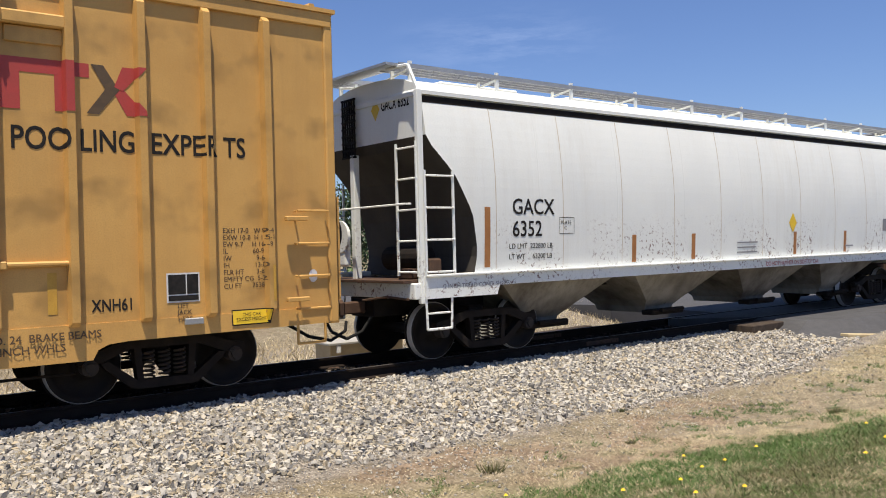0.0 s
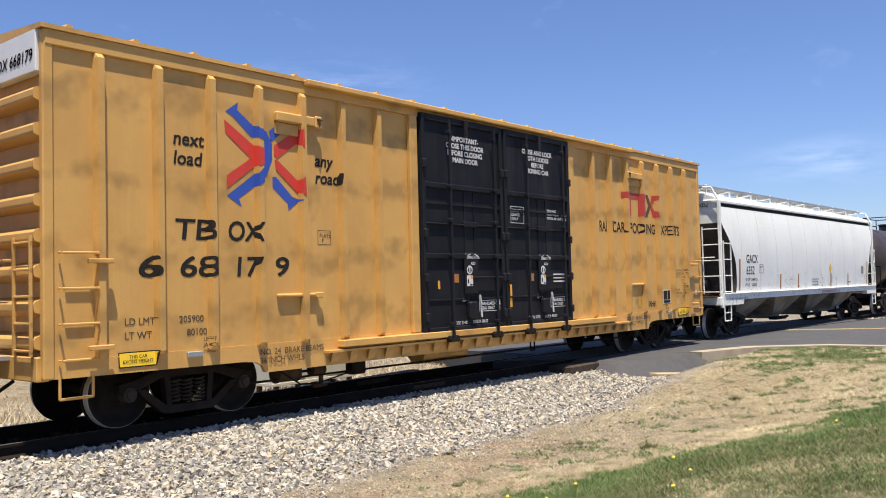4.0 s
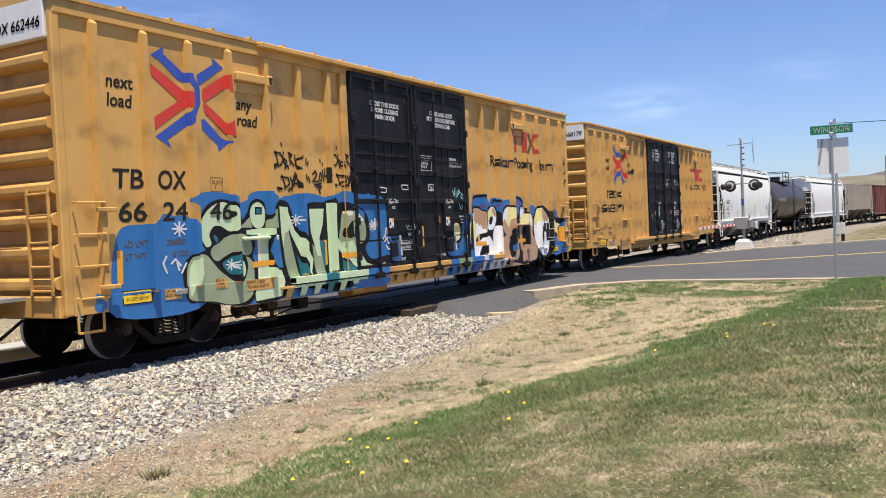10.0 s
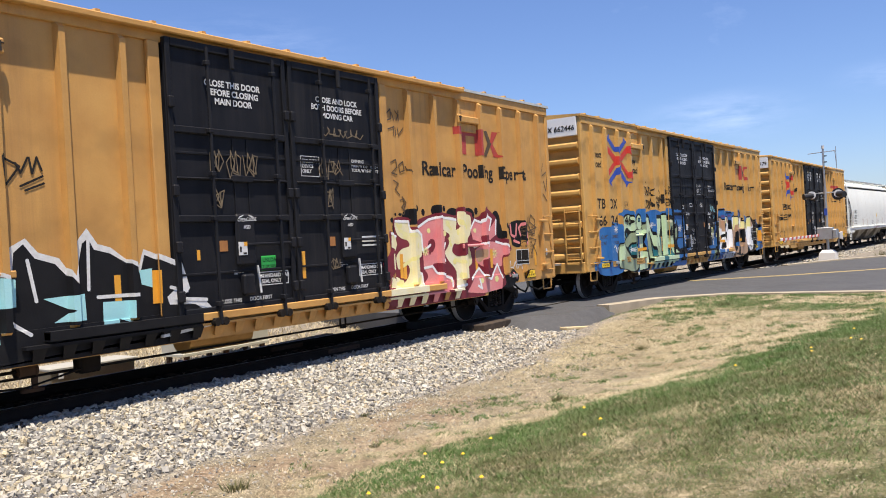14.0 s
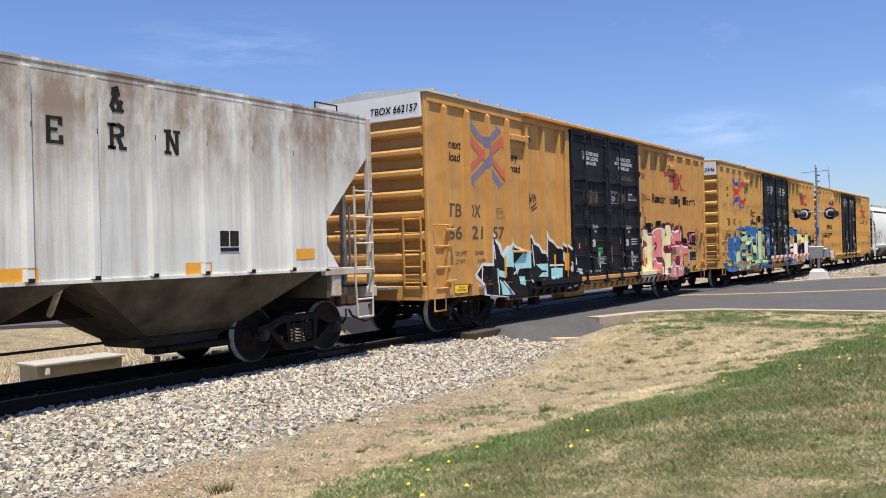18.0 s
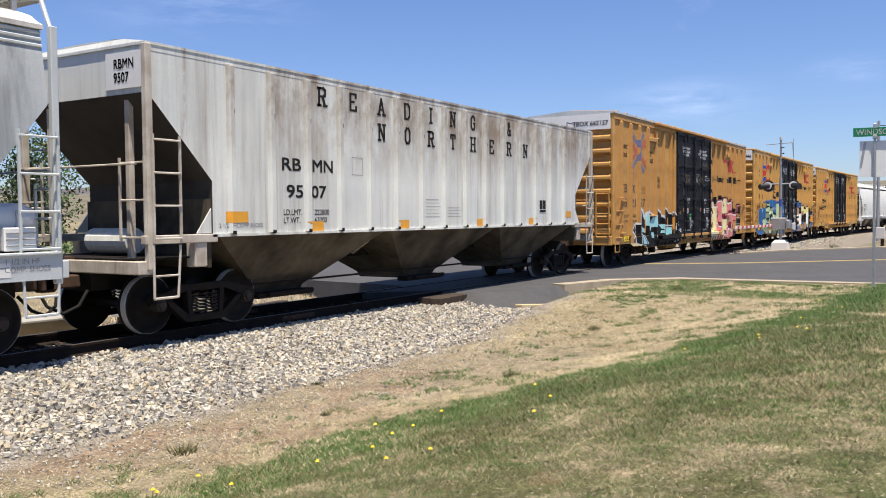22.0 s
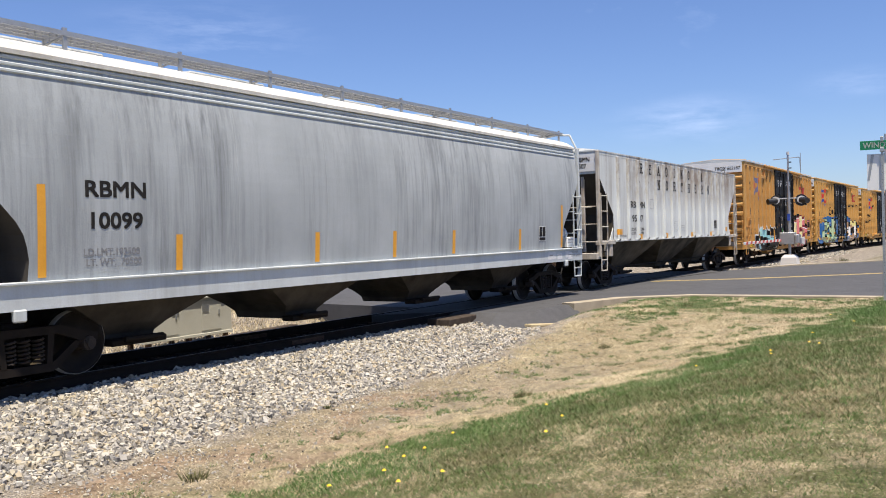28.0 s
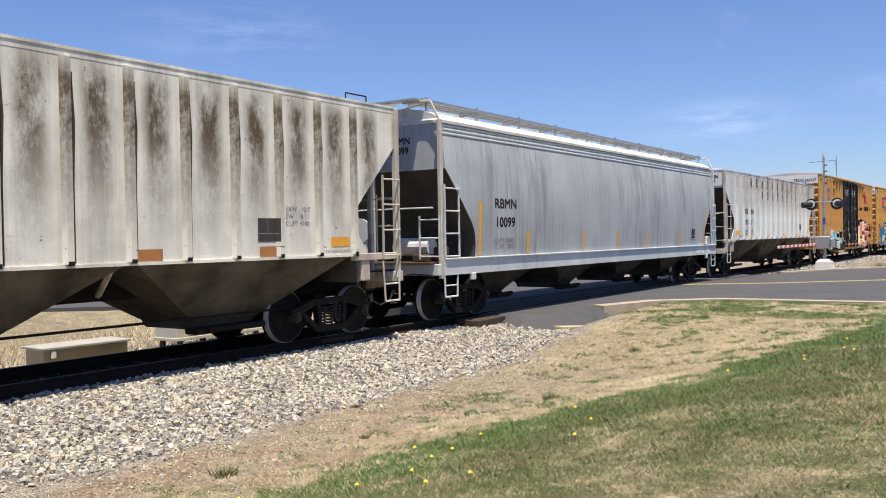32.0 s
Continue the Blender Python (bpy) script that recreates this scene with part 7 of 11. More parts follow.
# ---------- crossing signal ----------
def crossing_signal():
    e = new("crossing_signal")
    e.matrix_basis = pose(47.0, -3.02, 0.0)
    z0 = 0.0
    part("base", loft([(-0.2, -0.42, 0.42, 0.42), (0.28, -0.36, 0.36, 0.36), (0.42, -0.22, 0.22, 0.22)]), STACK_WHITE, e, "pale concrete base")
    bm = rods([(0, 0, 0.3), (0, 0, 3.6)], 0.075, 12)
    rod(bm, (0, 0, 3.6), (0, 0, 5.55), 0.05, 10)
    part("mast", bm, GALV, e)
    part("cross_arm", rods([(0, -0.72, 3.28), (0, 0.72, 3.28)], 0.035, 8), GALV, e)
    for s in (-1, 1):
        lamp = part("lamp_backplate", rods([(-0.02, s * 0.60, 3.18), (0.02, s * 0.60, 3.18)], 0.30, 20), LAMP_BLACK, e, "round black signal backplate")
        bm = bmesh.new()
        rod(bm, (-0.02, s * 0.60, 3.18), (-0.36, s * 0.95, 3.14), 0.15, 12)
        rod(bm, (0.02, s * 0.60, 3.18), (0.30, s * 0.85, 3.14), 0.15, 12)
        part("hood", bm, LAMP_BLACK, lamp)
        part("lamp_rim", rods([(-0.10, s * 0.62, 3.2), (-0.06, s * 0.62, 3.2)], 0.2, 16), CHALK, lamp, "pale lamp rim")
    bm = boxed(-0.22, 0.22, -0.30, 0.45, 0.95, 1.55, 0.03)
    box(bm, -0.3, 0.3, -0.5, -0.3, 1.0, 1.45, 0.04)
    part("gate_mechanism", bm, GALV, e, "grey gate machine housing")
    part("counterweight", plate([(0.1, 1.0), (1.0, 0.9), (1.0, 1.3), (0.1, 1.25)], -0.55, -0.47), STACK_WHITE, e)
    arm = part("gate_arm", boxed(-8.0, -0.2, 0.36, 0.40, 1.10, 1.22, 0.01), STRIPE_WHITE, e, "striped red and white gate arm, lowered")
    st = None
    for k in range(10):
        x = -7.7 + k * 0.8
        if st is None:
            st = part("stripe", plate([(0, 1.098), (0.35, 1.098), (0.45, 1.222), (0.1, 1.222)], 0.355, 0.405), STRIPE_RED, arm)
            st.location.x = x
        else:
            again(st, arm, pose(x, 0, 0))
    bm = rods([(0, -0.55, 5.35), (0, 0.72, 5.30)], 0.02, 6)
    rod(bm, (0, -0.6, 5.55), (0, -0.6, 4.6), 0.014, 6)
    rod(bm, (0, -0.55, 5.35), (0, -0.62, 4.3), 0.014, 6)
    part("wire_bracket", bm, GALV, e)
    for k in range(4):
        part("step_lug", boxed(-0.05, 0.05, -0.16, -0.04, 4.2 + k * 0.3, 4.25 + k * 0.3), LAMP_BLACK, e)
    part("number_tag", boxed(-0.09, -0.08, -0.07, 0.07, 2.15, 2.5), LOGO_BLUE, e, "small blue tag")
    bm = rods([(0, 0, 5.5), (0, 0, 5.66)], 0.07, 10)
    part("cap", bm, STACK_WHITE, e)
    return tagged(e, "grade crossing signal with lowered striped gate", "signal")


crossing_signal()


# ---------- beyond the track: relay cabinet, timber box, weeds, trees ----------
def relay_cabinet():
    e = new("relay_cabinet")
    gz = height(13.0, 3.9)
    e.matrix_basis = pose(13.5, 3.85, gz, 0, 0, 2)
    part("body", boxed(-1.3, 1.3, -0.35, 0.35, 0.30, 1.10, 0.015), CABINET, e)
    part("roof", boxed(-1.36, 1.36, -0.4, 0.4, 1.10, 1.15, 0.015), CABINET, e)
    part("plinth", boxed(-1.32, 1.32, -0.37, 0.37, 0.24, 0.31, 0.01), CABINET, e)
    for x in (-1.15, 0.0, 1.15):
        for y in (-0.28, 0.28):
            part("leg", boxed(x - 0.05, x + 0.05, y - 0.05, y + 0.05, -0.05, 0.26, 0.008), RUST, e)
    for x in (-0.95, 0.35):
        part("door", boxed(x - 0.02, x + 0.6, -0.362, -0.35, 0.36, 1.05, 0.006), CABINET, e)
        part("latch", boxed(x + 0.5, x + 0.54, -0.38, -0.36, 0.7, 0.82, 0.005), GALV, e)
    v = None
    for x in (-0.45, 0.45):
        for k in range(4):
            part("vent_slat", boxed(x - 0.1, x + 0.1, -0.375, -0.362, 0.80 + k * 0.045, 0.82 + k * 0.045), GALV, e)
    return tagged(e, "beige steel relay cabinet on short legs", "cabinet")


relay_cabinet()


def cable_box():
    e = new("cable_box")
    e.matrix_basis = pose(9.75, 3.25, height(9.7, 3.25) - 0.02, 0, 0, -3)
    part("body", boxed(-0.85, 0.85, -0.32, 0.32, 0.0, 0.42, 0.012), TIMBER, e, "tan plywood sides")
    part("lid", boxed(-0.9, 0.9, -0.37, 0.37, 0.42, 0.47, 0.01), LID_GREY, e, "grey metal lid")
    part("hasp", boxed(-0.72, -0.62, -0.36, -0.32, 0.26, 0.42, 0.015), CHALK, e, "white hasp")
    return tagged(e, "low tan cable box with a grey lid", "box")


cable_box()
bm = boxed(-1.5, 1.5, -0.12, 0.12, 0, 0.12, 0.01)
tagged(part("old_tie", bm, TIE, None), "old loose railway tie lying beyond the rails", "railway tie").matrix_basis = pose(14.6, 2.55, height(14.6, 2.6), 0, 0, 7)


def tree(x, y, tall, seed, leaf, evergreen=False):
    rng = random.Random(seed)
    e = new("tree")
    e.matrix_basis = pose(x, y, height(x, y) - 0.05)
    bm = bmesh.new()
    pts = [(0, 0, 0), (rng.uniform(-0.2, 0.2), rng.uniform(-0.2, 0.2), tall * 0.35), (rng.uniform(-0.3, 0.3), rng.uniform(-0.3, 0.3), tall * 0.7), (0, 0, tall * 0.95)]
    rad = tall * 0.022
    for i in range(3):
        a, b = Vector(pts[i]), Vector(pts[i + 1])
        m = Matrix.Translation((a + b) / 2) @ (b - a).to_track_quat("Z", "Y").to_matrix().to_4x4()
        bmesh.ops.create_cone(bm, cap_ends=True, segments=9, radius1=rad * (1 - 0.3 * i), radius2=rad * (0.7 - 0.3 * i) + 0.01, depth=(b - a).length, matrix=m)
    part("trunk", bm, BARK, e)
    tips = []
    bm = bmesh.new()
    for k in range(18):
        f = 0.22 + 0.7 * k / 18
        a = k * 2.4 + rng.uniform(-0.4, 0.4)
        reach = tall * (0.34 * (1 - f) + 0.05 if evergreen else 0.30 * math.sin(math.pi * min(1, f * 0.95)) + 0.04) * rng.uniform(0.7, 1.15)
        z = tall * f
        tip = (reach * math.cos(a), reach * math.sin(a), z + reach * (0.05 if evergreen else 0.55))
        rod(bm, (0, 0, z), tip, 0.025 * tall / 8, 5)
        tips.append(tip)
    part("limbs", bm, BARK, e)
    verts, faces = [], []
    for tx, ty, tz in tips:
        for _ in range(170):
            f = rng.uniform(0.35, 1.1)
            s = tall * 0.085
            c = Vector((tx * f + rng.gauss(0, s), ty * f + rng.gauss(0, s), tz + rng.gauss(0, s * 0.8) - (1 - f) * 0.3))
            u = Vector((rng.gauss(0, 1), rng.gauss(0, 1), rng.gauss(0, 1))).normalized()
            v = u.cross(Vector((rng.gauss(0, 1), rng.gauss(0, 1), rng.gauss(0, 1)))).normalized()
            w = rng.uniform(0.06, 0.15)
            k = len(verts)
            verts += [tuple(c - u * w), tuple(c + v * w * 0.55), tuple(c + u * w), tuple(c - v * w * 0.55)]
            faces.append((k, k + 1, k + 2, k + 3))
    me = bpy.data.meshes.new("crown")
    me.from_pydata(verts, [], faces)
    me.materials.append(leaf)
    o = new("crown", me)
    o.parent = e
    return tagged(e, "dark evergreen tree beyond the track" if evergreen else "tree in fresh spring leaf beyond the track", "tree", "trees behind the track")


for k, (x, y, h, ev) in enumerate(((22, 33, 6.5, False), (27, 30, 5.5, True), (32, 36, 7.0, False), (37, 33, 6.0, True), (43, 39, 7.0, False), (17, 36, 6.0, True), (12, 34, 6.5, False), (50, 44, 7.5, False), (30, 42, 7.0, True), (6, 38, 6.5, False), (58, 47, 7.0, True), (24, 40, 7.0, False))):
    tree(x, y, h, 60 + k, NEEDLE if ev else LEAF, ev)


def shrubs():
    rng = random.Random(4)
    verts, faces = [], []
    for _ in range(9000):
        x = rng.uniform(-10, 65)
        y = 27 + 0.12 * x + rng.gauss(0, 1.2)
        z = height(x, y) + abs(rng.gauss(0, 0.8)) * (0.7 + 0.6 * clumpy(x, 0, 0.3, 2.0))
        u = Vector((rng.gauss(0, 1), rng.gauss(0, 1), rng.gauss(0, 1))).normalized()
        v = u.orthogonal().normalized()
        w = rng.uniform(0.08, 0.2)
        c, k = Vector((x, y, z)), len(verts)
        verts += [tuple(c - u * w), tuple(c + v * w * 0.6), tuple(c + u * w), tuple(c - v * w * 0.6)]
        faces.append((k, k + 1, k + 2, k + 3))
    bulk("roadside_shrubs", verts, faces, LEAF, "stuff", "loose green shrubs along the far road", "shrubs")


shrubs()


def weeds():
    rng = random.Random(14)
    verts, faces = [], []
    for _ in range(9000):
        x, y = rng.uniform(2, 20), 4.0 + abs(rng.gauss(0, 1.5))
        z, h, b = height(x, y), rng.uniform(0.05, 0.22), rng.uniform(0, 6.28)
        k = len(verts)
        verts += [(x - 0.008 * math.cos(b), y - 0.008 * math.sin(b), z), (x + 0.008 * math.cos(b), y + 0.008 * math.sin(b), z), (x + rng.uniform(-1, 1) * h, y + rng.uniform(-1, 1) * h, z + h)]
        faces.append((k, k + 1, k + 2))
    bulk("dead_weeds", verts, faces, BLADE_DRY, "stuff", "dead brown weeds beyond the track", "weeds")


weeds()


# ---------- distance: fence, hydrant, chimneys, hills, wire ----------
def fence():
    e = new("slatted_fence")
    e.matrix_basis = pose(0, 0, 0)
    a, b = Vector((76.0, -9.6)), Vector((96.0, -30.0))
    n = 9
    for k in range(n):
        p = a.lerp(b, k / (n - 1))
        part("post", rods([(p.x, p.y, 0.5), (p.x, p.y, 2.9)], 0.06, 8), GALV, e)
    for k in range(n - 1):
        p, q = a.lerp(b, k / (n - 1)), a.lerp(b, (k + 1) / (n - 1))
        for z in (1.3, 2.8):
            part("rail", rods([(p.x, p.y, z), (q.x, q.y, z)], 0.03, 6), GALV, e)
        if k < 4:
            first = None
            d = (q - p)
            m = int(d.length / 0.14)
            for j in range(m):
                c = p.lerp(q, (j + 0.5) / m)
                if first is None:
                    first = part("slat", boxed(-0.055, 0.055, -0.008, 0.008, 1.15, 2.75), SLAT, e)
                    first.matrix_basis = pose(c.x, c.y, 0, 0, 0, math.degrees(math.atan2(d.y, d.x)))
                else:
                    again(first, e, pose(c.x, c.y, 0, 0, 0, math.degrees(math.atan2(d.y, d.x))))
    return tagged(e, "chain-link fence with brown privacy slats", "fence")


fence()


def hydrant():
    e = new("fire_hydrant")
    e.matrix_basis = pose(70.0, -13.1, height(70.0, -13.1))
    bm = bmesh.new()
    rod(bm, (0, 0, 0), (0, 0, 0.62), 0.13, 12)
    rod(bm, (0, 0, 0.05), (0, 0, 0.1), 0.2, 12)
    rod(bm, (0, 0, 0.62), (0, 0, 0.78), 0.16, 12)
    part("barrel", bm, HYDRANT_RED, e)
    part("outlet", rods([(0, -0.26, 0.48), (0, 0.26, 0.48)], 0.07, 10), HYDRANT_RED, e)
    part("bonnet_nut", rods([(0, 0, 0.78), (0, 0, 0.9)], 0.04, 6), HYDRANT_RED, e)
    return tagged(e, "red fire hydrant on the grass bank", "hydrant")


hydrant()
e = new("bollard")
e.matrix_basis = pose(72.0, -11.8, height(72.0, -11.8))
part("post", rods([(0, 0, 0), (0, 0, 2.0)], 0.13, 12), TIMBER, e)
part("cap", rods([(0, 0, 2.0), (0, 0, 2.06)], 0.15, 12), TIMBER, e)
tagged(e, "weathered timber post by the fence", "post")
e = new("utility_pedestal")
e.matrix_basis = pose(51.0, -7.25, 0.05)
part("box", boxed(-0.15, 0.15, -0.22, 0.22, 0.35, 0.95, 0.02), STACK_WHITE, e, "white meter box")
part("post", rods([(0, -0.1, -0.1), (0, -0.1, 0.4)], 0.09, 8), RUST, e)
tagged(e, "white utility box on a rusty post", "utility box")
for name, x, y, r, h, mat, lab in (("chimney", 270.0, -0.2, 0.95, 15.6, STACK_TAN, "tall buff factory chimney far off"), ("chimney", 262.0, -8.3, 0.85, 16.3, STACK_WHITE, "tall pale factory chimney far off")):
    bm = bmesh.new()
    bmesh.ops.create_cone(bm, cap_ends=True, segments=16, radius1=r * 1.15, radius2=r * 0.9, depth=h + 4, matrix=Matrix.Translation((0, 0, h / 2 - 2)))
    o = part(name, bm, mat, None)
    o.matrix_basis = pose(x, y, 0)
    tagged(o, lab, "chimney", "factory chimneys")


def hills(name, dist, base, mat, seed, wave, label):
    """A long ridge round the far side of the place, with a rolling crest."""
    verts, faces = [], []
    k = 0
    for i in range(121):
        a = radians(75 - i * 1.35)
        u = i / 120
        crest = base * (0.55 + wave * noise.noise(Vector((u * 9, seed, 0))) + 0.25 * noise.noise(Vector((u * 31, seed, 4)))) * (0.55 + 0.6 * ease(0.35, 0.72, u))
        for r, z in ((dist * 0.7, -5.0), (dist * 0.85, crest * 0.55), (dist, crest), (dist * 1.2, -5.0)):
            verts.append((r * math.cos(a), -11.8 + r * math.sin(a), z))
    for i in range(120):
        for j in range(3):
            p = i * 4 + j
            faces.append((p, p + 4, p + 5, p + 1))
    o = bulk(name, verts, faces, mat, "structure", label, "hills")
    return o


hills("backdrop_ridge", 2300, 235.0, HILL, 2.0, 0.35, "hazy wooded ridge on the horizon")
hills("backdrop_fields", 900, 84.0, FIELD, 6.0, 0.5, "low green hills beyond the factory")


def far_trees():
    rng = random.Random(22)
    verts, faces = [], []
    for _ in range(260):
        a = radians(rng.uniform(-42, 4))
        r = rng.uniform(230, 520)
        x, y, s = r * math.cos(a), -11.8 + r * math.sin(a), rng.uniform(1.6, 4.0)
        for _ in range(26):
            c = Vector((x + rng.gauss(0, s), y + rng.gauss(0, s), abs(rng.gauss(0, s * 0.7)) - 0.4))
            u = Vector((rng.gauss(0, 1), rng.gauss(0, 1), rng.gauss(0, 1))).normalized()
            v = u.orthogonal().normalized()
            w, k = rng.uniform(0.5, 1.2), len(verts)
            verts += [tuple(c - u * w), tuple(c + v * w), tuple(c + u * w), tuple(c - v * w)]
            faces.append((k, k + 1, k + 2, k + 3))
    bulk("far_woods", verts, faces, LEAF, "stuff", "distant scattered trees and scrub", "trees")


far_trees()
e = new("utility_pole")
e.matrix_basis = pose(61.0, -6.2, 0)
bm = bmesh.new()
bmesh.ops.create_cone(bm, cap_ends=True, segments=10, radius1=0.11, radius2=0.08, depth=8.2, matrix=Matrix.Translation((0, 0, 3.4)))
part("pole", bm, GALV, e)
tagged(e, "slim grey utility pole", "pole")
pts = [(61.0 + 14.0 * u, -6.2 - 40.0 * u, 7.2 + 3.4 * u - 1.2 * math.sin(math.pi * u)) for u in [k / 14 for k in range(15)]]
tagged(part("overhead_wire", rods(pts, 0.022, 5), RUBBER, None), "single dark overhead wire", "cable")


# ---------- the train: cars in order ----------
IMPORTANT = "-IMPORTANT-\nCLOSE THIS DOOR\nBEFORE CLOSING\nMAIN DOOR"
LOCK4 = "CLOSE AND LOCK\nBOTH DOORS\nBEFORE\nMOVING CAR"
LOCK3 = "CLOSE AND LOCK\nBOTH DOORS BEFORE\nMOVING CAR"
MAIN3 = "CLOSE THIS DOOR\nBEFORE CLOSING\nMAIN DOOR"

car_a = box_car(-2.96, TAN, dict(mark="TBOX 668179", door1=IMPORTANT, door2=LOCK4, limit="205900", tare=" 80100", tape=OCHRE, ring_sign=True,
                                 words=(("RAI", 3.77, 4.10), ("LCAR", 4.20, 5.0), ("POO", 5.24, 5.84), ("LING", 5.97, 6.58), ("EXPER", 6.79, 7.62), ("TS", 7.70, 8.0)), words_z=3.0, words_size=0.36, words_bold=0.012, initial_top=4.0, initial_x=4.84, door_z=4.60, limit_z=1.22, plate_x=-4.98, data_x=6.92,
                                 marks=(("TB", -7.52, -6.93, 2.53), ("OX", -6.66, -6.09, 2.53), ("6", -8.07, -7.77, 2.02), ("68", -7.45, -6.88, 2.02), ("17", -6.52, -6.12, 2.02), ("9", -5.82, -5.56, 2.02)),
                                 slogan=(-7.55, -5.02), emblem_at=(-6.03, 3.72, 1.03)), POSTS_A)
tagged(car_a, "tan steel box car with black double plug doors", "box car", "freight cars of the train")
lettering(car_a, SIDE_A, CUTS_A, "XNH61", 6.04, 1.15, 0.20, INK, 0.012, span=0.46)

car_b = box_car(-23.52, TAN, dict(stop_paint={(1, False): G_TAN, (-1, False): G_MINT}, mark="TBOX 662446", door1=MAIN3, door2=LOCK3, limit="204800", tare=" 81200",
                                  words=(("Rai", 3.84, 4.36), ("lcar", 4.47, 5.08), ("Pooli", 5.33, 6.13), ("ng", 6.22, 6.60), ("Expe", 6.86, 7.49), ("rts", 7.58, 8.16)), words_z=3.29, words_size=0.40, words_bold=0.022, initial_x=5.04, initial_top=4.30, limit_z=1.50, plate_x=-6.48, data_x=7.40, slogan=(-8.47, -5.80), emblem_at=(-6.82, 3.86, 1.22),
                                  marks=(("TB", -8.42, -7.86, 2.53), ("OX", -7.58, -7.01, 2.53), ("66", -8.35, -7.84, 2.05), ("24", -7.53, -7.01, 2.05), ("46", -6.54, -6.02, 2.05))))
lettering(car_b, *box_side_of(POSTS), "46", -6.54, 2.05, 0.40, INK, 0.014, 0.08, off=0.0165, span=0.52)
tagged(car_b, "tan steel box car covered in blue and green graffiti", "box car", "freight cars of the train")

car_c = box_car(-44.14, TAN_ORANGE, dict(stop_paint={(1, False): G_PINK}, mark="TBOX 662157", door1=MAIN3, door2=LOCK3, limit="204600", tare=" 81400", roof=GREY_SILL, emblem=(FADED_RED, FADED_BLUE), ink=INK_BROWN,
                                         words=(("Rai", 3.74, 4.27), ("lcar", 4.37, 4.98), ("Pooli", 5.25, 6.05), ("ng", 6.14, 6.52), ("Expe", 6.80, 7.43), ("rts", 7.51, 8.09)), words_z=3.19, words_size=0.40, words_bold=0.022, initial_top=4.25, limit_z=1.50, plate_x=-6.48, data_x=7.40, slogan=(-8.47, -5.80), emblem_at=(-6.94, 3.86, 1.22),
                                         marks=(("TB", -8.56, -8.0, 2.51), ("OX", -7.74, -7.2, 2.51), ("66", -8.55, -8.0, 2.03), ("21", -7.62, -7.1, 2.03), ("57", -6.68, -6.14, 2.03))))
tagged(car_c, "orange-tan box car with pink and blue graffiti", "box car", "freight cars of the train")

flat_door = lambda x, z: -1.590
painted(car_c, flat_door, (), [rect(-0.93, -0.61, 1.53, 1.76)], GREEN_CARD, "sticker", 0.004, "bright green unloading sticker")
lettering(car_c, flat_door, (), "UNLOAD", -0.90, 1.665, 0.085, INK, 0.008)
lettering(car_c, flat_door, (), "THIS SIDE", -0.91, 1.56, 0.075, INK, 0.008)
rng_tag = random.Random(31)
for x, z, w, h in ((-1.86, 3.05, 0.22, 0.32), (-1.52, 2.95, 0.26, 0.42), (-1.16, 2.98, 0.26, 0.38), (-1.82, 2.50, 0.18, 0.3), (0.66, 3.74, 1.1, 0.16), (0.56, 2.96, 0.2, 0.4), (0.80, 3.08, 0.32, 0.26), (0.70, 2.50, 0.16, 0.36), (0.72, 1.45, 0.2, 0.2)):
    n_pts, ph = 9 + int(w * 14), rng_tag.uniform(0, 6)
    pts = [(x + w * i / n_pts + 0.07 * math.cos(ph + i * 1.9), z + h * (0.5 + 0.5 * math.sin(ph + i * 1.9 + 0.5 * math.sin(i)))) for i in range(n_pts)]
    part("chalk_scrawl", follow(brush(bmesh.new(), pts, 0.009), flat_door, 0.022), TAN_CHALK, car_c)

G_CUT = [(1.32, 7.35), (1.7, 7.28), (2.3, 7.38), (2.9, 7.72), (3.42, 8.22), (4.09, 8.22)]
car_g, g_side = round_hopper("covered_hopper", 16.2, 8.22, G_CUT, 4.10, WHITE, WHITE, BAY_WHITE, (-5.1, -1.7, 1.7, 5.1), (-6.72, 6.72),
                             (("GACX", -6.55, 2.29, 0.36, INK, 0.010, 0.95), ("6352", -6.55, 1.93, 0.36, INK, 0.010, 0.95), ("LD LMT  222800 LB", -6.62, 1.73, 0.12, INK, 0.006, 1.0),
                              ("LT WT     63200 LB", -6.62, 1.56, 0.12, INK, 0.006, 1.0), ("PLATE\n   C", -5.42, 2.12, 0.09, INK, 0.004, 1.0), ("DO NOT HAMMER ON SIDES OF CAR", 0.8, 1.20, 0.13, LOGO_RED, 0.004, 1.0),
                              ("2 INCH TREAD COND. SHOES", -8.0, 1.16, 0.10, GREY_INK, 0.004, 1.0)), sill_foot=1.17)
tagged(car_g, "white rounded covered hopper car with rust flecks", "hopper car", "freight cars of the train")
painted(car_g, g_side, (), [rect(-5.46, -5.10, 1.96, 1.97), rect(-5.46, -5.10, 2.23, 2.24), rect(-5.46, -5.45, 1.97, 2.23), rect(-5.11, -5.10, 1.97, 2.23)], INK, "label_border", cz=ROUND_ZS)
for k in range(10):
    painted(car_g, g_side, (), [rect(-6.9 + 1.53 * k, -6.885 + 1.53 * k, 1.42, 4.0)], SEAM, "weld_seam", 0.003, cz=ROUND_ZS)
for x, z0, z1 in ((-7.08, 1.45, 2.40), (-3.50, 1.42, 1.92), (-1.70, 1.42, 1.92), (2.05, 1.42, 1.92), (4.3, 1.42, 1.92), (7.1, 1.45, 2.4)):
    painted(car_g, g_side, (), [rect(x - 0.06, x + 0.06, z0, z1)], REFLECT_RUST, "reflector", 0.005, "rust-orange reflector tape", cz=ROUND_ZS)
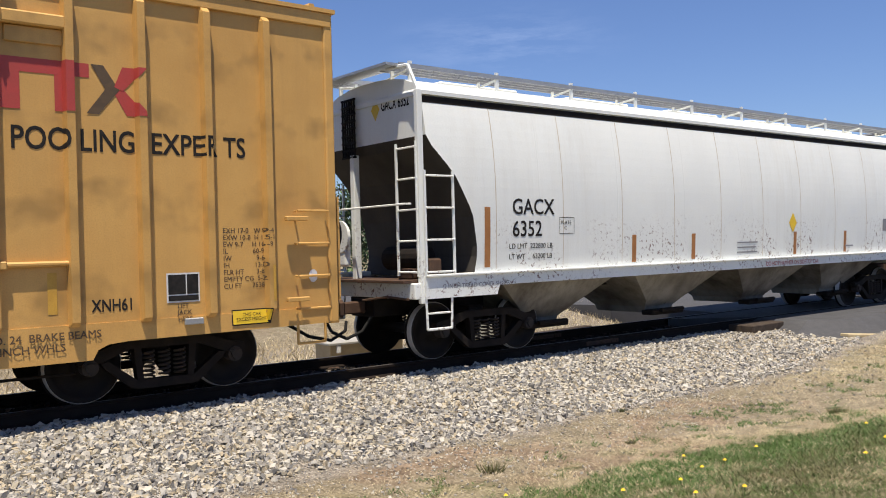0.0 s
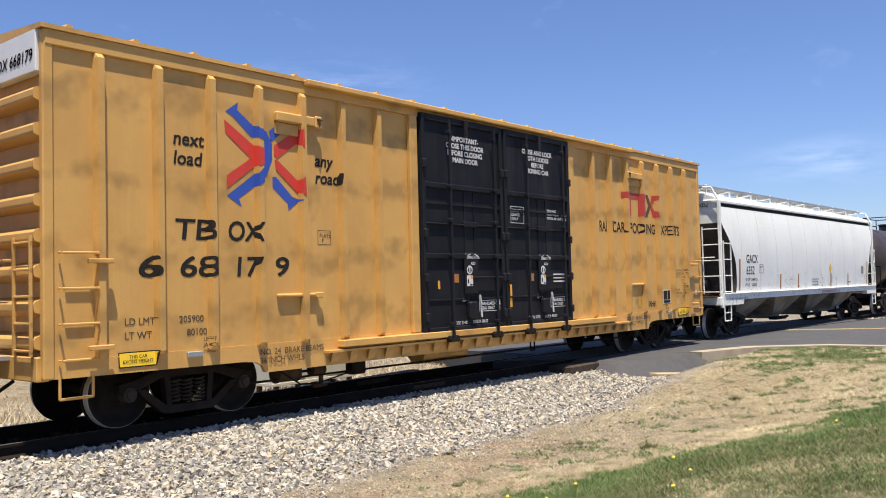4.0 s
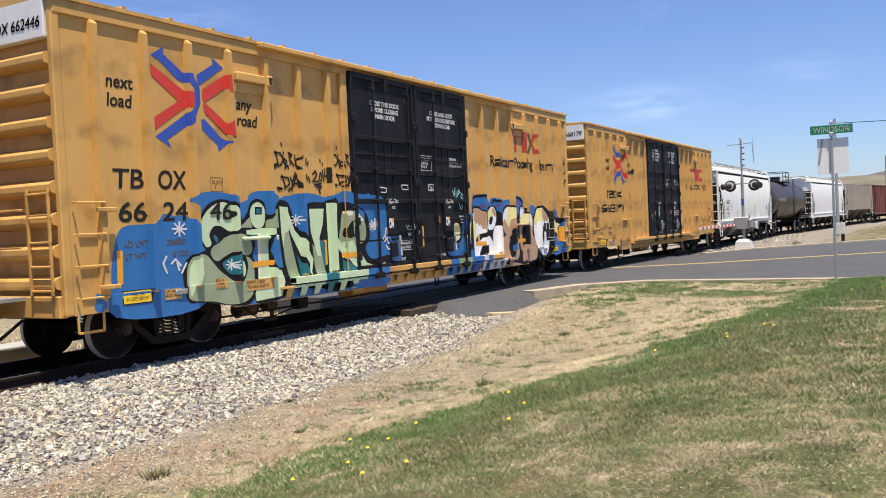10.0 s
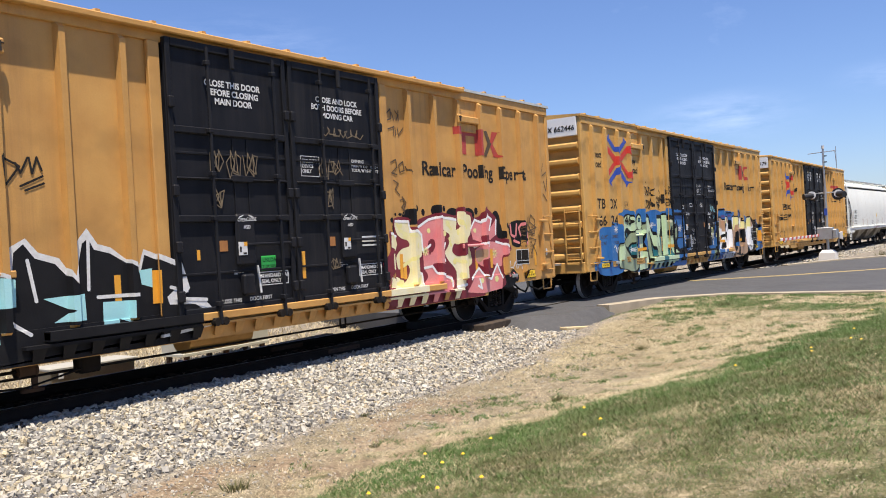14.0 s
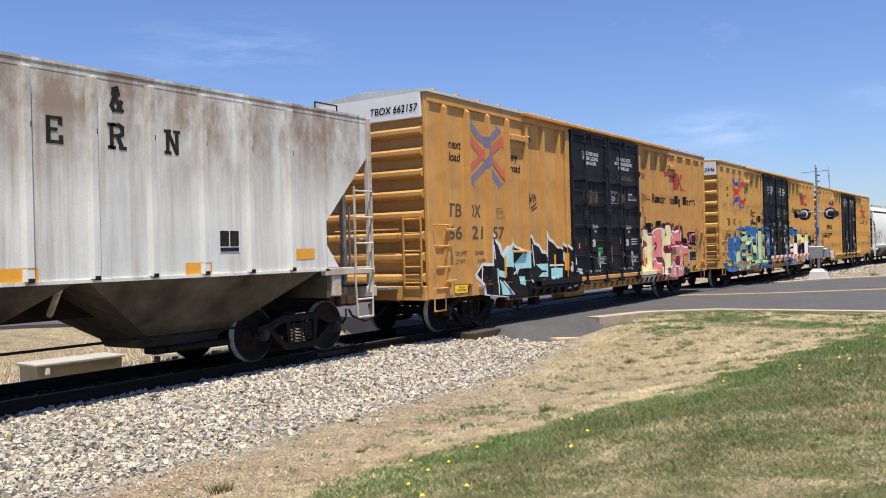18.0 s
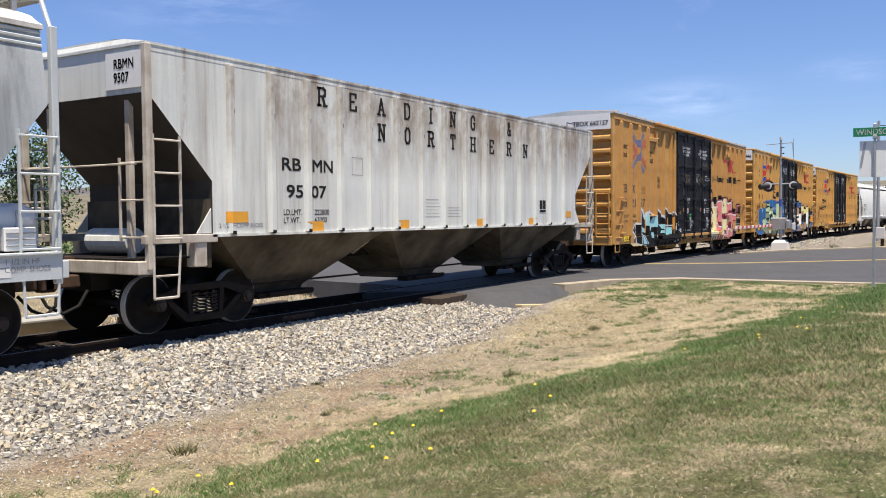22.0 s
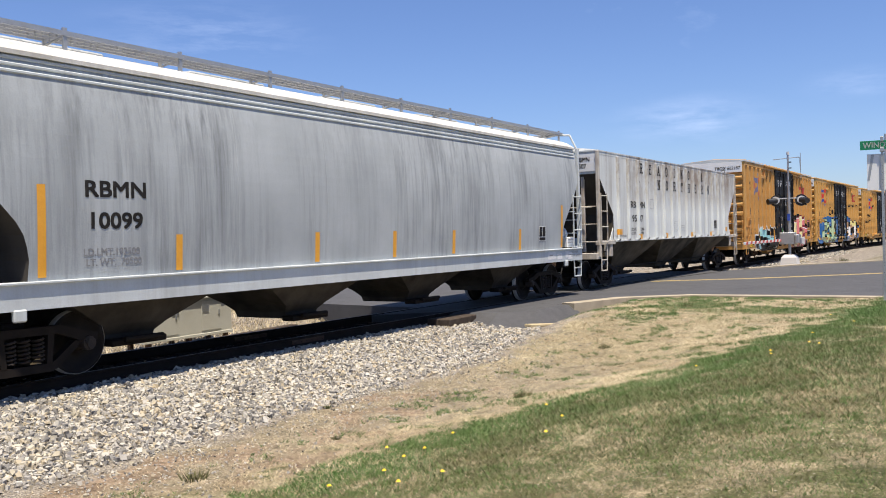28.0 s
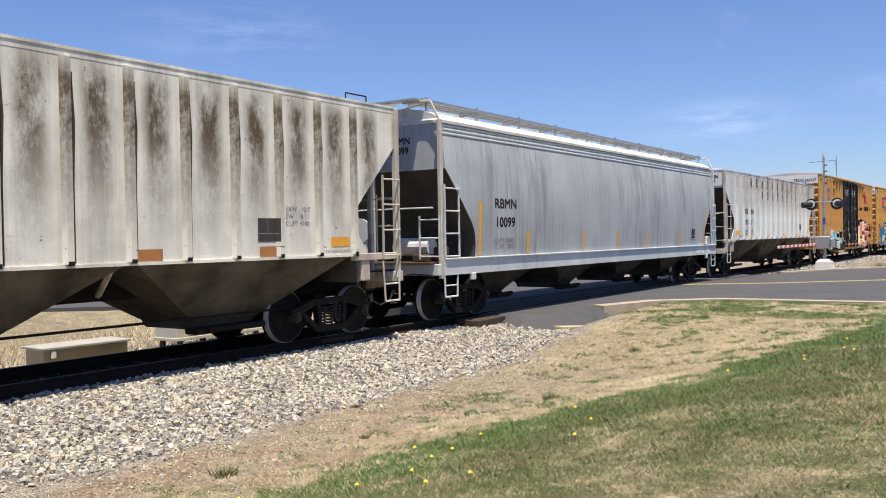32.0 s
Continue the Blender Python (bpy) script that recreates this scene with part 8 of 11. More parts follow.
painted(car_g, g_side, (), [[(1.79, 2.12), (1.95, 2.34), (2.11, 2.12), (1.95, 1.90)]], YELLOW, "placard", 0.005, "yellow diamond placard", cz=ROUND_ZS)
painted(car_g, g_side, (), [rect(-0.2, 0.55, 1.5, 1.53), rect(-0.2, 0.5, 1.6, 1.63), rect(-0.2, 0.55, 1.7, 1.73), rect(6.2, 6.55, 1.9, 2.2), rect(4.3, 4.7, 1.55, 1.58)], GREY_INK, "stencil_lines", 0.005, cz=ROUND_ZS)
for s in (-1,):
    bm = move(text_mesh("GACX 6352", 0.24, 0.012), 0, 0)
    for v in bm.verts:
        v.co = Vector((-8.225, -0.34 - v.co.x * 0.62, v.co.z + 3.98))
    part("end_number", bm, INK, car_g)
    bm = bmesh.new()
    f = bm.faces.new([bm.verts.new((-8.226, y, z)) for y, z in ((-0.30, 4.02), (-0.18, 4.20), (-0.06, 4.02), (-0.18, 3.84))])
    part("placard", bm, YELLOW, car_g, "yellow diamond placard")
    bm = bmesh.new()
    for k in range(6):
        box(bm, -8.30, -8.27, 0.35 + k * 0.07, 0.37 + k * 0.07, 3.30, 4.28)
    for k in range(9):
        box(bm, -8.30, -8.27, 0.33, 0.74, 3.30 + k * 0.12, 3.33 + k * 0.12)
    part("end_grating", bm, STEEL_DARK, car_g, "dark grating brace on the end")

RIB_WORDS = tuple(zip((0, 1, 2, 3, 4, 5, 6, 8), "abcdefgh"))
car_d = ribbed_hopper("ribbed_hopper", -63.78, CREAM, BAY, RIBS_D)
tagged(car_d, "weathered pale grey ribbed hopper car", "hopper car", "freight cars of the train")
LD = lambda *a, **k: lettering(car_d, D_SIDE, D_CUTS, *a, **k)
for k, kind in RIB_WORDS:
    painted(car_d, D_SIDE, D_CUTS, slab_mark(kind, -4.57 + 0.925 * k, 3.84, 0.22, 0.31), INK, "emblem")
for k, kind in zip(range(2, 10), "fiajkbaf"):
    painted(car_d, D_SIDE, D_CUTS, slab_mark(kind, -4.57 + 0.925 * k, 3.33, 0.22, 0.31), INK, "emblem")
# the shadow gap at each post is painted on as a dark strip
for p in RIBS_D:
    painted(car_d, D_SIDE, D_CUTS, [rect(p + 0.030, p + 0.044, 1.60, 3.55)], SPRING, "post_seam", 0.003, "dark painted strip for the shadow gap at the post")
LD("RB", -5.57, 2.62, 0.31, INK, 0.019, span=0.50)
LD("MN", -4.76, 2.62, 0.31, INK, 0.019, span=0.58)
LD("95", -5.46, 2.15, 0.31, INK, 0.019, span=0.44)
LD("07", -4.80, 2.15, 0.31, INK, 0.019, span=0.42)
LD("LD.LMT.\nLT.WT.", -5.55, 1.84, 0.14, INK, 0.01)
LD("222800\n63200", -4.72, 1.84, 0.14, INK, 0.01)
LD("2 1/2 HF COMP SHOES", -7.05, 1.64, 0.10, GREY_INK, 0.006)
for x, z in ((-6.65, 1.78), (-4.72, 1.60), (-1.9, 1.60), (1.5, 1.60), (4.3, 1.60), (6.6, 1.78)):
    painted(car_d, D_SIDE, D_CUTS, [rect(x - 0.25, x + 0.25, z - 0.06, z + 0.12)], REFLECT_ORANGE, "reflector", 0.005, "orange reflector tape")
painted(car_d, D_SIDE, D_CUTS, [rect(4.70, 5.12, 1.86, 2.22)], CHALK, "data_plate", 0.005, "white-bordered data stencil")
painted(car_d, D_SIDE, D_CUTS, [rect(4.72, 4.90, 1.96, 2.20), rect(4.92, 5.10, 1.96, 2.20), rect(4.72, 5.10, 1.88, 1.94)], INK, "data_plate", 0.008)
painted(car_d, D_SIDE, D_CUTS, [rect(-1.02 + 0.02 * (k % 2), -0.42 - 0.03 * (k % 3), 1.78 + 0.075 * k, 1.790 + 0.075 * k) for k in range(6)] + [rect(-0.08, 0.48 - 0.04 * (k % 2), 1.78 + 0.07 * k, 1.790 + 0.07 * k) for k in range(4)], GREY_INK, "stencil_lines")
painted(car_d, D_SIDE, D_CUTS, [rect(-3.6, -3.26, 2.60, 2.61), rect(-3.6, -3.26, 2.93, 2.94), rect(-3.6, -3.59, 2.61, 2.93), rect(-3.27, -3.26, 2.61, 2.93)], GREY_INK, "label_border")

car_f = ribbed_hopper("ribbed_hopper", -102.32, CREAM_DIRTY, BAY)
tagged(car_f, "soot-streaked cream ribbed hopper car", "hopper car", "freight cars of the train")
LF = lambda *a, **k: lettering(car_f, rib_side, RIB_CUTS, *a, **k)
for x, z, tape in ((6.72, 1.74, REFLECT_ORANGE), (5.0, 1.60, REFLECT_RUST), (2.62, 1.60, REFLECT_RUST), (0.2, 1.6, REFLECT_RUST), (-2.6, 1.6, REFLECT_ORANGE)):
    painted(car_f, rib_side, RIB_CUTS, [rect(x - 0.25, x + 0.25, z - 0.05, z + 0.12)], tape, "reflector", 0.005, "orange reflector tape")
painted(car_f, rib_side, RIB_CUTS, [rect(4.72, 5.16, 1.80, 2.18)], TANK_BLACK, "data_plate", 0.005, "black data stencil")
painted(car_f, rib_side, RIB_CUTS, [rect(4.93, 4.94, 1.94, 2.16), rect(4.74, 5.14, 1.925, 1.935)], GREY_INK, "stencil_lines", 0.008)
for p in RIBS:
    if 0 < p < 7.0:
        painted(car_f, rib_side, RIB_CUTS, [rect(p + 0.082, p + 0.112, 1.56, 4.05), [(p + 0.112, 3.9), (p + 0.14, 3.4), (p + 0.112, 2.6)]], RUST, "rust_run", 0.003, "dark rust-brown strip beside the post")
LF("2 INCH HF COMP SHOES", 6.25, 1.57, 0.09, GREY_INK, 0.006)
LF("EXW   10-7\nEW     9-11\nCUFT 4740", 5.35, 2.30, 0.12, GREY_INK, 0.004)

E_CUT = [(1.32, 8.08), (1.7, 8.05), (2.05, 8.15), (2.5, 8.55), (3.28, 9.22), (4.24, 9.22)]
car_e, e_side = round_hopper("covered_hopper", -83.0, 9.22, E_CUT, 4.26, GREY_CAR, GREY_SILL, BAY_GREY, (-5.9, -2.0, 2.0, 5.9), (-7.85, 7.85),
                             (("RBMN", -7.26, 2.48, 0.31, INK, 0.024, 1.22), ("10099", -7.22, 2.05, 0.31, INK, 0.024, 1.18), ("LD.LMT.192500\n LT. WT.  70500", -7.28, 1.68, 0.14, GREY_INK, 0.02, 1.0),
                              ("1 1/2 IN HF\nCOMP. SHOES", 8.55, 1.24, 0.10, GREY_INK, 0.006, 1.0)), lines=True, corner=GRIME, end_rungs=(2.2, 3))
tagged(car_e, "streaky weathered grey covered hopper car", "hopper car", "freight cars of the train")
for x, z0, z1 in ((-7.88, 1.42, 2.62), (-5.65, 1.42, 1.95), (-2.5, 1.42, 1.95), (-0.1, 1.42, 1.95), (2.2, 1.42, 1.95), (5.45, 1.42, 1.95), (8.0, 1.42, 2.6)):
    painted(car_e, e_side, (), [rect(x - 0.06, x + 0.06, z0, z1)], REFLECT_ORANGE, "reflector", 0.005, "upright yellow-orange reflector tape", cz=ROUND_ZS)
painted(car_e, e_side, (), [rect(6.55, 6.95, 1.62, 2.02)], CHALK, "data_plate", 0.005, cz=ROUND_ZS)
painted(car_e, e_side, (), [rect(6.57, 6.74, 1.74, 2.0), rect(6.76, 6.93, 1.74, 2.0), rect(6.57, 6.93, 1.64, 1.72)], INK, "data_plate", 0.008, cz=ROUND_ZS)
painted(car_e, e_side, (), [rect(7.0, 7.5, 1.10, 1.30), rect(8.15, 8.4, 1.12, 1.30)], CHALK, "data_plate", 0.005)
bm = bmesh.new()
bm.faces.new([bm.verts.new((-9.224, y, z)) for y, z in ((0.05, 4.10), (-0.78, 4.14), (-0.80, 3.62), (-0.55, 3.50), (-0.20, 3.55), (0.02, 3.66))])
part("patch", bm, GREY_CAR, car_e, "grey repainted patch on the end")
bm = text_mesh("RBMN\n10099", 0.21, 0.02)
for v in bm.verts:
    v.co = Vector((-9.228, -0.05 - v.co.x, v.co.z + 3.86))
part("end_number", bm, INK, car_e)
bm = text_mesh("RBMN\n9507", 0.20, 0.02)
for v in bm.verts:
    v.co = Vector((-8.425, -0.80 - v.co.x * 0.85, v.co.z + 4.02))
part("end_number", bm, INK, car_d)


# ---------- cars ahead: tank car, hoppers, red box car ----------
def tank_car(centre):
    car = new("tank_car")
    car.matrix_basis = pose(centre, 0, 0)
    MOVING.append((car, centre))
    prof = [(0.25, -7.95), (0.8, -7.85), (1.2, -7.6), (1.42, -7.25), (1.48, -6.9), (1.48, 6.9), (1.42, 7.25), (1.2, 7.6), (0.8, 7.85), (0.25, 7.95)]
    bm = lathe(prof, 40)
    bmesh.ops.rotate(bm, verts=bm.verts, matrix=Matrix.Rotation(radians(90), 3, "Z"))
    bmesh.ops.translate(bm, verts=bm.verts, vec=(0, 0, 2.62))
    smooth(part("tank", bm, TANK_BLACK, car))
    bm = bmesh.new()
    rod(bm, (0, 0, 4.05), (0, 0, 4.45), 0.55, 20)
    rod(bm, (0, 0, 4.45), (0, 0, 4.52), 0.6, 20)
    smooth(part("dome", bm, TANK_BLACK, car))
    bm = bmesh.new()
    for y in (-1.0, 1.0):
        for x in (-1.3, 0, 1.3):
            rod(bm, (x, y, 3.7), (x, y, 4.85), 0.025, 6)
        for z in (4.5, 4.85):
            rod(bm, (-1.3, y, z), (1.3, y, z), 0.025, 6)
    for x in (-1.3, 1.3):
        rod(bm, (x, -1.0, 4.85), (x, 1.0, 4.85), 0.025, 6)
    part("safety_rail", bm, STEEL_DARK, car)
    part("walkway", boxed(-1.4, 1.4, -1.1, 1.1, 4.02, 4.07), STEEL_DARK, car)
    ladder(car, STEEL_DARK, -0.25, 0.25, -1.55, -1.55, 1.2, 4.2, 8)
    for s in (-1, 1):
        part("saddle", loft([(0.95, s * 5.6 - 0.5, s * 5.6 + 0.5, 1.0), (1.9, s * 5.6 - 0.35, s * 5.6 + 0.35, 1.3)]), STEEL_DARK, car)
        part("stub_sill", boxed(min(s * 4.5, s * 8.1), max(s * 4.5, s * 8.1), -0.3, 0.3, 0.75, 1.2), STEEL_DARK, car)
        part("end_platform", boxed(min(s * 7.3, s * 8.3), max(s * 7.3, s * 8.3), -1.4, 1.4, 1.15, 1.2), STEEL_DARK, car)
        part("end_rail", rods([(s * 8.25, -1.4, 1.2), (s * 8.25, -1.4, 2.2), (s * 8.25, 1.4, 2.2), (s * 8.25, 1.4, 1.2)], 0.025, 6), STEEL_DARK, car)
        coupler(car, s * 8.2, s, 0.5)
        truck(car, s * 6.1)
    for x in (-6.0, -2.0, 2.0, 6.0):
        bm = lathe([(1.484, x - 0.03), (1.497, x - 0.03), (1.497, x + 0.03), (1.484, x + 0.03)], 40)
        bmesh.ops.rotate(bm, verts=bm.verts, matrix=Matrix.Rotation(radians(90), 3, "Z"))
        bmesh.ops.translate(bm, verts=bm.verts, vec=(0, 0, 2.62))
        part("band", bm, TANK_BLACK, car)
    side = lambda x, z: -math.sqrt(max(1.485 ** 2 - (z - 2.62) ** 2, 0.0))
    painted(car, side, (), [rect(-6.3, -6.2, 2.3, 2.9)], REFLECT_RUST, "reflector", 0.005)
    painted(car, side, (), [rect(-5.9 + 0.26 * k, -5.72 + 0.26 * k, 2.5, 2.75) for k in range(4)] + [rect(-4.7 + 0.26 * k, -4.52 + 0.26 * k, 2.5, 2.75) for k in range(6)], GREY_INK, "lettering", 0.005)
    return tagged(car, "black tank car with a railed dome platform", "tank car", "freight cars of the train")


tank_car(34.3)
car_h, h_side = round_hopper("covered_hopper", 52.6, 8.6, [(1.32, 7.6), (2.3, 7.7), (3.42, 8.6), (4.09, 8.6)], 4.25, WHITE_CLEAN, WHITE, BAY_GREY, (-5.1, -1.7, 1.7, 5.1), (-7.0, 7.0))
tagged(car_h, "bright white rounded covered hopper car", "hopper car", "freight cars of the train")
car_i = ribbed_hopper("ribbed_hopper", 71.2, TAUPE_CAR, BAY)
tagged(car_i, "dusty grey-brown ribbed hopper car", "hopper car", "freight cars of the train")


def plain_box(centre):
    car = new("box_car")
    car.matrix_basis = pose(centre, 0, 0)
    MOVING.append((car, centre))
    part("body", boxed(-7.8, 7.8, -1.48, 1.48, 1.0, 4.4), BROWN_CAR, car)
    part("roof", loft([(4.4, -7.85, 7.85, 1.55), (4.47, -7.85, 7.85, 1.55), (4.6, -7.85, 7.85, 0.2)]), BROWN_CAR, car)
    p = None
    for k in range(14):
        x = -7.5 + k * 1.15
        if p is None:
            p = part("side_post", boxed(-0.06, 0.06, -1.56, -1.48, 1.0, 4.35, 0.02), BROWN_CAR, car)
            p.location.x = x
        else:
            again(p, car, pose(x, 0, 0))
    part("door", boxed(-1.3, 1.3, -1.60, -1.48, 1.05, 4.2, 0.02), BROWN_CAR, car)
    part("side_sill", boxed(-7.8, 7.8, -1.5, -1.44, 0.75, 1.0), BROWN_CAR, car)
    for s in (-1, 1):
        ladder(car, BROWN_CAR, s * 7.6, s * 7.2, -1.56, -1.56, 1.1, 3.9, 8)
        coupler(car, s * 7.8, s, 0.8)
        truck(car, s * 5.9)
    return tagged(car, "dull red steel box car", "box car", "freight cars of the train")


plain_box(89.4)




# ---------- sprayed pieces on the box cars ----------
FOOT, LAYER = (1.029, 1.031), [0]


def daub(car, mat, off, pts):
    painted(car, box_side, BOX_CUTS, [pts], mat, "graffiti", off * 0.5, cz=FOOT)


def dab(car, mat, off, x, z, rx, rz):
    bm = bmesh.new()
    blob(bm, x, z, rx, rz, 18)
    LAYER[0] = (LAYER[0] + 1) % 9
    part("graffiti", follow(bm, box_side, (off + 0.00022 * LAYER[0]) * 0.5, BOX_CUTS, FOOT), mat, car)


def bubble(car, mat, edge, w, pts):
    """A fat letter stroke: an edge colour below, the fill above."""
    part("graffiti", follow(brush(bmesh.new(), pts, w + 0.055), box_side, 0.0028, BOX_CUTS, FOOT), edge, car)
    part("graffiti", follow(brush(bmesh.new(), pts, w - 0.015), box_side, 0.0043, BOX_CUTS, FOOT), mat, car)


def swell(car, mat, off, pts):
    # a painted field with a rounded outline through the given corners
    k, out = len(pts), []
    for i in range(k):
        p, a, b, q = pts[i - 1], pts[i], pts[(i + 1) % k], pts[(i + 2) % k]
        for u in (0.0, 0.25, 0.5, 0.75):
            out.append(tuple(0.5 * (2 * a[j] + (b[j] - p[j]) * u + (2 * p[j] - 5 * a[j] + 4 * b[j] - q[j]) * u * u + (3 * a[j] - p[j] - 3 * b[j] + q[j]) * u ** 3) for j in (0, 1)))
    daub(car, mat, off, out)


def edge_paint(car, x0, x1, mat, second=None):
    # paint that ran over the ledge and its tabs
    if x0 < 4.9 and x1 > -4.9:
        part("graffiti", boxed(max(x0, -4.904), min(x1, 4.904), -1.634, -1.48, 0.797, 0.838), mat, car)
    if -4.6 <= x0 and x1 < 4.2:
        part("graffiti", boxed(x0, x1, -1.664, -1.48, 0.869, 0.988), mat, car)
    painted(car, lambda x, z: -1.512, (), [rect(x0, x1, 0.61, 0.796)], second or mat, "graffiti", 0.004)
    for k in range(24):
        x = -4.72 + k * 0.41
        if x0 < x < x1:
            bm = bmesh.new()
            prism(bm, [(-0.094, 0), (0.094, 0), (0.073, -0.163), (-0.073, -0.163)], -0.003, 0.012)
            for v in bm.verts:
                v.co.y -= 0.118 + v.co.z * 0.45
                v.co.x, v.co.y, v.co.z = v.co.x + x, v.co.y - 1.502, v.co.z + 0.80
            part("graffiti", bm, mat, car)


def scrawl(car, mat, w, pts, off=0.0078):
    part("graffiti", follow(brush(bmesh.new(), pts, w), box_side, off, BOX_CUTS, FOOT), mat, car)


def graffiti_bubbles():
    swell(car_b, G_BLUE, 0.003, [(2.48, 2.09), (2.51, 2.33), (2.7, 2.48), (3.05, 2.54), (3.45, 2.53), (3.65, 2.35), (3.76, 2.44), (4.05, 2.46), (4.31, 2.38), (4.84, 2.42), (4.95, 2.35), (4.63, 2.03), (4.33, 1.87), (4.29, 1.29), (2.5, 1.06), (2.43, 1.53)])
    swell(car_b, G_BLUE, 0.0032, [(2.01, 1.93), (2.18, 2.05), (2.43, 2.02), (2.48, 1.53), (2.45, 1.15), (2.81, 0.94), (2.79, 0.8), (2.0, 0.84), (1.77, 0.91), (1.32, 0.99), (1.32, 1.21), (1.86, 1.21), (2.01, 1.41)])
    swell(car_b, G_BLUE, 0.0032, [(5.27, 2.46), (5.53, 2.51), (5.81, 2.4), (5.82, 2.08), (5.55, 1.97), (5.26, 2.0)])
    swell(car_b, G_BLUE, 0.0034, [(6.19, 2.17), (6.42, 2.27), (6.71, 2.17), (6.7, 1.99), (6.25, 1.99)])
    swell(car_b, G_BLUE, 0.0034, [(7.68, 2.01), (8.12, 2.17), (8.31, 1.97), (8.7, 1.77), (8.78, 1.5), (8.86, 1.13), (9.11, 0.86), (8.51, 0.79), (7.97, 0.77), (7.75, 1.31)])
    scrawl(car_b, G_BLACK, 0.03, [(2.54, 2.19), (2.64, 2.38), (2.83, 2.49), (3.16, 2.51), (3.39, 2.48), (3.47, 2.34)])
    scrawl(car_b, G_BLACK, 0.025, [(3.8, 2.32), (3.96, 2.41), (4.24, 2.35)])
    scrawl(car_b, G_BLACK, 0.03, [(5.31, 2.48), (5.56, 2.45), (5.75, 2.38), (5.72, 2.17)])
    swell(car_b, G_BLACK, 0.006, [(2.25, 1.58), (2.31, 1.81), (2.45, 2.05), (2.64, 2.2), (2.88, 2.25), (3.13, 2.21), (3.3, 2.1), (3.47, 2.17), (3.71, 2.25), (3.99, 2.23), (4.15, 2.06), (4.25, 1.9), (4.28, 1.45), (4.46, 1.1), (4.49, 0.87), (4.28, 0.78), (3.72, 0.81), (2.76, 0.84), (2.51, 1.05), (2.31, 1.3)])
    swell(car_b, G_BLACK, 0.0062, [(4.34, 1.85), (4.43, 2.1), (4.62, 2.23), (4.91, 2.27), (5.21, 2.2), (5.39, 2.01), (5.52, 2.04), (5.54, 2.18), (5.71, 2.25), (5.92, 2.18), (5.95, 2.06), (6.32, 2.03), (6.51, 1.91), (6.51, 1.6), (6.64, 1.35), (6.75, 1.05), (6.66, 0.71), (5.98, 0.64), (5.6, 0.63), (5.09, 0.7), (4.41, 0.72), (4.35, 1.24), (4.45, 1.42)])
    swell(car_b, G_BLACK, 0.0064, [(6.4, 1.45), (6.41, 1.69), (6.52, 1.96), (6.71, 2.17), (6.97, 2.27), (7.3, 2.24), (7.61, 2.12), (7.8, 2.0), (7.96, 1.69), (8.02, 1.3), (7.9, 0.92), (7.55, 0.73), (7.05, 0.75), (6.7, 0.82), (6.54, 1.18)])
    swell(car_b, G_WHITE, 0.009, [(2.28, 1.53), (2.35, 1.79), (2.5, 2.01), (2.69, 2.15), (2.91, 2.19), (3.13, 2.15), (3.26, 2.03), (3.26, 1.59), (3.01, 1.52), (2.81, 1.38), (2.78, 0.92), (2.54, 1.09), (2.34, 1.32)])
    swell(car_b, G_WHITE, 0.0092, [(2.8, 1.26), (2.98, 1.34), (3.29, 1.46), (3.55, 1.48), (3.72, 1.37), (3.85, 1.14), (3.89, 0.93), (3.83, 0.83), (3.46, 0.84), (3.39, 0.97), (3.48, 1.11), (3.39, 1.23), (3.2, 1.23), (3.03, 1.09), (2.91, 0.89), (2.79, 0.89)])
    swell(car_b, G_YELLOW, 0.0105, [(2.3, 1.57), (2.36, 1.79), (2.51, 2.01), (2.62, 2.09), (2.65, 1.94), (2.72, 1.97), (2.78, 1.86), (2.86, 1.79), (2.83, 1.57), (2.77, 1.39), (2.6, 1.33), (2.43, 1.43)])
    swell(car_b, G_TAN, 0.012, [(2.62, 2.1), (2.77, 2.16), (2.91, 2.19), (3.13, 2.15), (3.25, 2.03), (3.26, 1.68), (3.18, 1.68), (3.12, 1.78), (3.02, 1.75), (2.96, 1.82), (2.86, 1.8), (2.78, 1.87), (2.72, 1.97), (2.66, 1.97)])
    swell(car_b, G_WHITE, 0.0092, [(3.45, 1.81), (3.48, 1.99), (3.6, 2.13), (3.77, 2.22), (3.96, 2.18), (4.04, 2.03), (4.01, 1.83), (3.86, 1.66), (3.64, 1.62), (3.5, 1.67)])
    swell(car_b, G_YELLOW, 0.0107, [(3.48, 1.91), (3.51, 2.04), (3.62, 2.15), (3.75, 2.19), (3.81, 1.98), (3.71, 1.92), (3.57, 1.84)])
    swell(car_b, G_TAN, 0.0122, [(3.8, 2.19), (3.92, 2.17), (4.02, 2.05), (3.98, 1.95), (3.91, 2.0), (3.84, 2.04)])
    swell(car_b, G_BLACK, 0.0135, [(3.6, 1.81), (3.65, 1.93), (3.79, 1.98), (3.83, 1.91), (3.75, 1.79), (3.65, 1.76)])
    swell(car_b, G_WHITE, 0.0094, [(3.85, 1.6), (3.98, 1.71), (4.17, 1.71), (4.21, 1.56), (4.23, 1.35), (4.38, 1.09), (4.41, 0.92), (4.25, 0.88), (3.98, 0.88), (3.85, 1.1), (3.8, 1.34)])
    swell(car_b, G_TAN, 0.009, [(4.4, 1.81), (4.51, 2.07), (4.67, 2.19), (4.9, 2.22), (5.15, 2.17), (5.32, 1.99), (5.27, 1.75), (5.36, 1.52), (5.43, 1.15), (5.39, 0.85), (5.17, 0.75), (4.99, 0.83), (5.18, 0.93), (5.24, 1.19), (5.19, 1.47), (5.05, 1.65), (4.98, 1.48), (4.88, 1.41), (4.67, 1.45), (4.49, 1.58)])
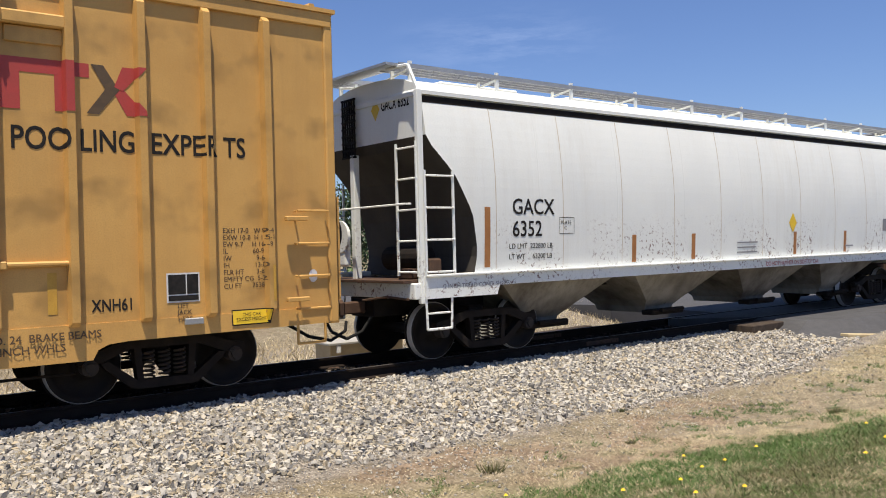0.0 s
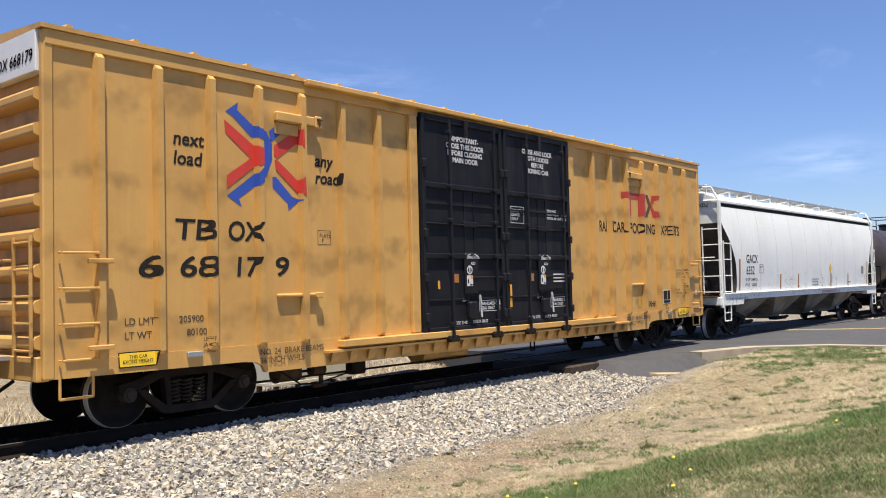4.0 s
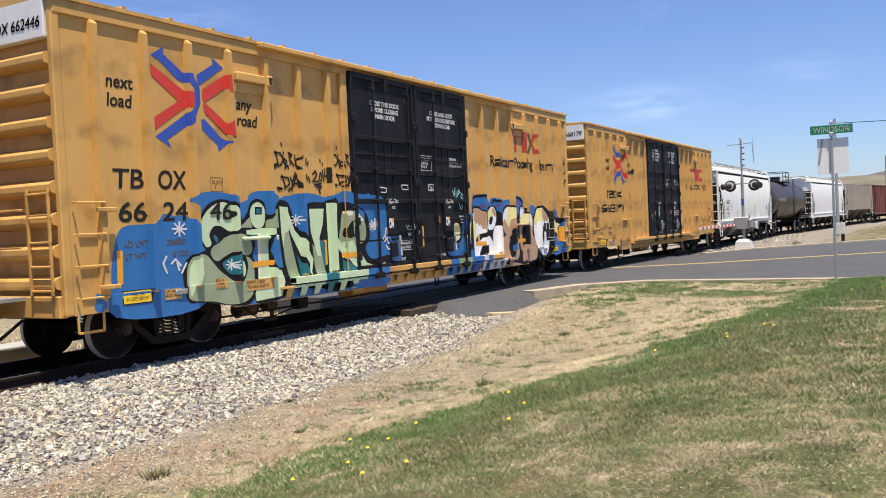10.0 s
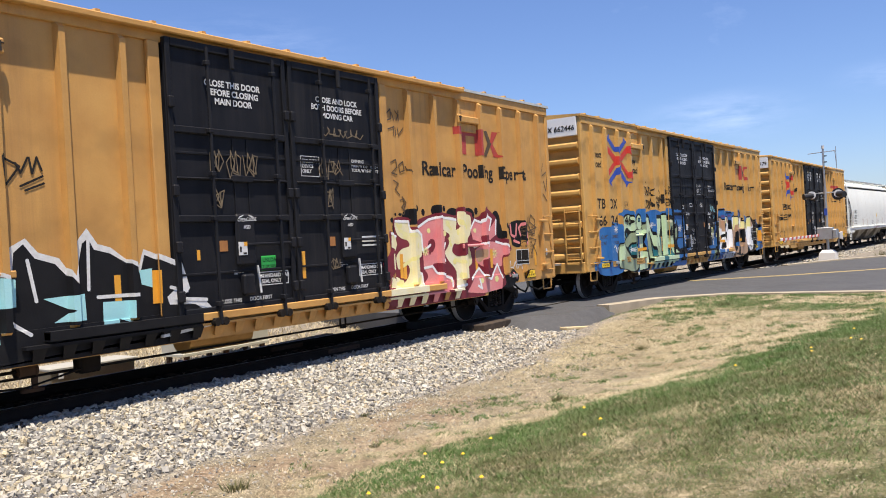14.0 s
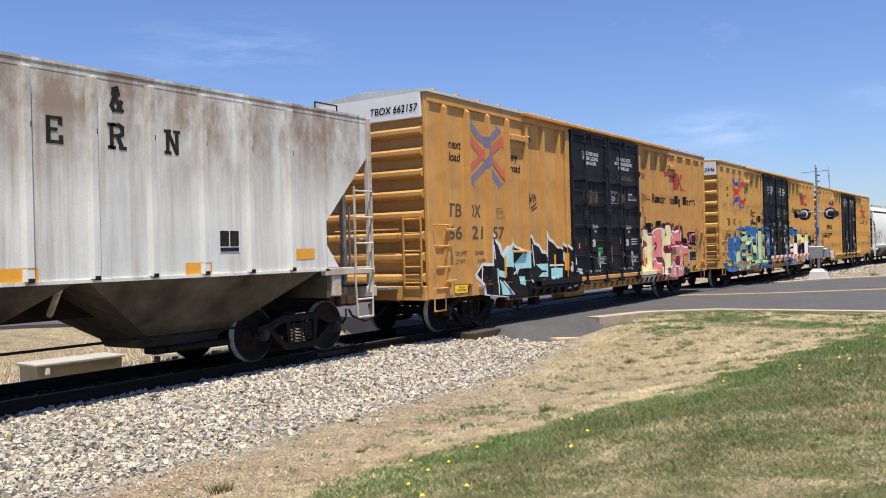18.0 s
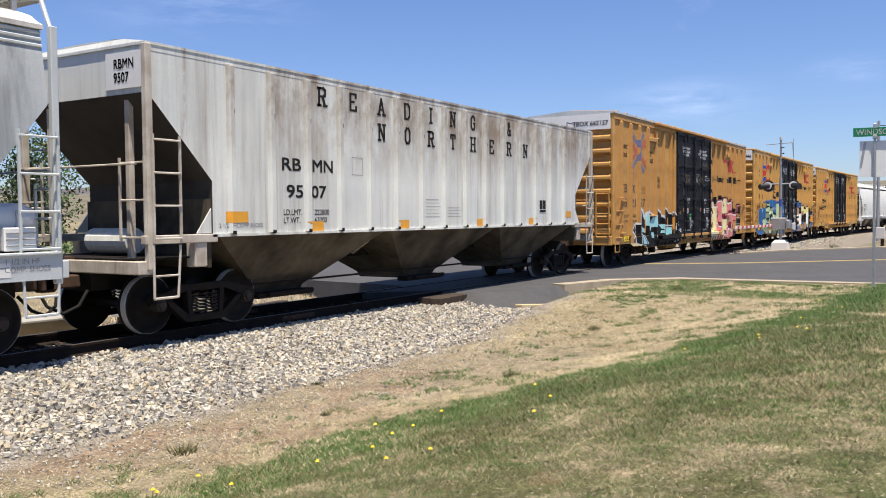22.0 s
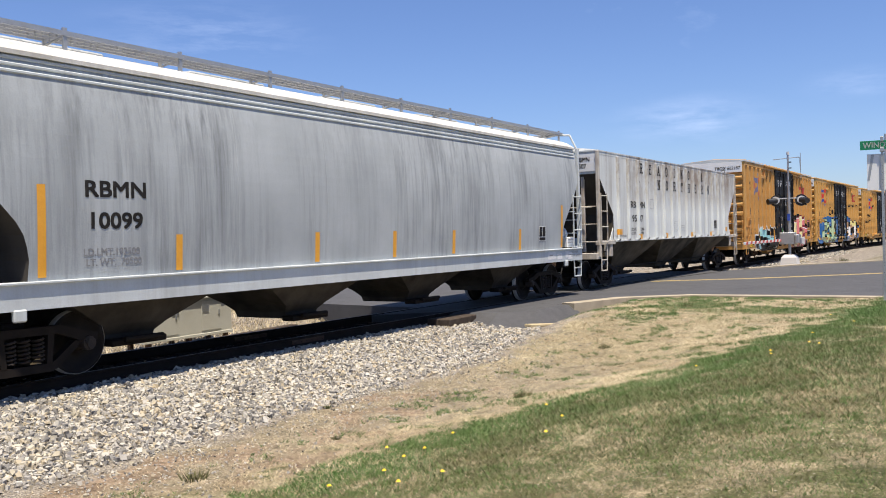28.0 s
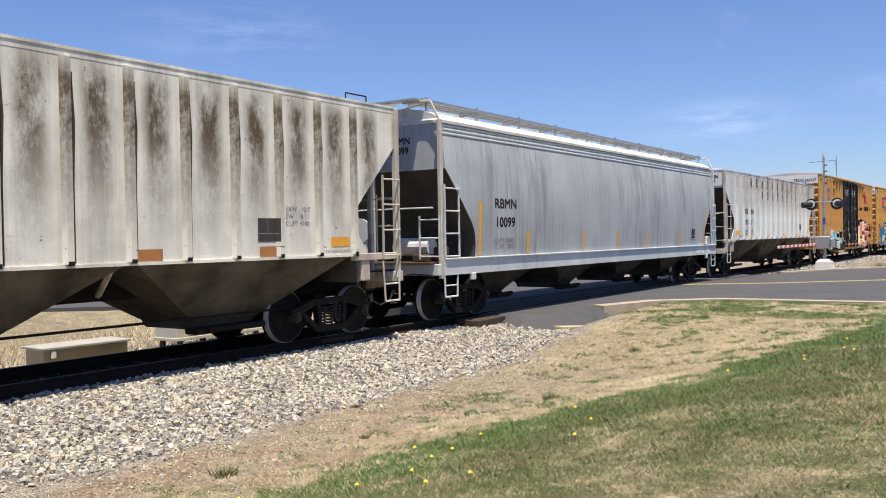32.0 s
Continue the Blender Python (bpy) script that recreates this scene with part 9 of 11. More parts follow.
    swell(car_b, G_WHITE, 0.0105, [(4.43, 1.83), (4.51, 2.06), (4.67, 2.18), (4.83, 2.21), (4.75, 2.03), (4.69, 1.77), (4.59, 1.89)])
    swell(car_b, G_YELLOW, 0.012, [(4.71, 1.74), (4.75, 2.03), (4.85, 2.2), (5.12, 2.17), (5.29, 2.03), (5.11, 1.94), (4.94, 1.83), (4.83, 1.69)])
    swell(car_b, G_TAN, 0.0092, [(4.46, 1.38), (4.67, 1.45), (4.86, 1.36), (4.79, 1.21), (4.8, 1.0), (4.92, 0.83), (5.09, 0.76), (4.49, 0.77), (4.42, 1.07)])
    swell(car_b, G_BLUE, 0.0105, [(5.01, 1.16), (5.09, 1.24), (5.15, 1.16), (5.12, 1.02), (5.02, 1.03)])
    swell(car_b, G_TAN, 0.0094, [(5.56, 1.99), (5.6, 2.17), (5.75, 2.22), (5.89, 2.15), (5.91, 2.03), (6.29, 2.02), (6.41, 1.92), (6.45, 1.72), (6.41, 1.43), (6.59, 1.32), (6.7, 1.08), (6.62, 0.76), (6.38, 0.69), (5.92, 0.69), (6.01, 0.87), (6.19, 1.08), (6.18, 1.26), (6.05, 1.48), (6.16, 1.67), (5.9, 1.7), (5.74, 1.67), (5.63, 1.4), (5.7, 1.14), (5.57, 0.99), (5.5, 1.4), (5.52, 1.74)])
    swell(car_b, G_WHITE, 0.0105, [(5.57, 1.97), (5.62, 2.17), (5.75, 2.21), (5.82, 2.14), (5.79, 2.02), (5.67, 1.89)])
    swell(car_b, G_YELLOW, 0.012, [(5.53, 1.86), (5.7, 1.92), (5.83, 2.02), (6.03, 1.99), (6.22, 1.98), (6.2, 1.75), (6.02, 1.81), (5.9, 1.71), (5.67, 1.72)])
    swell(car_b, G_WHITE, 0.0125, [(6.24, 2.0), (6.36, 1.98), (6.43, 1.83), (6.36, 1.65), (6.27, 1.75)])
    swell(car_b, G_TAN, 0.0096, [(5.73, 1.13), (5.99, 1.15), (6.18, 1.1), (6.05, 0.86), (5.72, 0.68), (5.62, 0.84)])
    swell(car_b, G_WHITE, 0.0098, [(6.51, 1.59), (6.57, 1.87), (6.76, 2.13), (6.97, 2.19), (7.23, 2.16), (7.51, 1.97), (7.64, 1.87), (7.7, 1.6), (7.65, 1.19), (7.51, 0.92), (7.3, 0.79), (7.01, 0.83), (6.74, 1.05), (6.58, 1.3)])
    swell(car_b, G_YELLOW, 0.011, [(6.54, 1.73), (6.59, 1.92), (6.78, 2.12), (6.97, 2.18), (7.13, 1.96), (7.0, 1.92), (6.91, 1.77), (6.79, 1.8), (6.7, 1.68)])
    swell(car_b, G_TAN, 0.0125, [(7.0, 2.16), (7.23, 2.16), (7.58, 1.92), (7.52, 1.77), (7.4, 1.82), (7.3, 1.74), (7.19, 1.91), (7.12, 2.01)])
    swell(car_b, G_BLACK, 0.0135, [(6.88, 1.34), (6.95, 1.57), (7.08, 1.72), (7.22, 1.66), (7.27, 1.44), (7.23, 1.14), (7.11, 0.98), (6.97, 1.11)])
    daub(car_b, G_BLACK, 0.006, [(7.92, 1.98), (8.25, 1.89), (8.73, 1.85), (8.51, 1.61), (8.5, 1.28), (8.14, 1.32), (7.89, 1.19), (7.98, 1.56)])
    daub(car_b, G_YELLOW, 0.01, [(8.01, 1.9), (8.2, 1.73), (8.56, 1.67), (8.29, 1.57), (8.31, 1.39), (8.11, 1.47), (7.97, 1.34), (8.07, 1.62)])
    swell(car_b, G_BLACK, 0.007, [(1.44, 1.94), (1.59, 2.03), (1.83, 1.96), (1.9, 1.69), (1.82, 1.42), (1.58, 1.36), (1.44, 1.47)])
    swell(car_b, G_YELLOW, 0.01, [(1.49, 1.73), (1.55, 1.83), (1.72, 1.82), (1.8, 1.69), (1.77, 1.48), (1.59, 1.41), (1.5, 1.49)])
    swell(car_b, G_BLACK, 0.0072, [(2.0, 1.61), (2.09, 1.72), (2.21, 1.54), (2.09, 1.43), (2.01, 1.49)])
    swell(car_b, G_YELLOW, 0.01, [(2.05, 1.59), (2.12, 1.62), (2.18, 1.49), (2.1, 1.46)])
    dab(car_b, G_PURPLE, 0.0045, 3.22, 2.24, 0.11, 0.05)
    dab(car_b, G_PURPLE, 0.0045, 3.41, 2.24, 0.05, 0.03)
    dab(car_b, G_PURPLE, 0.0045, 4.09, 2.26, 0.06, 0.05)
    dab(car_b, G_PURPLE, 0.0045, 4.45, 2.25, 0.14, 0.06)
    dab(car_b, G_PURPLE, 0.0045, 5.52, 2.33, 0.13, 0.06)
    dab(car_b, G_PURPLE, 0.0045, 6.28, 2.15, 0.09, 0.06)
    dab(car_b, G_PURPLE, 0.0045, 8.03, 2.1, 0.09, 0.08)
    dab(car_b, G_PURPLE, 0.0045, 8.26, 2.01, 0.07, 0.06)
    dab(car_b, G_PURPLE, 0.0045, 9.34, 0.96, 0.08, 0.06)
    # black grounds of the letters, then their fills
    daub(car_b, G_BLACK, 0.0138, [(7.27, 1.73), (7.43, 1.73), (7.43, 1.48), (7.26, 1.48)])
    daub(car_b, G_BLACK, 0.0138, [(7.47, 1.73), (7.65, 1.73), (7.64, 1.48), (7.46, 1.49)])
    daub(car_b, REFLECT_ORANGE, 0.017, [(2.78, 1.35), (3.23, 1.34), (3.23, 1.24), (2.78, 1.25)])
    daub(car_b, REFLECT_ORANGE, 0.017, [(5.41, 1.33), (5.87, 1.33), (5.87, 1.23), (5.42, 1.22)])
    daub(car_b, REFLECT_ORANGE, 0.017, [(8.44, 1.61), (8.64, 1.61), (8.64, 1.15), (8.44, 1.15)])
    for x0, x1, mat in ((2.3, 2.95, G_BLUE), (2.95, 3.2, CHALK), (3.2, 3.45, G_BLUE), (3.45, 4.42, CHALK), (4.42, 4.52, G_BLACK), (4.52, 5.6, G_TAN), (5.6, 5.9, G_BLACK)):
        edge_paint(car_b, x0, x1, mat)
    for x, r in ((2.5, 0.05), (2.75, 0.07), (3.05, 0.06), (2.62, 0.04)):
        dab(car_b, G_PURPLE, 0.02, x, 0.70, r * 1.6, r)


def graffiti_green():
    swell(car_b, G_BLUE, 0.0028, [(-8.54, 1.26), (-8.46, 1.7), (-8.29, 1.97), (-7.79, 2.01), (-7.49, 2.08), (-6.9, 2.05), (-6.6, 1.2), (-6.9, 0.66), (-8.5, 0.7)])
    swell(car_b, G_BLUE, 0.003, [(-7.6, 2.05), (-7.22, 2.1), (-7.02, 2.05), (-6.96, 1.83), (-6.77, 2.13), (-6.57, 2.38), (-6.07, 2.38), (-5.75, 2.33), (-5.36, 2.47), (-4.95, 2.36), (-4.58, 2.45), (-4.32, 2.35), (-3.78, 2.47), (-3.13, 2.38), (-2.89, 2.55), (-2.5, 2.5), (-1.65, 2.45), (-1.46, 2.26), (-1.22, 1.83), (-0.93, 1.38), (-0.96, 1.13), (-1.39, 1.06), (-1.53, 0.62), (-3.12, 0.67), (-4.9, 0.63), (-7.1, 0.78), (-7.65, 0.8)])
    swell(car_b, G_BLACK, 0.0062, [(-6.79, 2.02), (-6.59, 2.28), (-6.27, 2.38), (-5.96, 2.31), (-5.81, 2.14), (-5.74, 1.9), (-5.54, 1.76), (-5.48, 1.61), (-5.56, 1.44), (-5.47, 1.17), (-5.51, 0.88), (-5.64, 0.65), (-5.98, 0.62), (-6.82, 0.75), (-7.1, 0.79), (-7.18, 1.15), (-7.12, 1.41), (-6.86, 1.55), (-6.67, 1.57), (-6.78, 1.74)])
    swell(car_b, G_BLACK, 0.0064, [(-5.93, 1.9), (-5.66, 2.14), (-5.57, 2.31), (-5.39, 2.39), (-5.19, 2.31), (-5.13, 2.11), (-4.8, 2.3), (-4.78, 1.83), (-4.79, 1.73), (-5.1, 1.72), (-5.09, 1.25), (-4.72, 1.15), (-4.69, 0.89), (-4.84, 0.65), (-5.54, 0.62), (-5.48, 1.08), (-5.44, 1.75), (-5.75, 1.76)])
    swell(car_b, G_BLACK, 0.0066, [(-4.86, 2.31), (-4.58, 2.34), (-4.43, 2.09), (-4.31, 1.88), (-4.08, 1.72), (-4.06, 2.27), (-3.5, 2.33), (-3.01, 2.33), (-3.04, 0.73), (-3.78, 0.74), (-4.64, 0.82), (-4.78, 1.28), (-4.84, 1.78)])
    swell(car_b, G_BLACK, 0.0068, [(-3.06, 2.28), (-2.47, 2.25), (-2.17, 2.05), (-2.12, 1.61), (-2.3, 1.41), (-2.05, 1.18), (-1.38, 1.22), (-1.35, 0.83), (-2.32, 0.82), (-3.12, 0.66), (-3.17, 1.47)])
    swell(car_b, G_MINT, 0.0095, [(-6.75, 1.99), (-6.62, 2.17), (-6.42, 2.29), (-6.2, 2.33), (-5.97, 2.24), (-5.9, 2.08), (-5.93, 1.91), (-6.09, 1.85), (-6.3, 1.94), (-6.46, 1.94), (-6.57, 1.81), (-6.53, 1.66), (-6.65, 1.62), (-6.77, 1.82)])
    swell(car_b, G_SAGE, 0.0097, [(-6.54, 1.58), (-6.3, 1.72), (-6.04, 1.8), (-5.77, 1.8), (-5.59, 1.68), (-5.58, 1.49), (-5.73, 1.44), (-5.97, 1.52), (-6.23, 1.45), (-6.41, 1.38), (-6.53, 1.45)])
    swell(car_b, G_SAGE, 0.0099, [(-7.1, 1.19), (-7.05, 1.37), (-6.88, 1.51), (-6.66, 1.49), (-6.54, 1.39), (-6.37, 1.23), (-6.17, 1.1), (-5.94, 0.99), (-5.78, 1.05), (-5.69, 1.26), (-5.72, 1.42), (-5.57, 1.32), (-5.54, 1.08), (-5.58, 0.89), (-5.66, 0.74), (-5.87, 0.66), (-6.19, 0.66), (-6.54, 0.74), (-7.04, 0.81), (-7.09, 1.0)])
    swell(car_b, G_MINT, 0.0115, [(-7.06, 1.1), (-7.02, 1.32), (-6.89, 1.46), (-6.79, 1.43), (-6.85, 1.17), (-6.96, 0.96), (-7.04, 0.87)])
    swell(car_b, G_MINT, 0.0115, [(-5.85, 1.34), (-5.78, 1.33), (-5.75, 1.17), (-5.82, 1.08), (-5.87, 1.15)])
    swell(car_b, G_TEAL, 0.0099, [(-6.3, 1.33), (-6.13, 1.42), (-5.92, 1.47), (-5.84, 1.39), (-5.88, 1.17), (-6.07, 1.14), (-6.19, 1.19)])
    swell(car_b, G_BLACK, 0.0118, [(-6.55, 1.79), (-6.48, 1.91), (-6.32, 1.93), (-6.18, 1.85), (-6.24, 1.75), (-6.37, 1.67), (-6.49, 1.65)])
    swell(car_b, G_TEAL, 0.0125, [(-6.48, 1.78), (-6.43, 1.8), (-6.37, 1.72), (-6.42, 1.68)])
    swell(car_b, G_MINT, 0.0097, [(-5.58, 2.15), (-5.51, 2.28), (-5.37, 2.33), (-5.24, 2.27), (-5.19, 2.14), (-5.25, 1.93), (-5.43, 1.89), (-5.55, 1.98)])
    daub(car_b, G_BLACK, 0.0115, [(-5.45, 2.25), (-5.27, 2.25), (-5.28, 2.12), (-5.46, 2.12)])
    daub(car_b, G_TEAL, 0.0125, [(-5.42, 2.22), (-5.31, 2.22), (-5.31, 2.14), (-5.42, 2.14)])
    daub(car_b, G_SAGE, 0.0095, [(-5.85, 1.91), (-5.59, 2.08), (-5.54, 1.9)])
    daub(car_b, G_SAGE, 0.0095, [(-5.19, 2.0), (-4.85, 2.22), (-4.84, 1.88), (-5.2, 1.89)])
    daub(car_b, G_MINT, 0.0099, [(-5.69, 1.86), (-5.27, 1.89), (-4.91, 1.87), (-4.91, 1.79), (-5.14, 1.76), (-5.16, 1.21), (-4.81, 1.13), (-4.75, 0.92), (-4.86, 0.68), (-5.54, 0.65), (-5.56, 0.78), (-5.44, 0.98), (-5.41, 1.36), (-5.38, 1.77), (-5.69, 1.79)])
    daub(car_b, G_CREAM, 0.0112, [(-5.42, 1.8), (-5.33, 1.81), (-5.37, 1.26), (-5.43, 0.93), (-5.52, 0.76), (-5.45, 1.0)])
    daub(car_b, G_SAGE, 0.0099, [(-4.8, 2.26), (-4.57, 2.24), (-4.57, 1.78), (-4.42, 1.26), (-4.28, 0.86), (-4.58, 0.88), (-4.71, 1.27), (-4.78, 1.78)])
    daub(car_b, G_MINT, 0.0112, [(-4.8, 2.26), (-4.57, 2.24), (-4.55, 1.83), (-4.68, 1.78), (-4.74, 1.53), (-4.78, 1.78)])
    daub(car_b, G_MINT, 0.0114, [(-4.61, 2.26), (-4.41, 1.83), (-4.09, 1.56), (-3.89, 1.28), (-3.96, 0.99), (-4.23, 1.33), (-4.53, 1.78)])
    daub(car_b, G_MINT, 0.0099, [(-3.95, 2.21), (-3.5, 2.21), (-3.55, 1.92), (-3.68, 1.65), (-3.64, 1.33), (-3.75, 1.33), (-3.93, 1.77)])
    daub(car_b, G_SAGE, 0.0097, [(-3.9, 1.55), (-3.64, 1.41), (-3.51, 0.94), (-3.77, 0.84), (-3.86, 1.17)])
    daub(car_b, G_TEAL, 0.0095, [(-4.38, 1.39), (-4.1, 1.07), (-3.94, 0.91), (-4.24, 0.87)])
    daub(car_b, G_TEAL, 0.0095, [(-3.69, 1.64), (-3.5, 1.58), (-3.52, 1.1), (-3.65, 1.38)])
    daub(car_b, G_MINT, 0.0099, [(-3.42, 2.32), (-3.06, 2.31), (-3.11, 1.64), (-3.17, 0.91), (-3.41, 0.86), (-3.41, 1.59)])
    swell(car_b, G_SAGE, 0.0097, [(-2.98, 1.86), (-2.89, 2.15), (-2.53, 2.13), (-2.29, 1.95), (-2.25, 1.67), (-2.39, 1.52), (-2.71, 1.5), (-2.94, 1.43), (-3.04, 1.63)])
    daub(car_b, G_CREAM, 0.0105, [(-2.91, 2.16), (-2.54, 2.14), (-2.3, 1.98), (-2.39, 1.95), (-2.58, 2.07), (-2.83, 2.07)])
    daub(car_b, G_MINT, 0.0112, [(-3.08, 1.65), (-2.92, 1.47), (-2.55, 1.16), (-2.23, 1.02), (-1.47, 1.04), (-1.48, 0.88), (-2.32, 0.91), (-2.72, 1.1), (-3.09, 1.44)])
    swell(car_b, G_BLACK, 0.0118, [(-2.93, 1.73), (-2.7, 1.96), (-2.52, 1.88), (-2.61, 1.68), (-2.81, 1.63)])
    daub(car_b, G_TEAL, 0.0095, [(-2.95, 1.24), (-2.56, 0.98), (-2.4, 0.86), (-2.96, 0.78)])
    dab(car_b, G_BLUE, 0.0032, -8.23, 1.8, 0.16, 0.14)
    dab(car_b, G_BLUE, 0.0032, -7.34, 2, 0.27, 0.12)
    dab(car_b, G_BLUE, 0.0032, -6.42, 2.36, 0.54, 0.14)
    dab(car_b, G_BLUE, 0.0032, -5.2, 2.41, 0.41, 0.12)
    dab(car_b, G_BLUE, 0.0032, -4.03, 2.37, 0.59, 0.13)
    dab(car_b, G_BLUE, 0.0032, -2.82, 2.36, 0.66, 0.15)
    dab(car_b, G_BLUE, 0.0032, -2.04, 2.12, 0.58, 0.32)
    dab(car_b, G_BLUE, 0.0032, -8.75, 0.89, 0.11, 0.09)
    dab(car_b, G_BLUE, 0.0032, -8.78, 1.01, 0.06, 0.05)
    daub(car_b, CHALK, 0.015, [(-7.36, 1.91), (-7.05, 1.9), (-7.05, 1.93), (-7.36, 1.94)])
    daub(car_b, CHALK, 0.0156, [(-7.32, 2), (-7.11, 1.82), (-7.09, 1.84), (-7.3, 2.02)])
    daub(car_b, CHALK, 0.0162, [(-7.22, 2.04), (-7.23, 1.8), (-7.2, 1.8), (-7.18, 2.04)])
    daub(car_b, CHALK, 0.0168, [(-7.1, 2.01), (-7.33, 1.85), (-7.31, 1.83), (-7.08, 1.99)])
    daub(car_b, CHALK, 0.015, [(-4.53, 2), (-4.2, 1.99), (-4.19, 2.02), (-4.52, 2.02)])
    daub(car_b, CHALK, 0.0156, [(-4.48, 2.08), (-4.26, 1.92), (-4.24, 1.94), (-4.46, 2.09)])
    daub(car_b, CHALK, 0.0162, [(-4.37, 2.11), (-4.39, 1.9), (-4.35, 1.9), (-4.34, 2.11)])
    daub(car_b, CHALK, 0.0168, [(-4.25, 2.09), (-4.5, 1.94), (-4.47, 1.93), (-4.23, 2.07)])
    daub(car_b, CHALK, 0.015, [(-6.23, 1.3), (-5.96, 1.28), (-5.96, 1.3), (-6.23, 1.32)])
    daub(car_b, CHALK, 0.0156, [(-6.19, 1.37), (-6.01, 1.22), (-5.99, 1.24), (-6.17, 1.38)])
    daub(car_b, CHALK, 0.0162, [(-6.1, 1.4), (-6.12, 1.21), (-6.09, 1.21), (-6.07, 1.4)])
    daub(car_b, CHALK, 0.0168, [(-6, 1.37), (-6.2, 1.25), (-6.18, 1.23), (-5.98, 1.36)])
    daub(car_b, CHALK, 0.015, [(-2.13, 1.87), (-1.7, 1.87), (-1.7, 1.89), (-2.12, 1.9)])
    daub(car_b, CHALK, 0.0156, [(-2.07, 1.96), (-1.79, 1.79), (-1.76, 1.8), (-2.04, 1.98)])
    daub(car_b, CHALK, 0.0162, [(-1.93, 2), (-1.95, 1.76), (-1.9, 1.76), (-1.88, 2)])
    daub(car_b, CHALK, 0.0168, [(-1.77, 1.97), (-2.09, 1.81), (-2.06, 1.79), (-1.74, 1.96)])
    daub(car_b, REFLECT_ORANGE, 0.0175, [(-5.6, 1.32), (-5.12, 1.33), (-5.13, 1.24), (-5.58, 1.22)])
    daub(car_b, REFLECT_ORANGE, 0.0175, [(-2.99, 1.35), (-2.56, 1.35), (-2.57, 1.25), (-2.98, 1.25)])
    daub(car_b, REFLECT_ORANGE, 0.0175, [(-8.43, 1.64), (-8.32, 1.64), (-8.34, 1.16), (-8.44, 1.17)])
    swell(car_b, G_BLUE, 0.0034, [(-2.18, 2.39), (-2.01, 2.48), (-1.81, 2.4), (-1.72, 2.05), (-1.4, 2), (-1.36, 1.38), (-1.15, 1.28), (-1.15, 1.12), (-2.19, 1.17)])
    swell(car_b, G_BLUE, 0.0036, [(1.19, 1.09), (1.36, 1.5), (1.55, 1.58), (1.7, 1.22), (1.96, 1.81), (2.21, 1.97), (2.63, 2.08), (2.84, 1.79), (2.81, 0.94)])
    daub(car_b, CHALK, 0.012, [(-2.14, 1.83), (-1.91, 1.82), (-1.91, 1.85), (-2.14, 1.85)])
    daub(car_b, CHALK, 0.0126, [(-2.12, 1.9), (-1.95, 1.75), (-1.93, 1.77), (-2.1, 1.92)])
    daub(car_b, CHALK, 0.0132, [(-2.04, 1.94), (-2.04, 1.74), (-2.02, 1.73), (-2.01, 1.94)])
    daub(car_b, CHALK, 0.0138, [(-1.95, 1.92), (-2.12, 1.78), (-2.1, 1.76), (-1.93, 1.9)])
    scrawl(car_b, CHALK, 0.016, [(-1.52, 1.78), (-1.53, 1.67)])
    scrawl(car_b, CHALK, 0.016, [(-1.47, 1.8), (-1.47, 1.68)])
    scrawl(car_b, CHALK, 0.016, [(-1.42, 1.8), (-1.43, 1.68)])
    scrawl(car_b, CHALK, 0.016, [(-1.62, 1.57), (-1.57, 1.65), (-1.51, 1.56), (-1.6, 1.51)])
    scrawl(car_b, CHALK, 0.016, [(-1.47, 1.58), (-1.36, 1.6), (-1.33, 1.49), (-1.44, 1.47), (-1.47, 1.58)])
    scrawl(car_b, CHALK, 0.016, [(-1.52, 1.43), (-1.45, 1.35), (-1.31, 1.37)])
    scrawl(car_b, G_ICE, 0.014, [(1.51, 2.61), (1.57, 2.48), (1.62, 2.67)])
    scrawl(car_b, G_ICE, 0.014, [(1.67, 2.59), (1.66, 2.44)])
    scrawl(car_b, G_ICE, 0.014, [(1.74, 2.46), (1.78, 2.62), (1.87, 2.57), (1.76, 2.52)])
    scrawl(car_b, G_ICE, 0.014, [(1.9, 2.45), (1.95, 2.54), (2.03, 2.49), (1.92, 2.43), (2.06, 2.41)])
    scrawl(car_b, G_ICE, 0.014, [(1.78, 2.32), (1.89, 2.16)])
    scrawl(car_b, G_ICE, 0.014, [(1.94, 2.32), (1.97, 2.19)])
    scrawl(car_b, CHALK, 0.008, [(-0.67, 1.83), (-0.65, 1.74)])
    scrawl(car_b, CHALK, 0.008, [(-0.57, 1.83), (-0.65, 1.78), (-0.57, 1.72)])
    scrawl(car_b, CHALK, 0.008, [(-0.54, 1.8), (-0.53, 1.73)])
    scrawl(car_b, CHALK, 0.008, [(-0.49, 1.8), (-0.42, 1.8), (-0.44, 1.73), (-0.51, 1.74)])
    scrawl(car_b, CHALK, 0.008, [(-0.63, 1.68), (-0.59, 1.61), (-0.56, 1.67), (-0.52, 1.61), (-0.48, 1.67)])
    scrawl(car_b, CHALK, 0.008, [(-0.34, 1.85), (-0.34, 1.73), (-0.28, 1.8)])
    scrawl(car_b, CHALK, 0.008, [(-0.25, 1.68), (-0.14, 1.69), (-0.16, 1.62)])
    scrawl(car_b, CHALK, 0.010, [(-0.81, 2.7), (-0.55, 2.7), (-0.54, 2.6), (-0.79, 2.61), (-0.81, 2.7)])
    scrawl(car_b, CHALK, 0.010, [(0.36, 2.73), (0.59, 2.73), (0.58, 2.6), (0.35, 2.6), (0.36, 2.73)])
    scrawl(car_b, CHALK, 0.010, [(-1.65, 2.64), (-1.41, 2.62), (-1.44, 2.53), (-1.62, 2.54)])
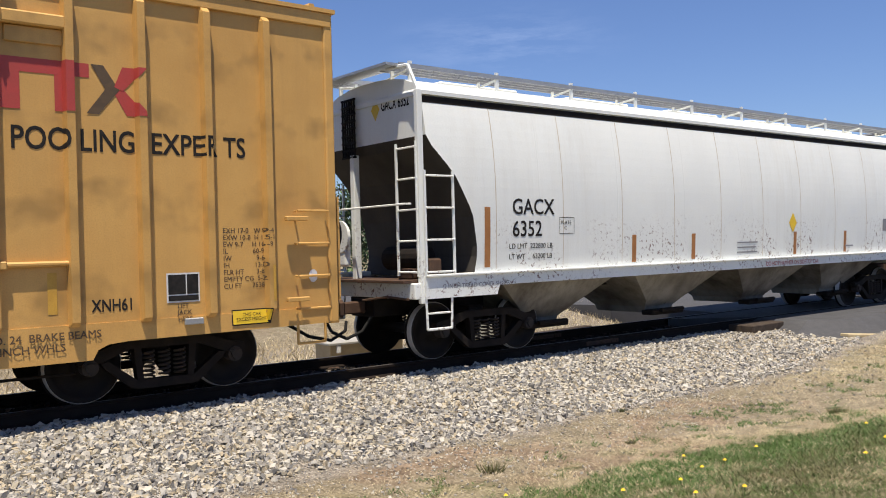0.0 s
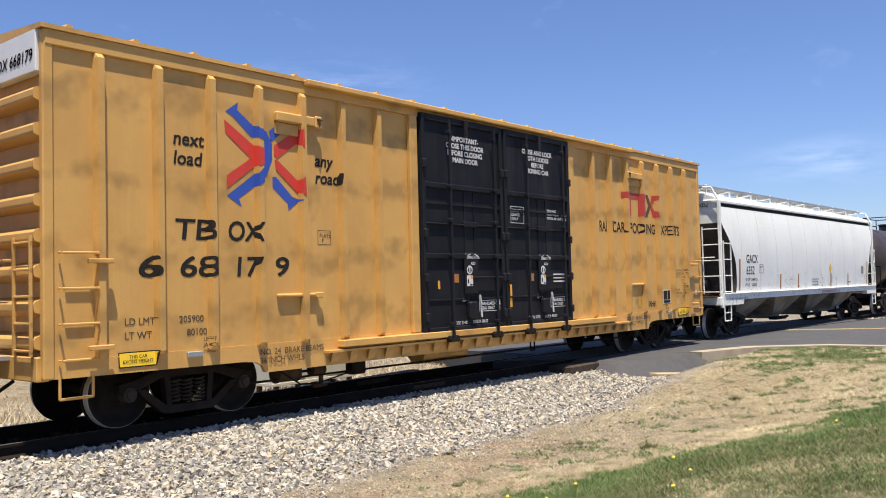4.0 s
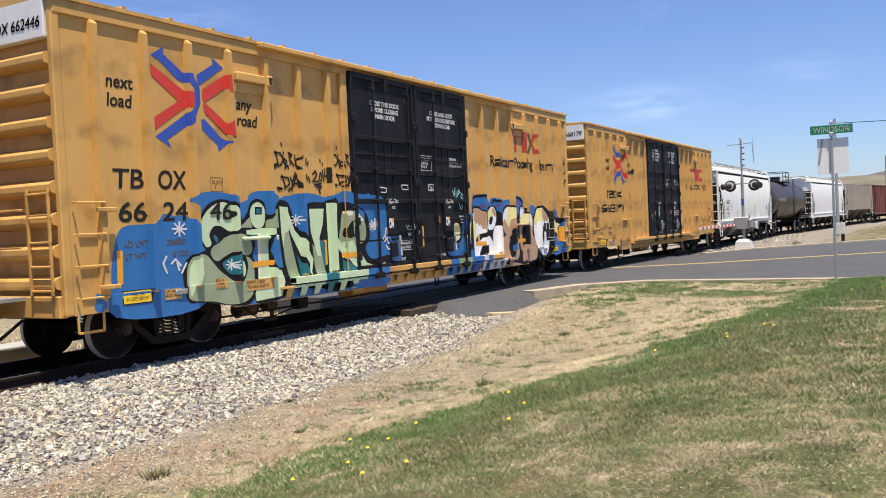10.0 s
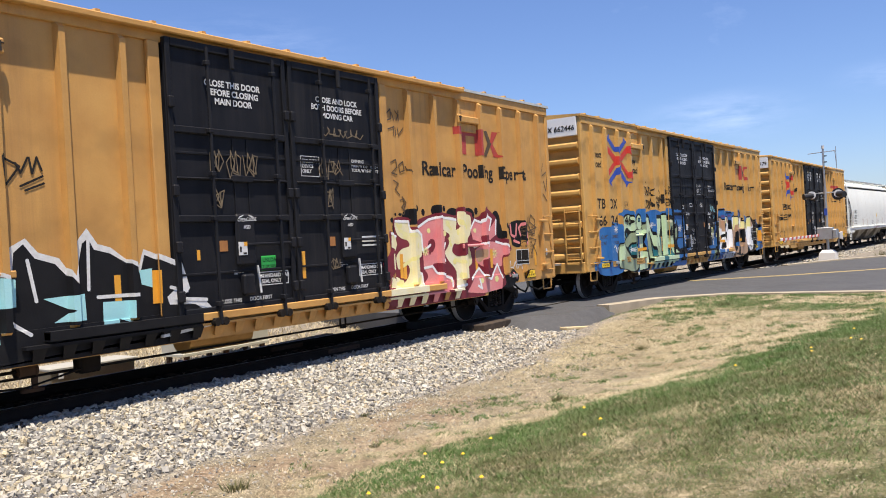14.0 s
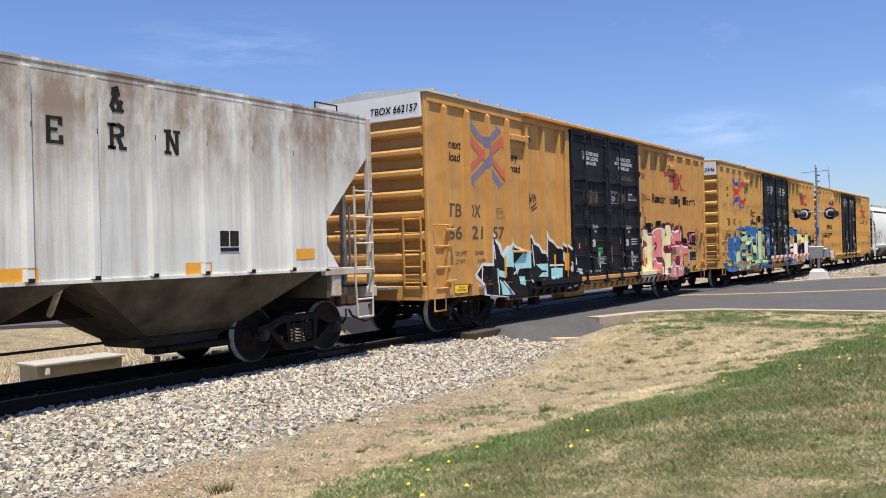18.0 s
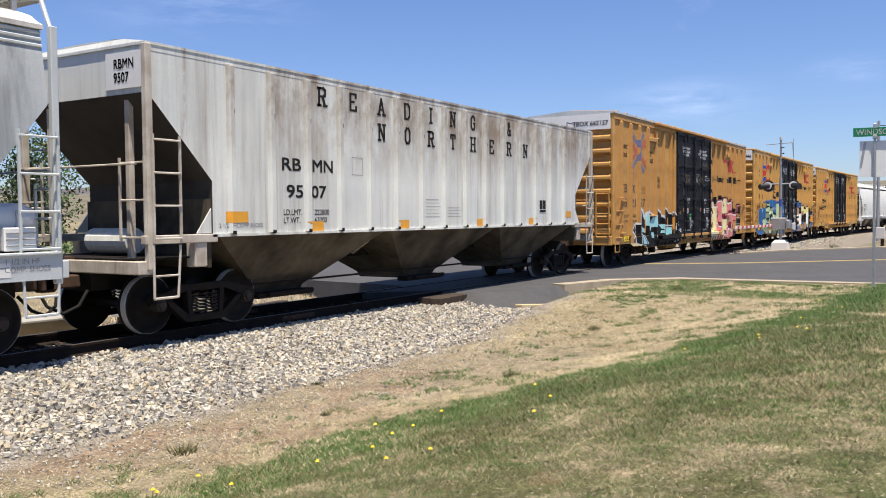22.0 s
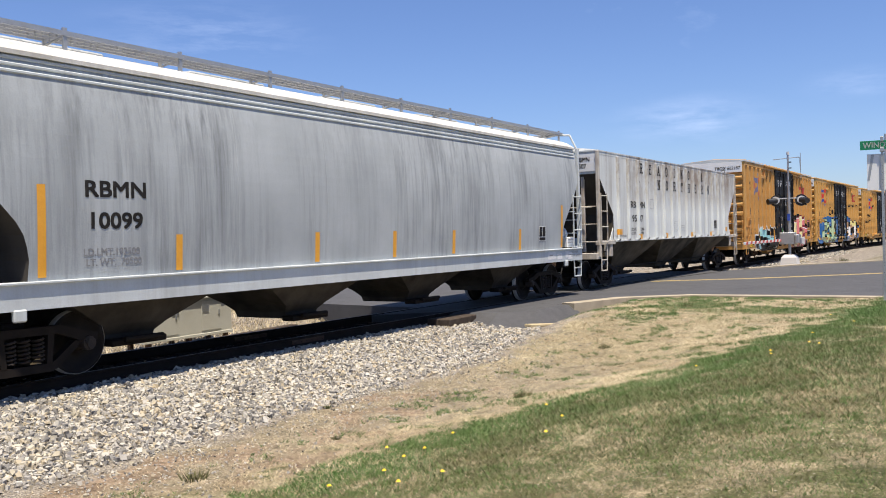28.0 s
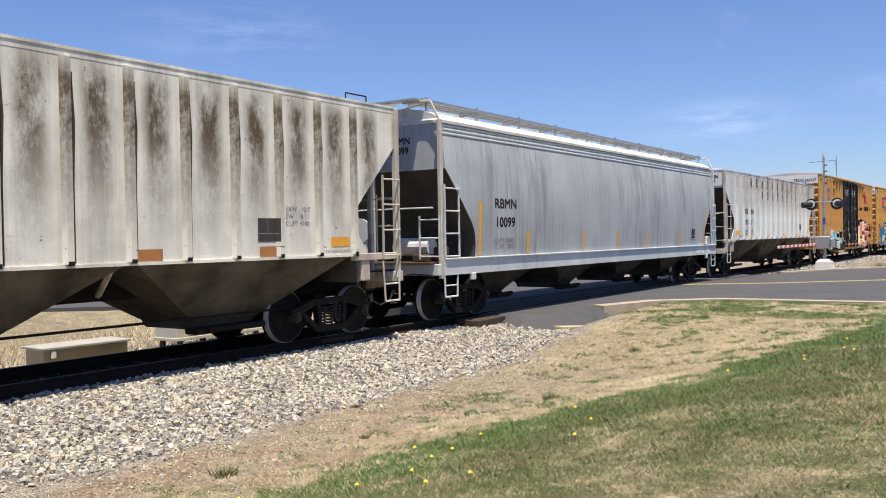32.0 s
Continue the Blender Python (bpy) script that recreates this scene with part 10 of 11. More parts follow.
    scrawl(car_b, CHALK, 0.010, [(0.4, 2.69), (0.54, 2.64), (0.43, 2.62)])
    for x0, x1, mat in ((-6.0, -5.2, G_MINT), (-5.2, -4.9, G_BLACK), (-4.6, -3.7, G_MINT), (-3.7, -3.3, G_TEAL), (-3.3, -2.3, G_MINT), (-2.3, -1.5, G_BLUE), (1.2, 1.6, G_BLUE), (1.6, 2.3, G_SAGE)):
        edge_paint(car_b, x0, x1, mat, G_BLUE)
    # thin black tags
    tag = [
        [(-4.83, 3.22), (-4.77, 2.99)],
        [(-4.87, 3.21), (-4.7, 3.2), (-4.62, 3.11), (-4.72, 2.98), (-4.82, 2.99)],
        [(-4.6, 3.11), (-4.53, 3.06), (-4.57, 3.0), (-4.62, 3.05), (-4.6, 3.11)],
        [(-4.46, 3.2), (-4.43, 3.02)],
        [(-4.48, 3.22), (-4.38, 3.19), (-4.46, 3.12), (-4.34, 3.0)],
        [(-4.3, 3.19), (-4.29, 3.0)],
        [(-4.19, 3.16), (-4.29, 3.07), (-4.24, 2.94)],
        [(-4.67, 3.38), (-4.66, 3.35)],
        [(-4.62, 3.22), (-4.61, 3.2)],
        [(-4.88, 2.99), (-4.82, 3.01)],
        [(-4.88, 2.95), (-4.82, 2.97)],
        [(-4.6, 2.94), (-4.51, 2.99), (-4.49, 2.94)],
        [(-4.69, 2.81), (-4.59, 2.59)],
        [(-4.72, 2.78), (-4.52, 2.77), (-4.48, 2.66), (-4.64, 2.58)],
        [(-4.46, 2.78), (-4.4, 2.69), (-4.31, 2.87)],
        [(-4.4, 2.69), (-4.42, 2.59)],
        [(-4.38, 2.61), (-4.28, 2.84), (-4.23, 2.6)],
        [(-4.35, 2.67), (-4.24, 2.67)],
        [(-4.83, 2.59), (-4.72, 2.58)],
        [(-4.81, 2.55), (-4.7, 2.57)],
        [(-4.53, 2.54), (-4.44, 2.59), (-4.42, 2.54)],
    ]
    for pts in tag:
        scrawl(car_b, INK, 0.017, pts)
        scrawl(car_b, INK, 0.017, [(x * 0.94 + 1.39, z * 0.92 + 0.30) for x, z in pts])
    for pts in (
        [(-4.07, 3.15), (-4.06, 3.01)],
        [(-4.07, 2.91), (-4.07, 2.89)],
        [(-3.97, 3.13), (-3.98, 3.04)],
        [(-3.91, 3.08), (-3.94, 3.02)],
        [(-4.06, 2.8), (-4.05, 2.68)],
        [(-4.05, 2.63), (-4.05, 2.61)],
        [(-3.98, 2.84), (-3.96, 2.74)],
        [(-3.92, 2.8), (-3.88, 2.71)],
        [(-3.79, 2.85), (-3.71, 2.92), (-3.66, 2.85), (-3.8, 2.72), (-3.63, 2.72)],
        [(-3.56, 2.89), (-3.61, 2.74), (-3.52, 2.74), (-3.53, 2.87), (-3.56, 2.89)],
        [(-3.49, 2.94), (-3.45, 2.73)],
        [(-3.41, 2.96), (-3.42, 2.82), (-3.32, 2.84)],
        [(-3.34, 2.98), (-3.34, 2.71)],
        [(-3.55, 3.14), (-3.54, 3.1)],
        [(-3.48, 3.07), (-3.47, 3.04)],
        [(-3.75, 2.65), (-3.55, 2.68), (-3.69, 2.61), (-3.53, 2.63), (-3.62, 2.57), (-3.58, 2.5)],
    ):
        scrawl(car_b, INK, 0.017, pts)
    daub(car_b, G_MINT, 0.0098, [(-2.95, 1.55), (-2.7, 1.58), (-2.49, 1.35), (-2.27, 1.12), (-1.98, 1.04), (-1.58, 1.09), (-1.59, 0.87), (-2.35, 0.88), (-2.68, 1.15), (-2.84, 1.34)])
    # notices on the sill and the bolster
    for x0, x1, z0, z1 in ((-7.58, -7.25, 0.86, 1.02), (-6.49, -6.22, 0.94, 1.10), (-5.77, -5.06, 0.84, 1.02)):
        painted(car_b, box_side, BOX_CUTS, [rect(x0, x1, z0, z1)], TAN, "notice", 0.010, cz=FOOT)
    for words, x, z, h in (("LIFT AND\nJACK HERE", -7.57, 0.965, 0.062), ("EOC-10\nM-921B\n33 CPLR", -6.48, 1.052, 0.055), ("EMPTY LOAD\n7/16 ADJ. BLOCK", -5.76, 0.955, 0.075)):
        lettering(car_b, box_side, BOX_CUTS, words, x, z, h, INK, 0.003, off=0.0125, cz=FOOT)
    scrawl(car_b, INK, 0.018, [(8.8, 3.69), (8.93, 3.55), (8.78, 3.39)])
    scrawl(car_b, INK, 0.018, [(8.98, 3.78), (9.03, 3.56), (9.22, 3.72), (9.26, 3.52)])
    scrawl(car_b, INK, 0.018, [(8.83, 3.3), (9.05, 3.22), (9.28, 3.38)])
    scrawl(car_b, INK, 0.018, [(8.85, 3.06), (8.93, 2.87), (9.1, 3.07), (9.06, 2.85)])
    scrawl(car_b, INK, 0.018, [(9.16, 3.03), (9.33, 2.84), (9.39, 3.08)])
    scrawl(car_b, INK, 0.018, [(8.93, 3.5), (9.36, 3.58)])
    scrawl(car_b, CHALK, 0.016, [(8.98, 1.91), (9.03, 1.76), (9.12, 1.9), (9.17, 1.76)])
    scrawl(car_b, CHALK, 0.016, [(9.23, 1.9), (9.25, 1.74), (9.37, 1.87)])
    scrawl(car_b, CHALK, 0.016, [(8.99, 1.57), (9.04, 1.42), (9.16, 1.55), (9.18, 1.39)])
    scrawl(car_b, CHALK, 0.018, [(-7.5, 1.51), (-7.57, 1.41), (-7.51, 1.27)])
    scrawl(car_b, CHALK, 0.018, [(-7.4, 1.4), (-7.32, 1.46), (-7.22, 1.36)])
    scrawl(car_b, CHALK, 0.018, [(-7.2, 1.25), (-7.1, 1.39)])
    scrawl(car_b, CHALK, 0.018, [(-7.29, 1.4), (-7.25, 1.29)])


def graffiti_ice():
    daub(car_c, CHALK, 0.004, [(-7.5, 1.24), (-7.2, 1.47), (-7.14, 1.51), (-6.9, 1.48), (-6.88, 2), (-6.63, 2.19), (-6.46, 1.99), (-6.3, 1.91), (-6.24, 1.73), (-6.07, 1.84), (-5.79, 2.06), (-5.64, 1.89), (-5.22, 1.78), (-5, 1.69), (-5.01, 2.02), (-4.77, 2.14), (-4.61, 1.96), (-4.33, 1.88), (-4.17, 1.65), (-4.06, 2.1), (-3.92, 2.25), (-3.77, 2.04), (-3.58, 1.99), (-3.34, 1.82), (-3.14, 1.74), (-3.06, 1.95), (-2.49, 1.74), (-2.41, 1.5), (-2.37, 1.36), (-2.56, 1.2), (-2.11, 1.18), (-1.96, 1.03), (-1.76, 0.94), (-1.87, 0.8), (-3.11, 0.69), (-4.38, 0.66), (-5.53, 0.62), (-7.13, 0.77), (-7.21, 1.05), (-7.46, 1.16)])
    daub(car_c, G_BLACK, 0.0065, [(-7.41, 1.24), (-7.17, 1.43), (-6.83, 1.41), (-6.81, 1.97), (-6.66, 2.11), (-6.54, 1.92), (-6.47, 1.9), (-6.33, 1.68), (-6.16, 1.56), (-5.99, 1.79), (-5.78, 1.97), (-5.67, 1.82), (-5.27, 1.74), (-4.97, 1.63), (-4.93, 1.97), (-4.8, 2.07), (-4.66, 1.89), (-4.39, 1.81), (-4.13, 1.54), (-4, 2.05), (-3.91, 2.12), (-3.83, 1.97), (-3.59, 1.91), (-3.25, 1.72), (-3.13, 1.62), (-3.05, 1.87), (-2.58, 1.69), (-2.52, 1.5), (-2.59, 1.39), (-2.77, 1.27), (-2.73, 1.16), (-2.29, 1.13), (-2.08, 1.01), (-1.86, 0.91), (-1.98, 0.84), (-3.11, 0.73), (-4.37, 0.69), (-5.52, 0.63), (-7.03, 0.79), (-7.1, 1.04)])
    daub(car_c, G_ICE, 0.0095, [(-6.18, 1.56), (-5.99, 1.83), (-5.92, 1.67), (-5.91, 1.37), (-6.16, 1.38)])
    daub(car_c, G_ICE, 0.0095, [(-6.45, 1.32), (-6.13, 1.26), (-6.1, 1.11), (-6.44, 1.17)])
    daub(car_c, G_ICE, 0.0095, [(-6.41, 1.11), (-6.31, 0.73), (-5.83, 0.71), (-6.22, 0.98)])
    daub(car_c, G_ICE, 0.0095, [(-5.69, 1.44), (-5.23, 1.69), (-4.92, 1.65), (-4.93, 1.32), (-5.45, 1.31), (-5.57, 1.17)])
    daub(car_c, G_ICE, 0.0095, [(-5.47, 1.13), (-5.18, 1.12), (-5.16, 0.9), (-5.44, 0.95)])
    daub(car_c, G_ICE, 0.0095, [(-4.58, 1.39), (-4, 1.41), (-3.99, 1.07), (-4.45, 1.08), (-4.19, 1.21)])
    daub(car_c, G_ICE, 0.0095, [(-3.74, 1.28), (-3.3, 1.27), (-3.31, 0.97), (-3.51, 1.04), (-3.51, 0.89), (-3.75, 0.93)])
    daub(car_c, G_ICE, 0.0095, [(-3.15, 1.66), (-2.94, 1.68), (-2.92, 1.41), (-3.12, 1.47)])
    scrawl(car_c, CHALK, 0.024, [(-6.63, 1.87), (-6.6, 1.58)])
    scrawl(car_c, CHALK, 0.024, [(-5.76, 2.02), (-5.74, 1.36)])
    scrawl(car_c, CHALK, 0.024, [(-4.76, 1.87), (-4.67, 1.37)])
    scrawl(car_c, CHALK, 0.024, [(-3.91, 2.16), (-3.94, 1.46)])
    scrawl(car_c, CHALK, 0.024, [(-5.02, 1.14), (-4.77, 0.97)])
    scrawl(car_c, CHALK, 0.024, [(-6.22, 1.04), (-5.77, 0.73)])
    scrawl(car_c, CHALK, 0.024, [(-2.56, 1.23), (-2.08, 1.18)])
    scrawl(car_c, CHALK, 0.024, [(-6.49, 1.34), (-6.47, 0.77)])
    scrawl(car_c, CHALK, 0.024, [(-5.49, 1.31), (-5.72, 1.2)])
    scrawl(car_c, CHALK, 0.024, [(-3.81, 1.35), (-3.24, 1.34)])
    scrawl(car_c, CHALK, 0.024, [(-2.7, 1.4), (-2.43, 1.33)])
    scrawl(car_c, CHALK, 0.024, [(-7.17, 1.47), (-7.21, 1.05)])
    daub(car_c, REFLECT_ORANGE, 0.017, [(-6.17, 1.63), (-6.07, 1.62), (-6.08, 1.14), (-6.18, 1.15)])
    daub(car_c, REFLECT_ORANGE, 0.017, [(-2.94, 1.65), (-2.84, 1.65), (-2.85, 1.19), (-2.95, 1.19)])
    for x0, x1 in ((-6.0, -4.6), (-4.6, -3.4), (-3.4, -2.2)):
        edge_paint(car_c, x0, x1, G_BLACK)
    scrawl(car_c, INK, 0.014, [(-5.05, 3.11), (-5.02, 2.73), (-4.79, 3.01), (-5.04, 3.13)])
    scrawl(car_c, INK, 0.014, [(-4.84, 3.05), (-4.78, 2.93), (-4.68, 3.12)])
    scrawl(car_c, INK, 0.014, [(-4.66, 3.12), (-4.63, 2.93), (-4.56, 3.13), (-4.5, 2.97)])
    scrawl(car_c, INK, 0.014, [(-4.79, 2.77), (-4.49, 2.9)])
    scrawl(car_c, INK, 0.014, [(-4.73, 2.72), (-4.48, 2.81)])


def graffiti_pink():
    swell(car_c, G_MAROON, 0.005, [(2.43, 2.07), (2.66, 2.04), (2.7, 2.32), (3.19, 2.33), (3.2, 2.16), (3.43, 2.17), (3.5, 2.29), (3.89, 2.38), (4.29, 2.44), (4.49, 2.42), (4.87, 2.37), (4.91, 2.5), (5.07, 2.55), (5.2, 2.48), (5.5, 2.43), (5.58, 2.32), (5.87, 2.37), (5.98, 2.54), (6.14, 2.54), (6.44, 2.39), (6.57, 2.26), (6.57, 1.88), (6.91, 1.81), (7.2, 1.58), (6.79, 1.39), (6.8, 1.01), (6.7, 0.73), (5.15, 0.67), (3.58, 0.71), (2.34, 0.68), (2.35, 1.11), (2.17, 1.48), (2.43, 1.7)])
    swell(car_c, G_CREAM, 0.009, [(2.74, 2.27), (3.16, 2.26), (3.2, 2.06), (3.48, 2.09), (3.59, 1.92), (3.57, 1.6), (3.45, 1.51), (3.4, 1.25), (3.54, 1.2), (3.5, 0.97), (2.59, 0.92), (2.54, 1.05), (2.62, 1.21), (2.77, 1.18), (2.91, 1.08), (3.06, 1.18), (3.13, 1.31), (3.08, 1.42), (2.94, 1.48), (2.87, 1.37), (2.76, 1.36), (2.71, 1.52), (2.75, 1.64), (2.93, 1.74), (3.15, 1.78), (3.11, 1.89), (2.91, 1.94), (2.75, 2.06)])
    daub(car_c, G_CREAM, 0.0092, [(2.49, 2.04), (2.72, 1.98), (2.76, 1.82), (2.67, 1.68), (2.59, 1.74), (2.47, 1.78)])
    daub(car_c, G_CREAM, 0.0094, [(2.46, 1.61), (2.61, 1.68), (2.66, 1.55), (2.56, 1.34), (2.45, 1.44)])
    daub(car_c, G_CREAM, 0.0094, [(2.43, 1.23), (2.55, 1.18), (2.59, 1.05), (2.41, 0.93)])
    swell(car_c, G_PINK, 0.009, [(3.49, 2.12), (3.65, 2.22), (3.88, 2.29), (4.31, 2.33), (4.33, 2.12), (4.43, 2.0), (4.38, 1.8), (4.22, 1.57), (4.32, 1.42), (4.34, 1.27), (4.11, 1.17), (4.6, 1.11), (4.65, 0.87), (4.3, 0.8), (3.63, 0.82), (3.6, 1.01), (3.74, 1.16), (3.63, 1.32), (3.61, 1.46), (3.6, 1.69), (3.57, 1.9)])
    swell(car_c, G_MAROON, 0.0131, [(3.8, 1.82), (3.9, 1.89), (4.03, 1.86), (4.04, 1.74), (3.91, 1.64), (3.83, 1.59)])
    swell(car_c, G_MAROON, 0.0135, [(4.67, 1.63), (4.75, 1.77), (4.91, 1.76), (5.12, 1.78), (5.19, 1.61), (4.99, 1.51), (4.81, 1.53)])
    swell(car_c, G_MAROON, 0.013, [(3.79, 1.77), (3.88, 1.89), (4.02, 1.88), (4.05, 1.75), (3.91, 1.63)])
    swell(car_c, G_MAROON, 0.013, [(3.91, 1.36), (4.08, 1.41), (4.28, 1.35), (4.28, 1.25), (4.06, 1.21)])
    swell(car_c, G_CREAM, 0.0096, [(4.37, 2.33), (4.87, 2.3), (4.86, 2.07), (5.02, 2.13), (4.94, 2.23), (4.96, 2.45), (5.21, 2.4), (5.47, 2.34), (5.44, 2.02), (5.28, 1.82), (5.35, 1.67), (5.43, 1.36), (5.21, 1.22), (5.16, 0.87), (4.77, 0.86), (4.79, 1.2), (4.5, 1.45), (4.4, 1.61), (4.54, 1.75), (4.6, 1.97), (4.37, 2.09)])
    swell(car_c, G_MAROON, 0.013, [(4.68, 1.62), (4.77, 1.78), (4.94, 1.74), (5.12, 1.79), (5.19, 1.61), (5.01, 1.51), (4.92, 1.56), (4.81, 1.53)])
    daub(car_c, G_PINK, 0.0098, [(5.45, 2.06), (5.62, 2.26), (5.89, 2.19), (6.07, 2.41), (6.34, 2.27), (6.21, 2.03), (6.5, 2.25), (6.51, 1.93), (6.26, 1.82), (5.85, 1.78), (5.51, 1.85)])
    swell(car_c, G_PINK, 0.0098, [(5.6, 1.55), (5.7, 1.66), (6.18, 1.78), (6.51, 1.75), (6.81, 1.71), (7.09, 1.56), (6.76, 1.43), (6.69, 1.21), (6.32, 1.27), (5.97, 1.23), (5.63, 1.35)])
    daub(car_c, G_PINK, 0.0098, [(5.15, 0.73), (5.4, 1.01), (5.69, 1.23), (5.88, 1.07), (6.16, 0.95), (6.47, 1.29), (6.71, 0.96), (6.65, 0.71), (5.84, 0.66)])
    swell(car_c, G_MAROON, 0.013, [(5.86, 1.9), (6.16, 1.93), (6.11, 1.75), (5.95, 1.75)])
    swell(car_c, G_MAROON, 0.013, [(5.9, 1.38), (6.16, 1.4), (6.16, 1.12), (5.96, 1.12)])
    swell(car_c, G_TAN, 0.0125, [(5.6, 1.58), (5.96, 1.61), (5.9, 1.4), (5.68, 1.36)])
    swell(car_c, G_MAROON, 0.0126, [(5.18, 1.12), (5.41, 1.13), (5.48, 1.05), (5.27, 0.82), (5.13, 0.78)])
    scrawl(car_c, G_WHITE, 0.026, [(3.49, 2.15), (3.85, 2.29), (4.32, 2.36)])
    scrawl(car_c, G_WHITE, 0.026, [(5.45, 2.09), (5.62, 2.27), (5.89, 2.21), (6.06, 2.41), (6.33, 2.28), (6.22, 2.04)])
    scrawl(car_c, G_WHITE, 0.026, [(5.55, 1.68), (6.18, 1.79), (6.19, 1.68)])
    scrawl(car_c, G_WHITE, 0.026, [(5.38, 1.0), (5.69, 1.22), (5.95, 1.02), (6.19, 0.95), (6.49, 1.27), (6.7, 0.95)])
    scrawl(car_c, G_WHITE, 0.026, [(3.63, 1.33), (3.91, 1.35), (4.06, 1.21), (4.61, 1.06), (4.61, 0.9)])
    scrawl(car_c, G_WHITE, 0.026, [(3.2, 2.06), (3.44, 2.1), (3.58, 1.99), (3.6, 1.69)])
    scrawl(car_c, G_WHITE, 0.026, [(2.74, 2.27), (3.16, 2.26), (3.2, 2.07)])
    scrawl(car_c, G_WHITE, 0.026, [(4.37, 2.33), (4.87, 2.28)])
    scrawl(car_c, G_WHITE, 0.026, [(4.77, 0.88), (5.17, 0.9)])
    scrawl(car_c, G_WHITE, 0.026, [(3.62, 1.66), (3.88, 1.78)])
    scrawl(car_c, G_WHITE, 0.026, [(6.48, 1.77), (6.81, 1.71), (7.09, 1.57)])
    scrawl(car_c, G_WHITE, 0.026, [(5.62, 0.84), (5.77, 0.77), (5.69, 0.98)])
    scrawl(car_c, G_WHITE, 0.026, [(2.49, 2.04), (2.73, 1.98)])
    scrawl(car_c, G_WHITE, 0.026, [(3.43, 1.25), (3.53, 1.22), (3.59, 0.82)])
    scrawl(car_c, G_WHITE, 0.026, [(4.42, 1.8), (4.3, 1.57), (4.39, 1.44)])
    scrawl(car_c, G_WHITE, 0.026, [(6.54, 2.26), (6.49, 1.94)])
    scrawl(car_c, G_YELLOW, 0.035, [(2.79, 2.21), (2.89, 2.08), (3.09, 2.01)], 0.0056)
    scrawl(car_c, G_YELLOW, 0.035, [(3.21, 2.0), (3.42, 1.95)], 0.0056)
    scrawl(car_c, G_YELLOW, 0.035, [(2.93, 1.41), (3.14, 1.49), (3.39, 1.61)], 0.0056)
    scrawl(car_c, G_YELLOW, 0.035, [(2.71, 1.08), (2.99, 0.97), (3.36, 1.07)], 0.0056)
    scrawl(car_c, G_YELLOW, 0.035, [(4.51, 2.23), (4.67, 2.09)], 0.0056)
    scrawl(car_c, G_YELLOW, 0.035, [(4.98, 2.28), (5.14, 2.08)], 0.0056)
    scrawl(car_c, G_YELLOW, 0.035, [(4.77, 1.45), (5.05, 1.38)], 0.0056)
    scrawl(car_c, G_YELLOW, 0.035, [(4.59, 1.89), (4.64, 1.75)], 0.0056)
    swell(car_c, G_BLACK, 0.006, [(7.08, 2.04), (7.26, 2.21), (7.73, 2.24), (7.83, 2.11), (7.98, 1.96), (7.89, 1.63), (7.69, 1.79), (7.63, 1.62), (7.26, 1.66), (7.21, 1.81)])
    scrawl(car_c, G_PINK, 0.032, [(7.19, 2.14), (7.21, 1.91), (7.36, 1.86)])
    scrawl(car_c, G_PINK, 0.032, [(7.49, 2.15), (7.43, 1.89)])
    scrawl(car_c, G_PINK, 0.032, [(7.74, 2.16), (7.58, 2.06), (7.66, 1.89)])
    scrawl(car_c, G_PINK, 0.032, [(7.84, 1.94), (7.81, 1.84)])
    scrawl(car_c, G_PINK, 0.032, [(7.33, 1.77), (7.59, 1.71)])
    scrawl(car_c, G_PINK, 0.032, [(7.84, 1.74), (7.78, 1.69)])
    dab(car_c, G_BLACK, 0.003, 2.54, 2.29, 0.06, 0.05)
    dab(car_c, G_BLACK, 0.003, 2.76, 2.4, 0.03, 0.03)
    dab(car_c, G_BLACK, 0.003, 2.63, 2.13, 0.10, 0.13)
    dab(car_c, G_BLACK, 0.003, 2.91, 2.4, 0.05, 0.03)
    dab(car_c, G_BLACK, 0.003, 3.22, 2.35, 0.25, 0.16)
    dab(car_c, G_BLACK, 0.003, 3.48, 2.52, 0.05, 0.07)
    dab(car_c, G_BLACK, 0.003, 3.69, 2.44, 0.06, 0.07)
    dab(car_c, G_BLACK, 0.003, 4.14, 2.47, 0.17, 0.12)
    dab(car_c, G_BLACK, 0.003, 4.45, 2.51, 0.05, 0.06)
    dab(car_c, G_BLACK, 0.003, 4.77, 2.41, 0.24, 0.12)
    dab(car_c, G_BLACK, 0.003, 5.39, 2.38, 0.25, 0.15)
    dab(car_c, G_BLACK, 0.003, 5.71, 2.46, 0.07, 0.08)
    dab(car_c, G_BLACK, 0.003, 6.54, 2.25, 0.19, 0.22)
    dab(car_c, G_BLACK, 0.003, 6.73, 1.92, 0.13, 0.13)
    dab(car_c, G_BLACK, 0.003, 6.94, 2.12, 0.08, 0.07)
    dab(car_c, G_BLACK, 0.003, 6.97, 0.87, 0.35, 0.17)
    dab(car_c, G_BLACK, 0.003, 6.67, 2.01, 0.13, 0.19)
    dab(car_c, G_YELLOW, 0.0138, 2.61, 1.87, 0.05, 0.03)
    dab(car_c, G_YELLOW, 0.0138, 2.9, 2.18, 0.06, 0.04)
    dab(car_c, G_YELLOW, 0.0138, 3.02, 1.99, 0.07, 0.06)
    dab(car_c, G_YELLOW, 0.0138, 3.33, 1.78, 0.05, 0.06)
    dab(car_c, G_YELLOW, 0.0138, 2.83, 1.09, 0.09, 0.06)
    dab(car_c, G_YELLOW, 0.0138, 3.31, 1.11, 0.06, 0.06)
    dab(car_c, G_YELLOW, 0.0138, 4.55, 2.2, 0.08, 0.06)
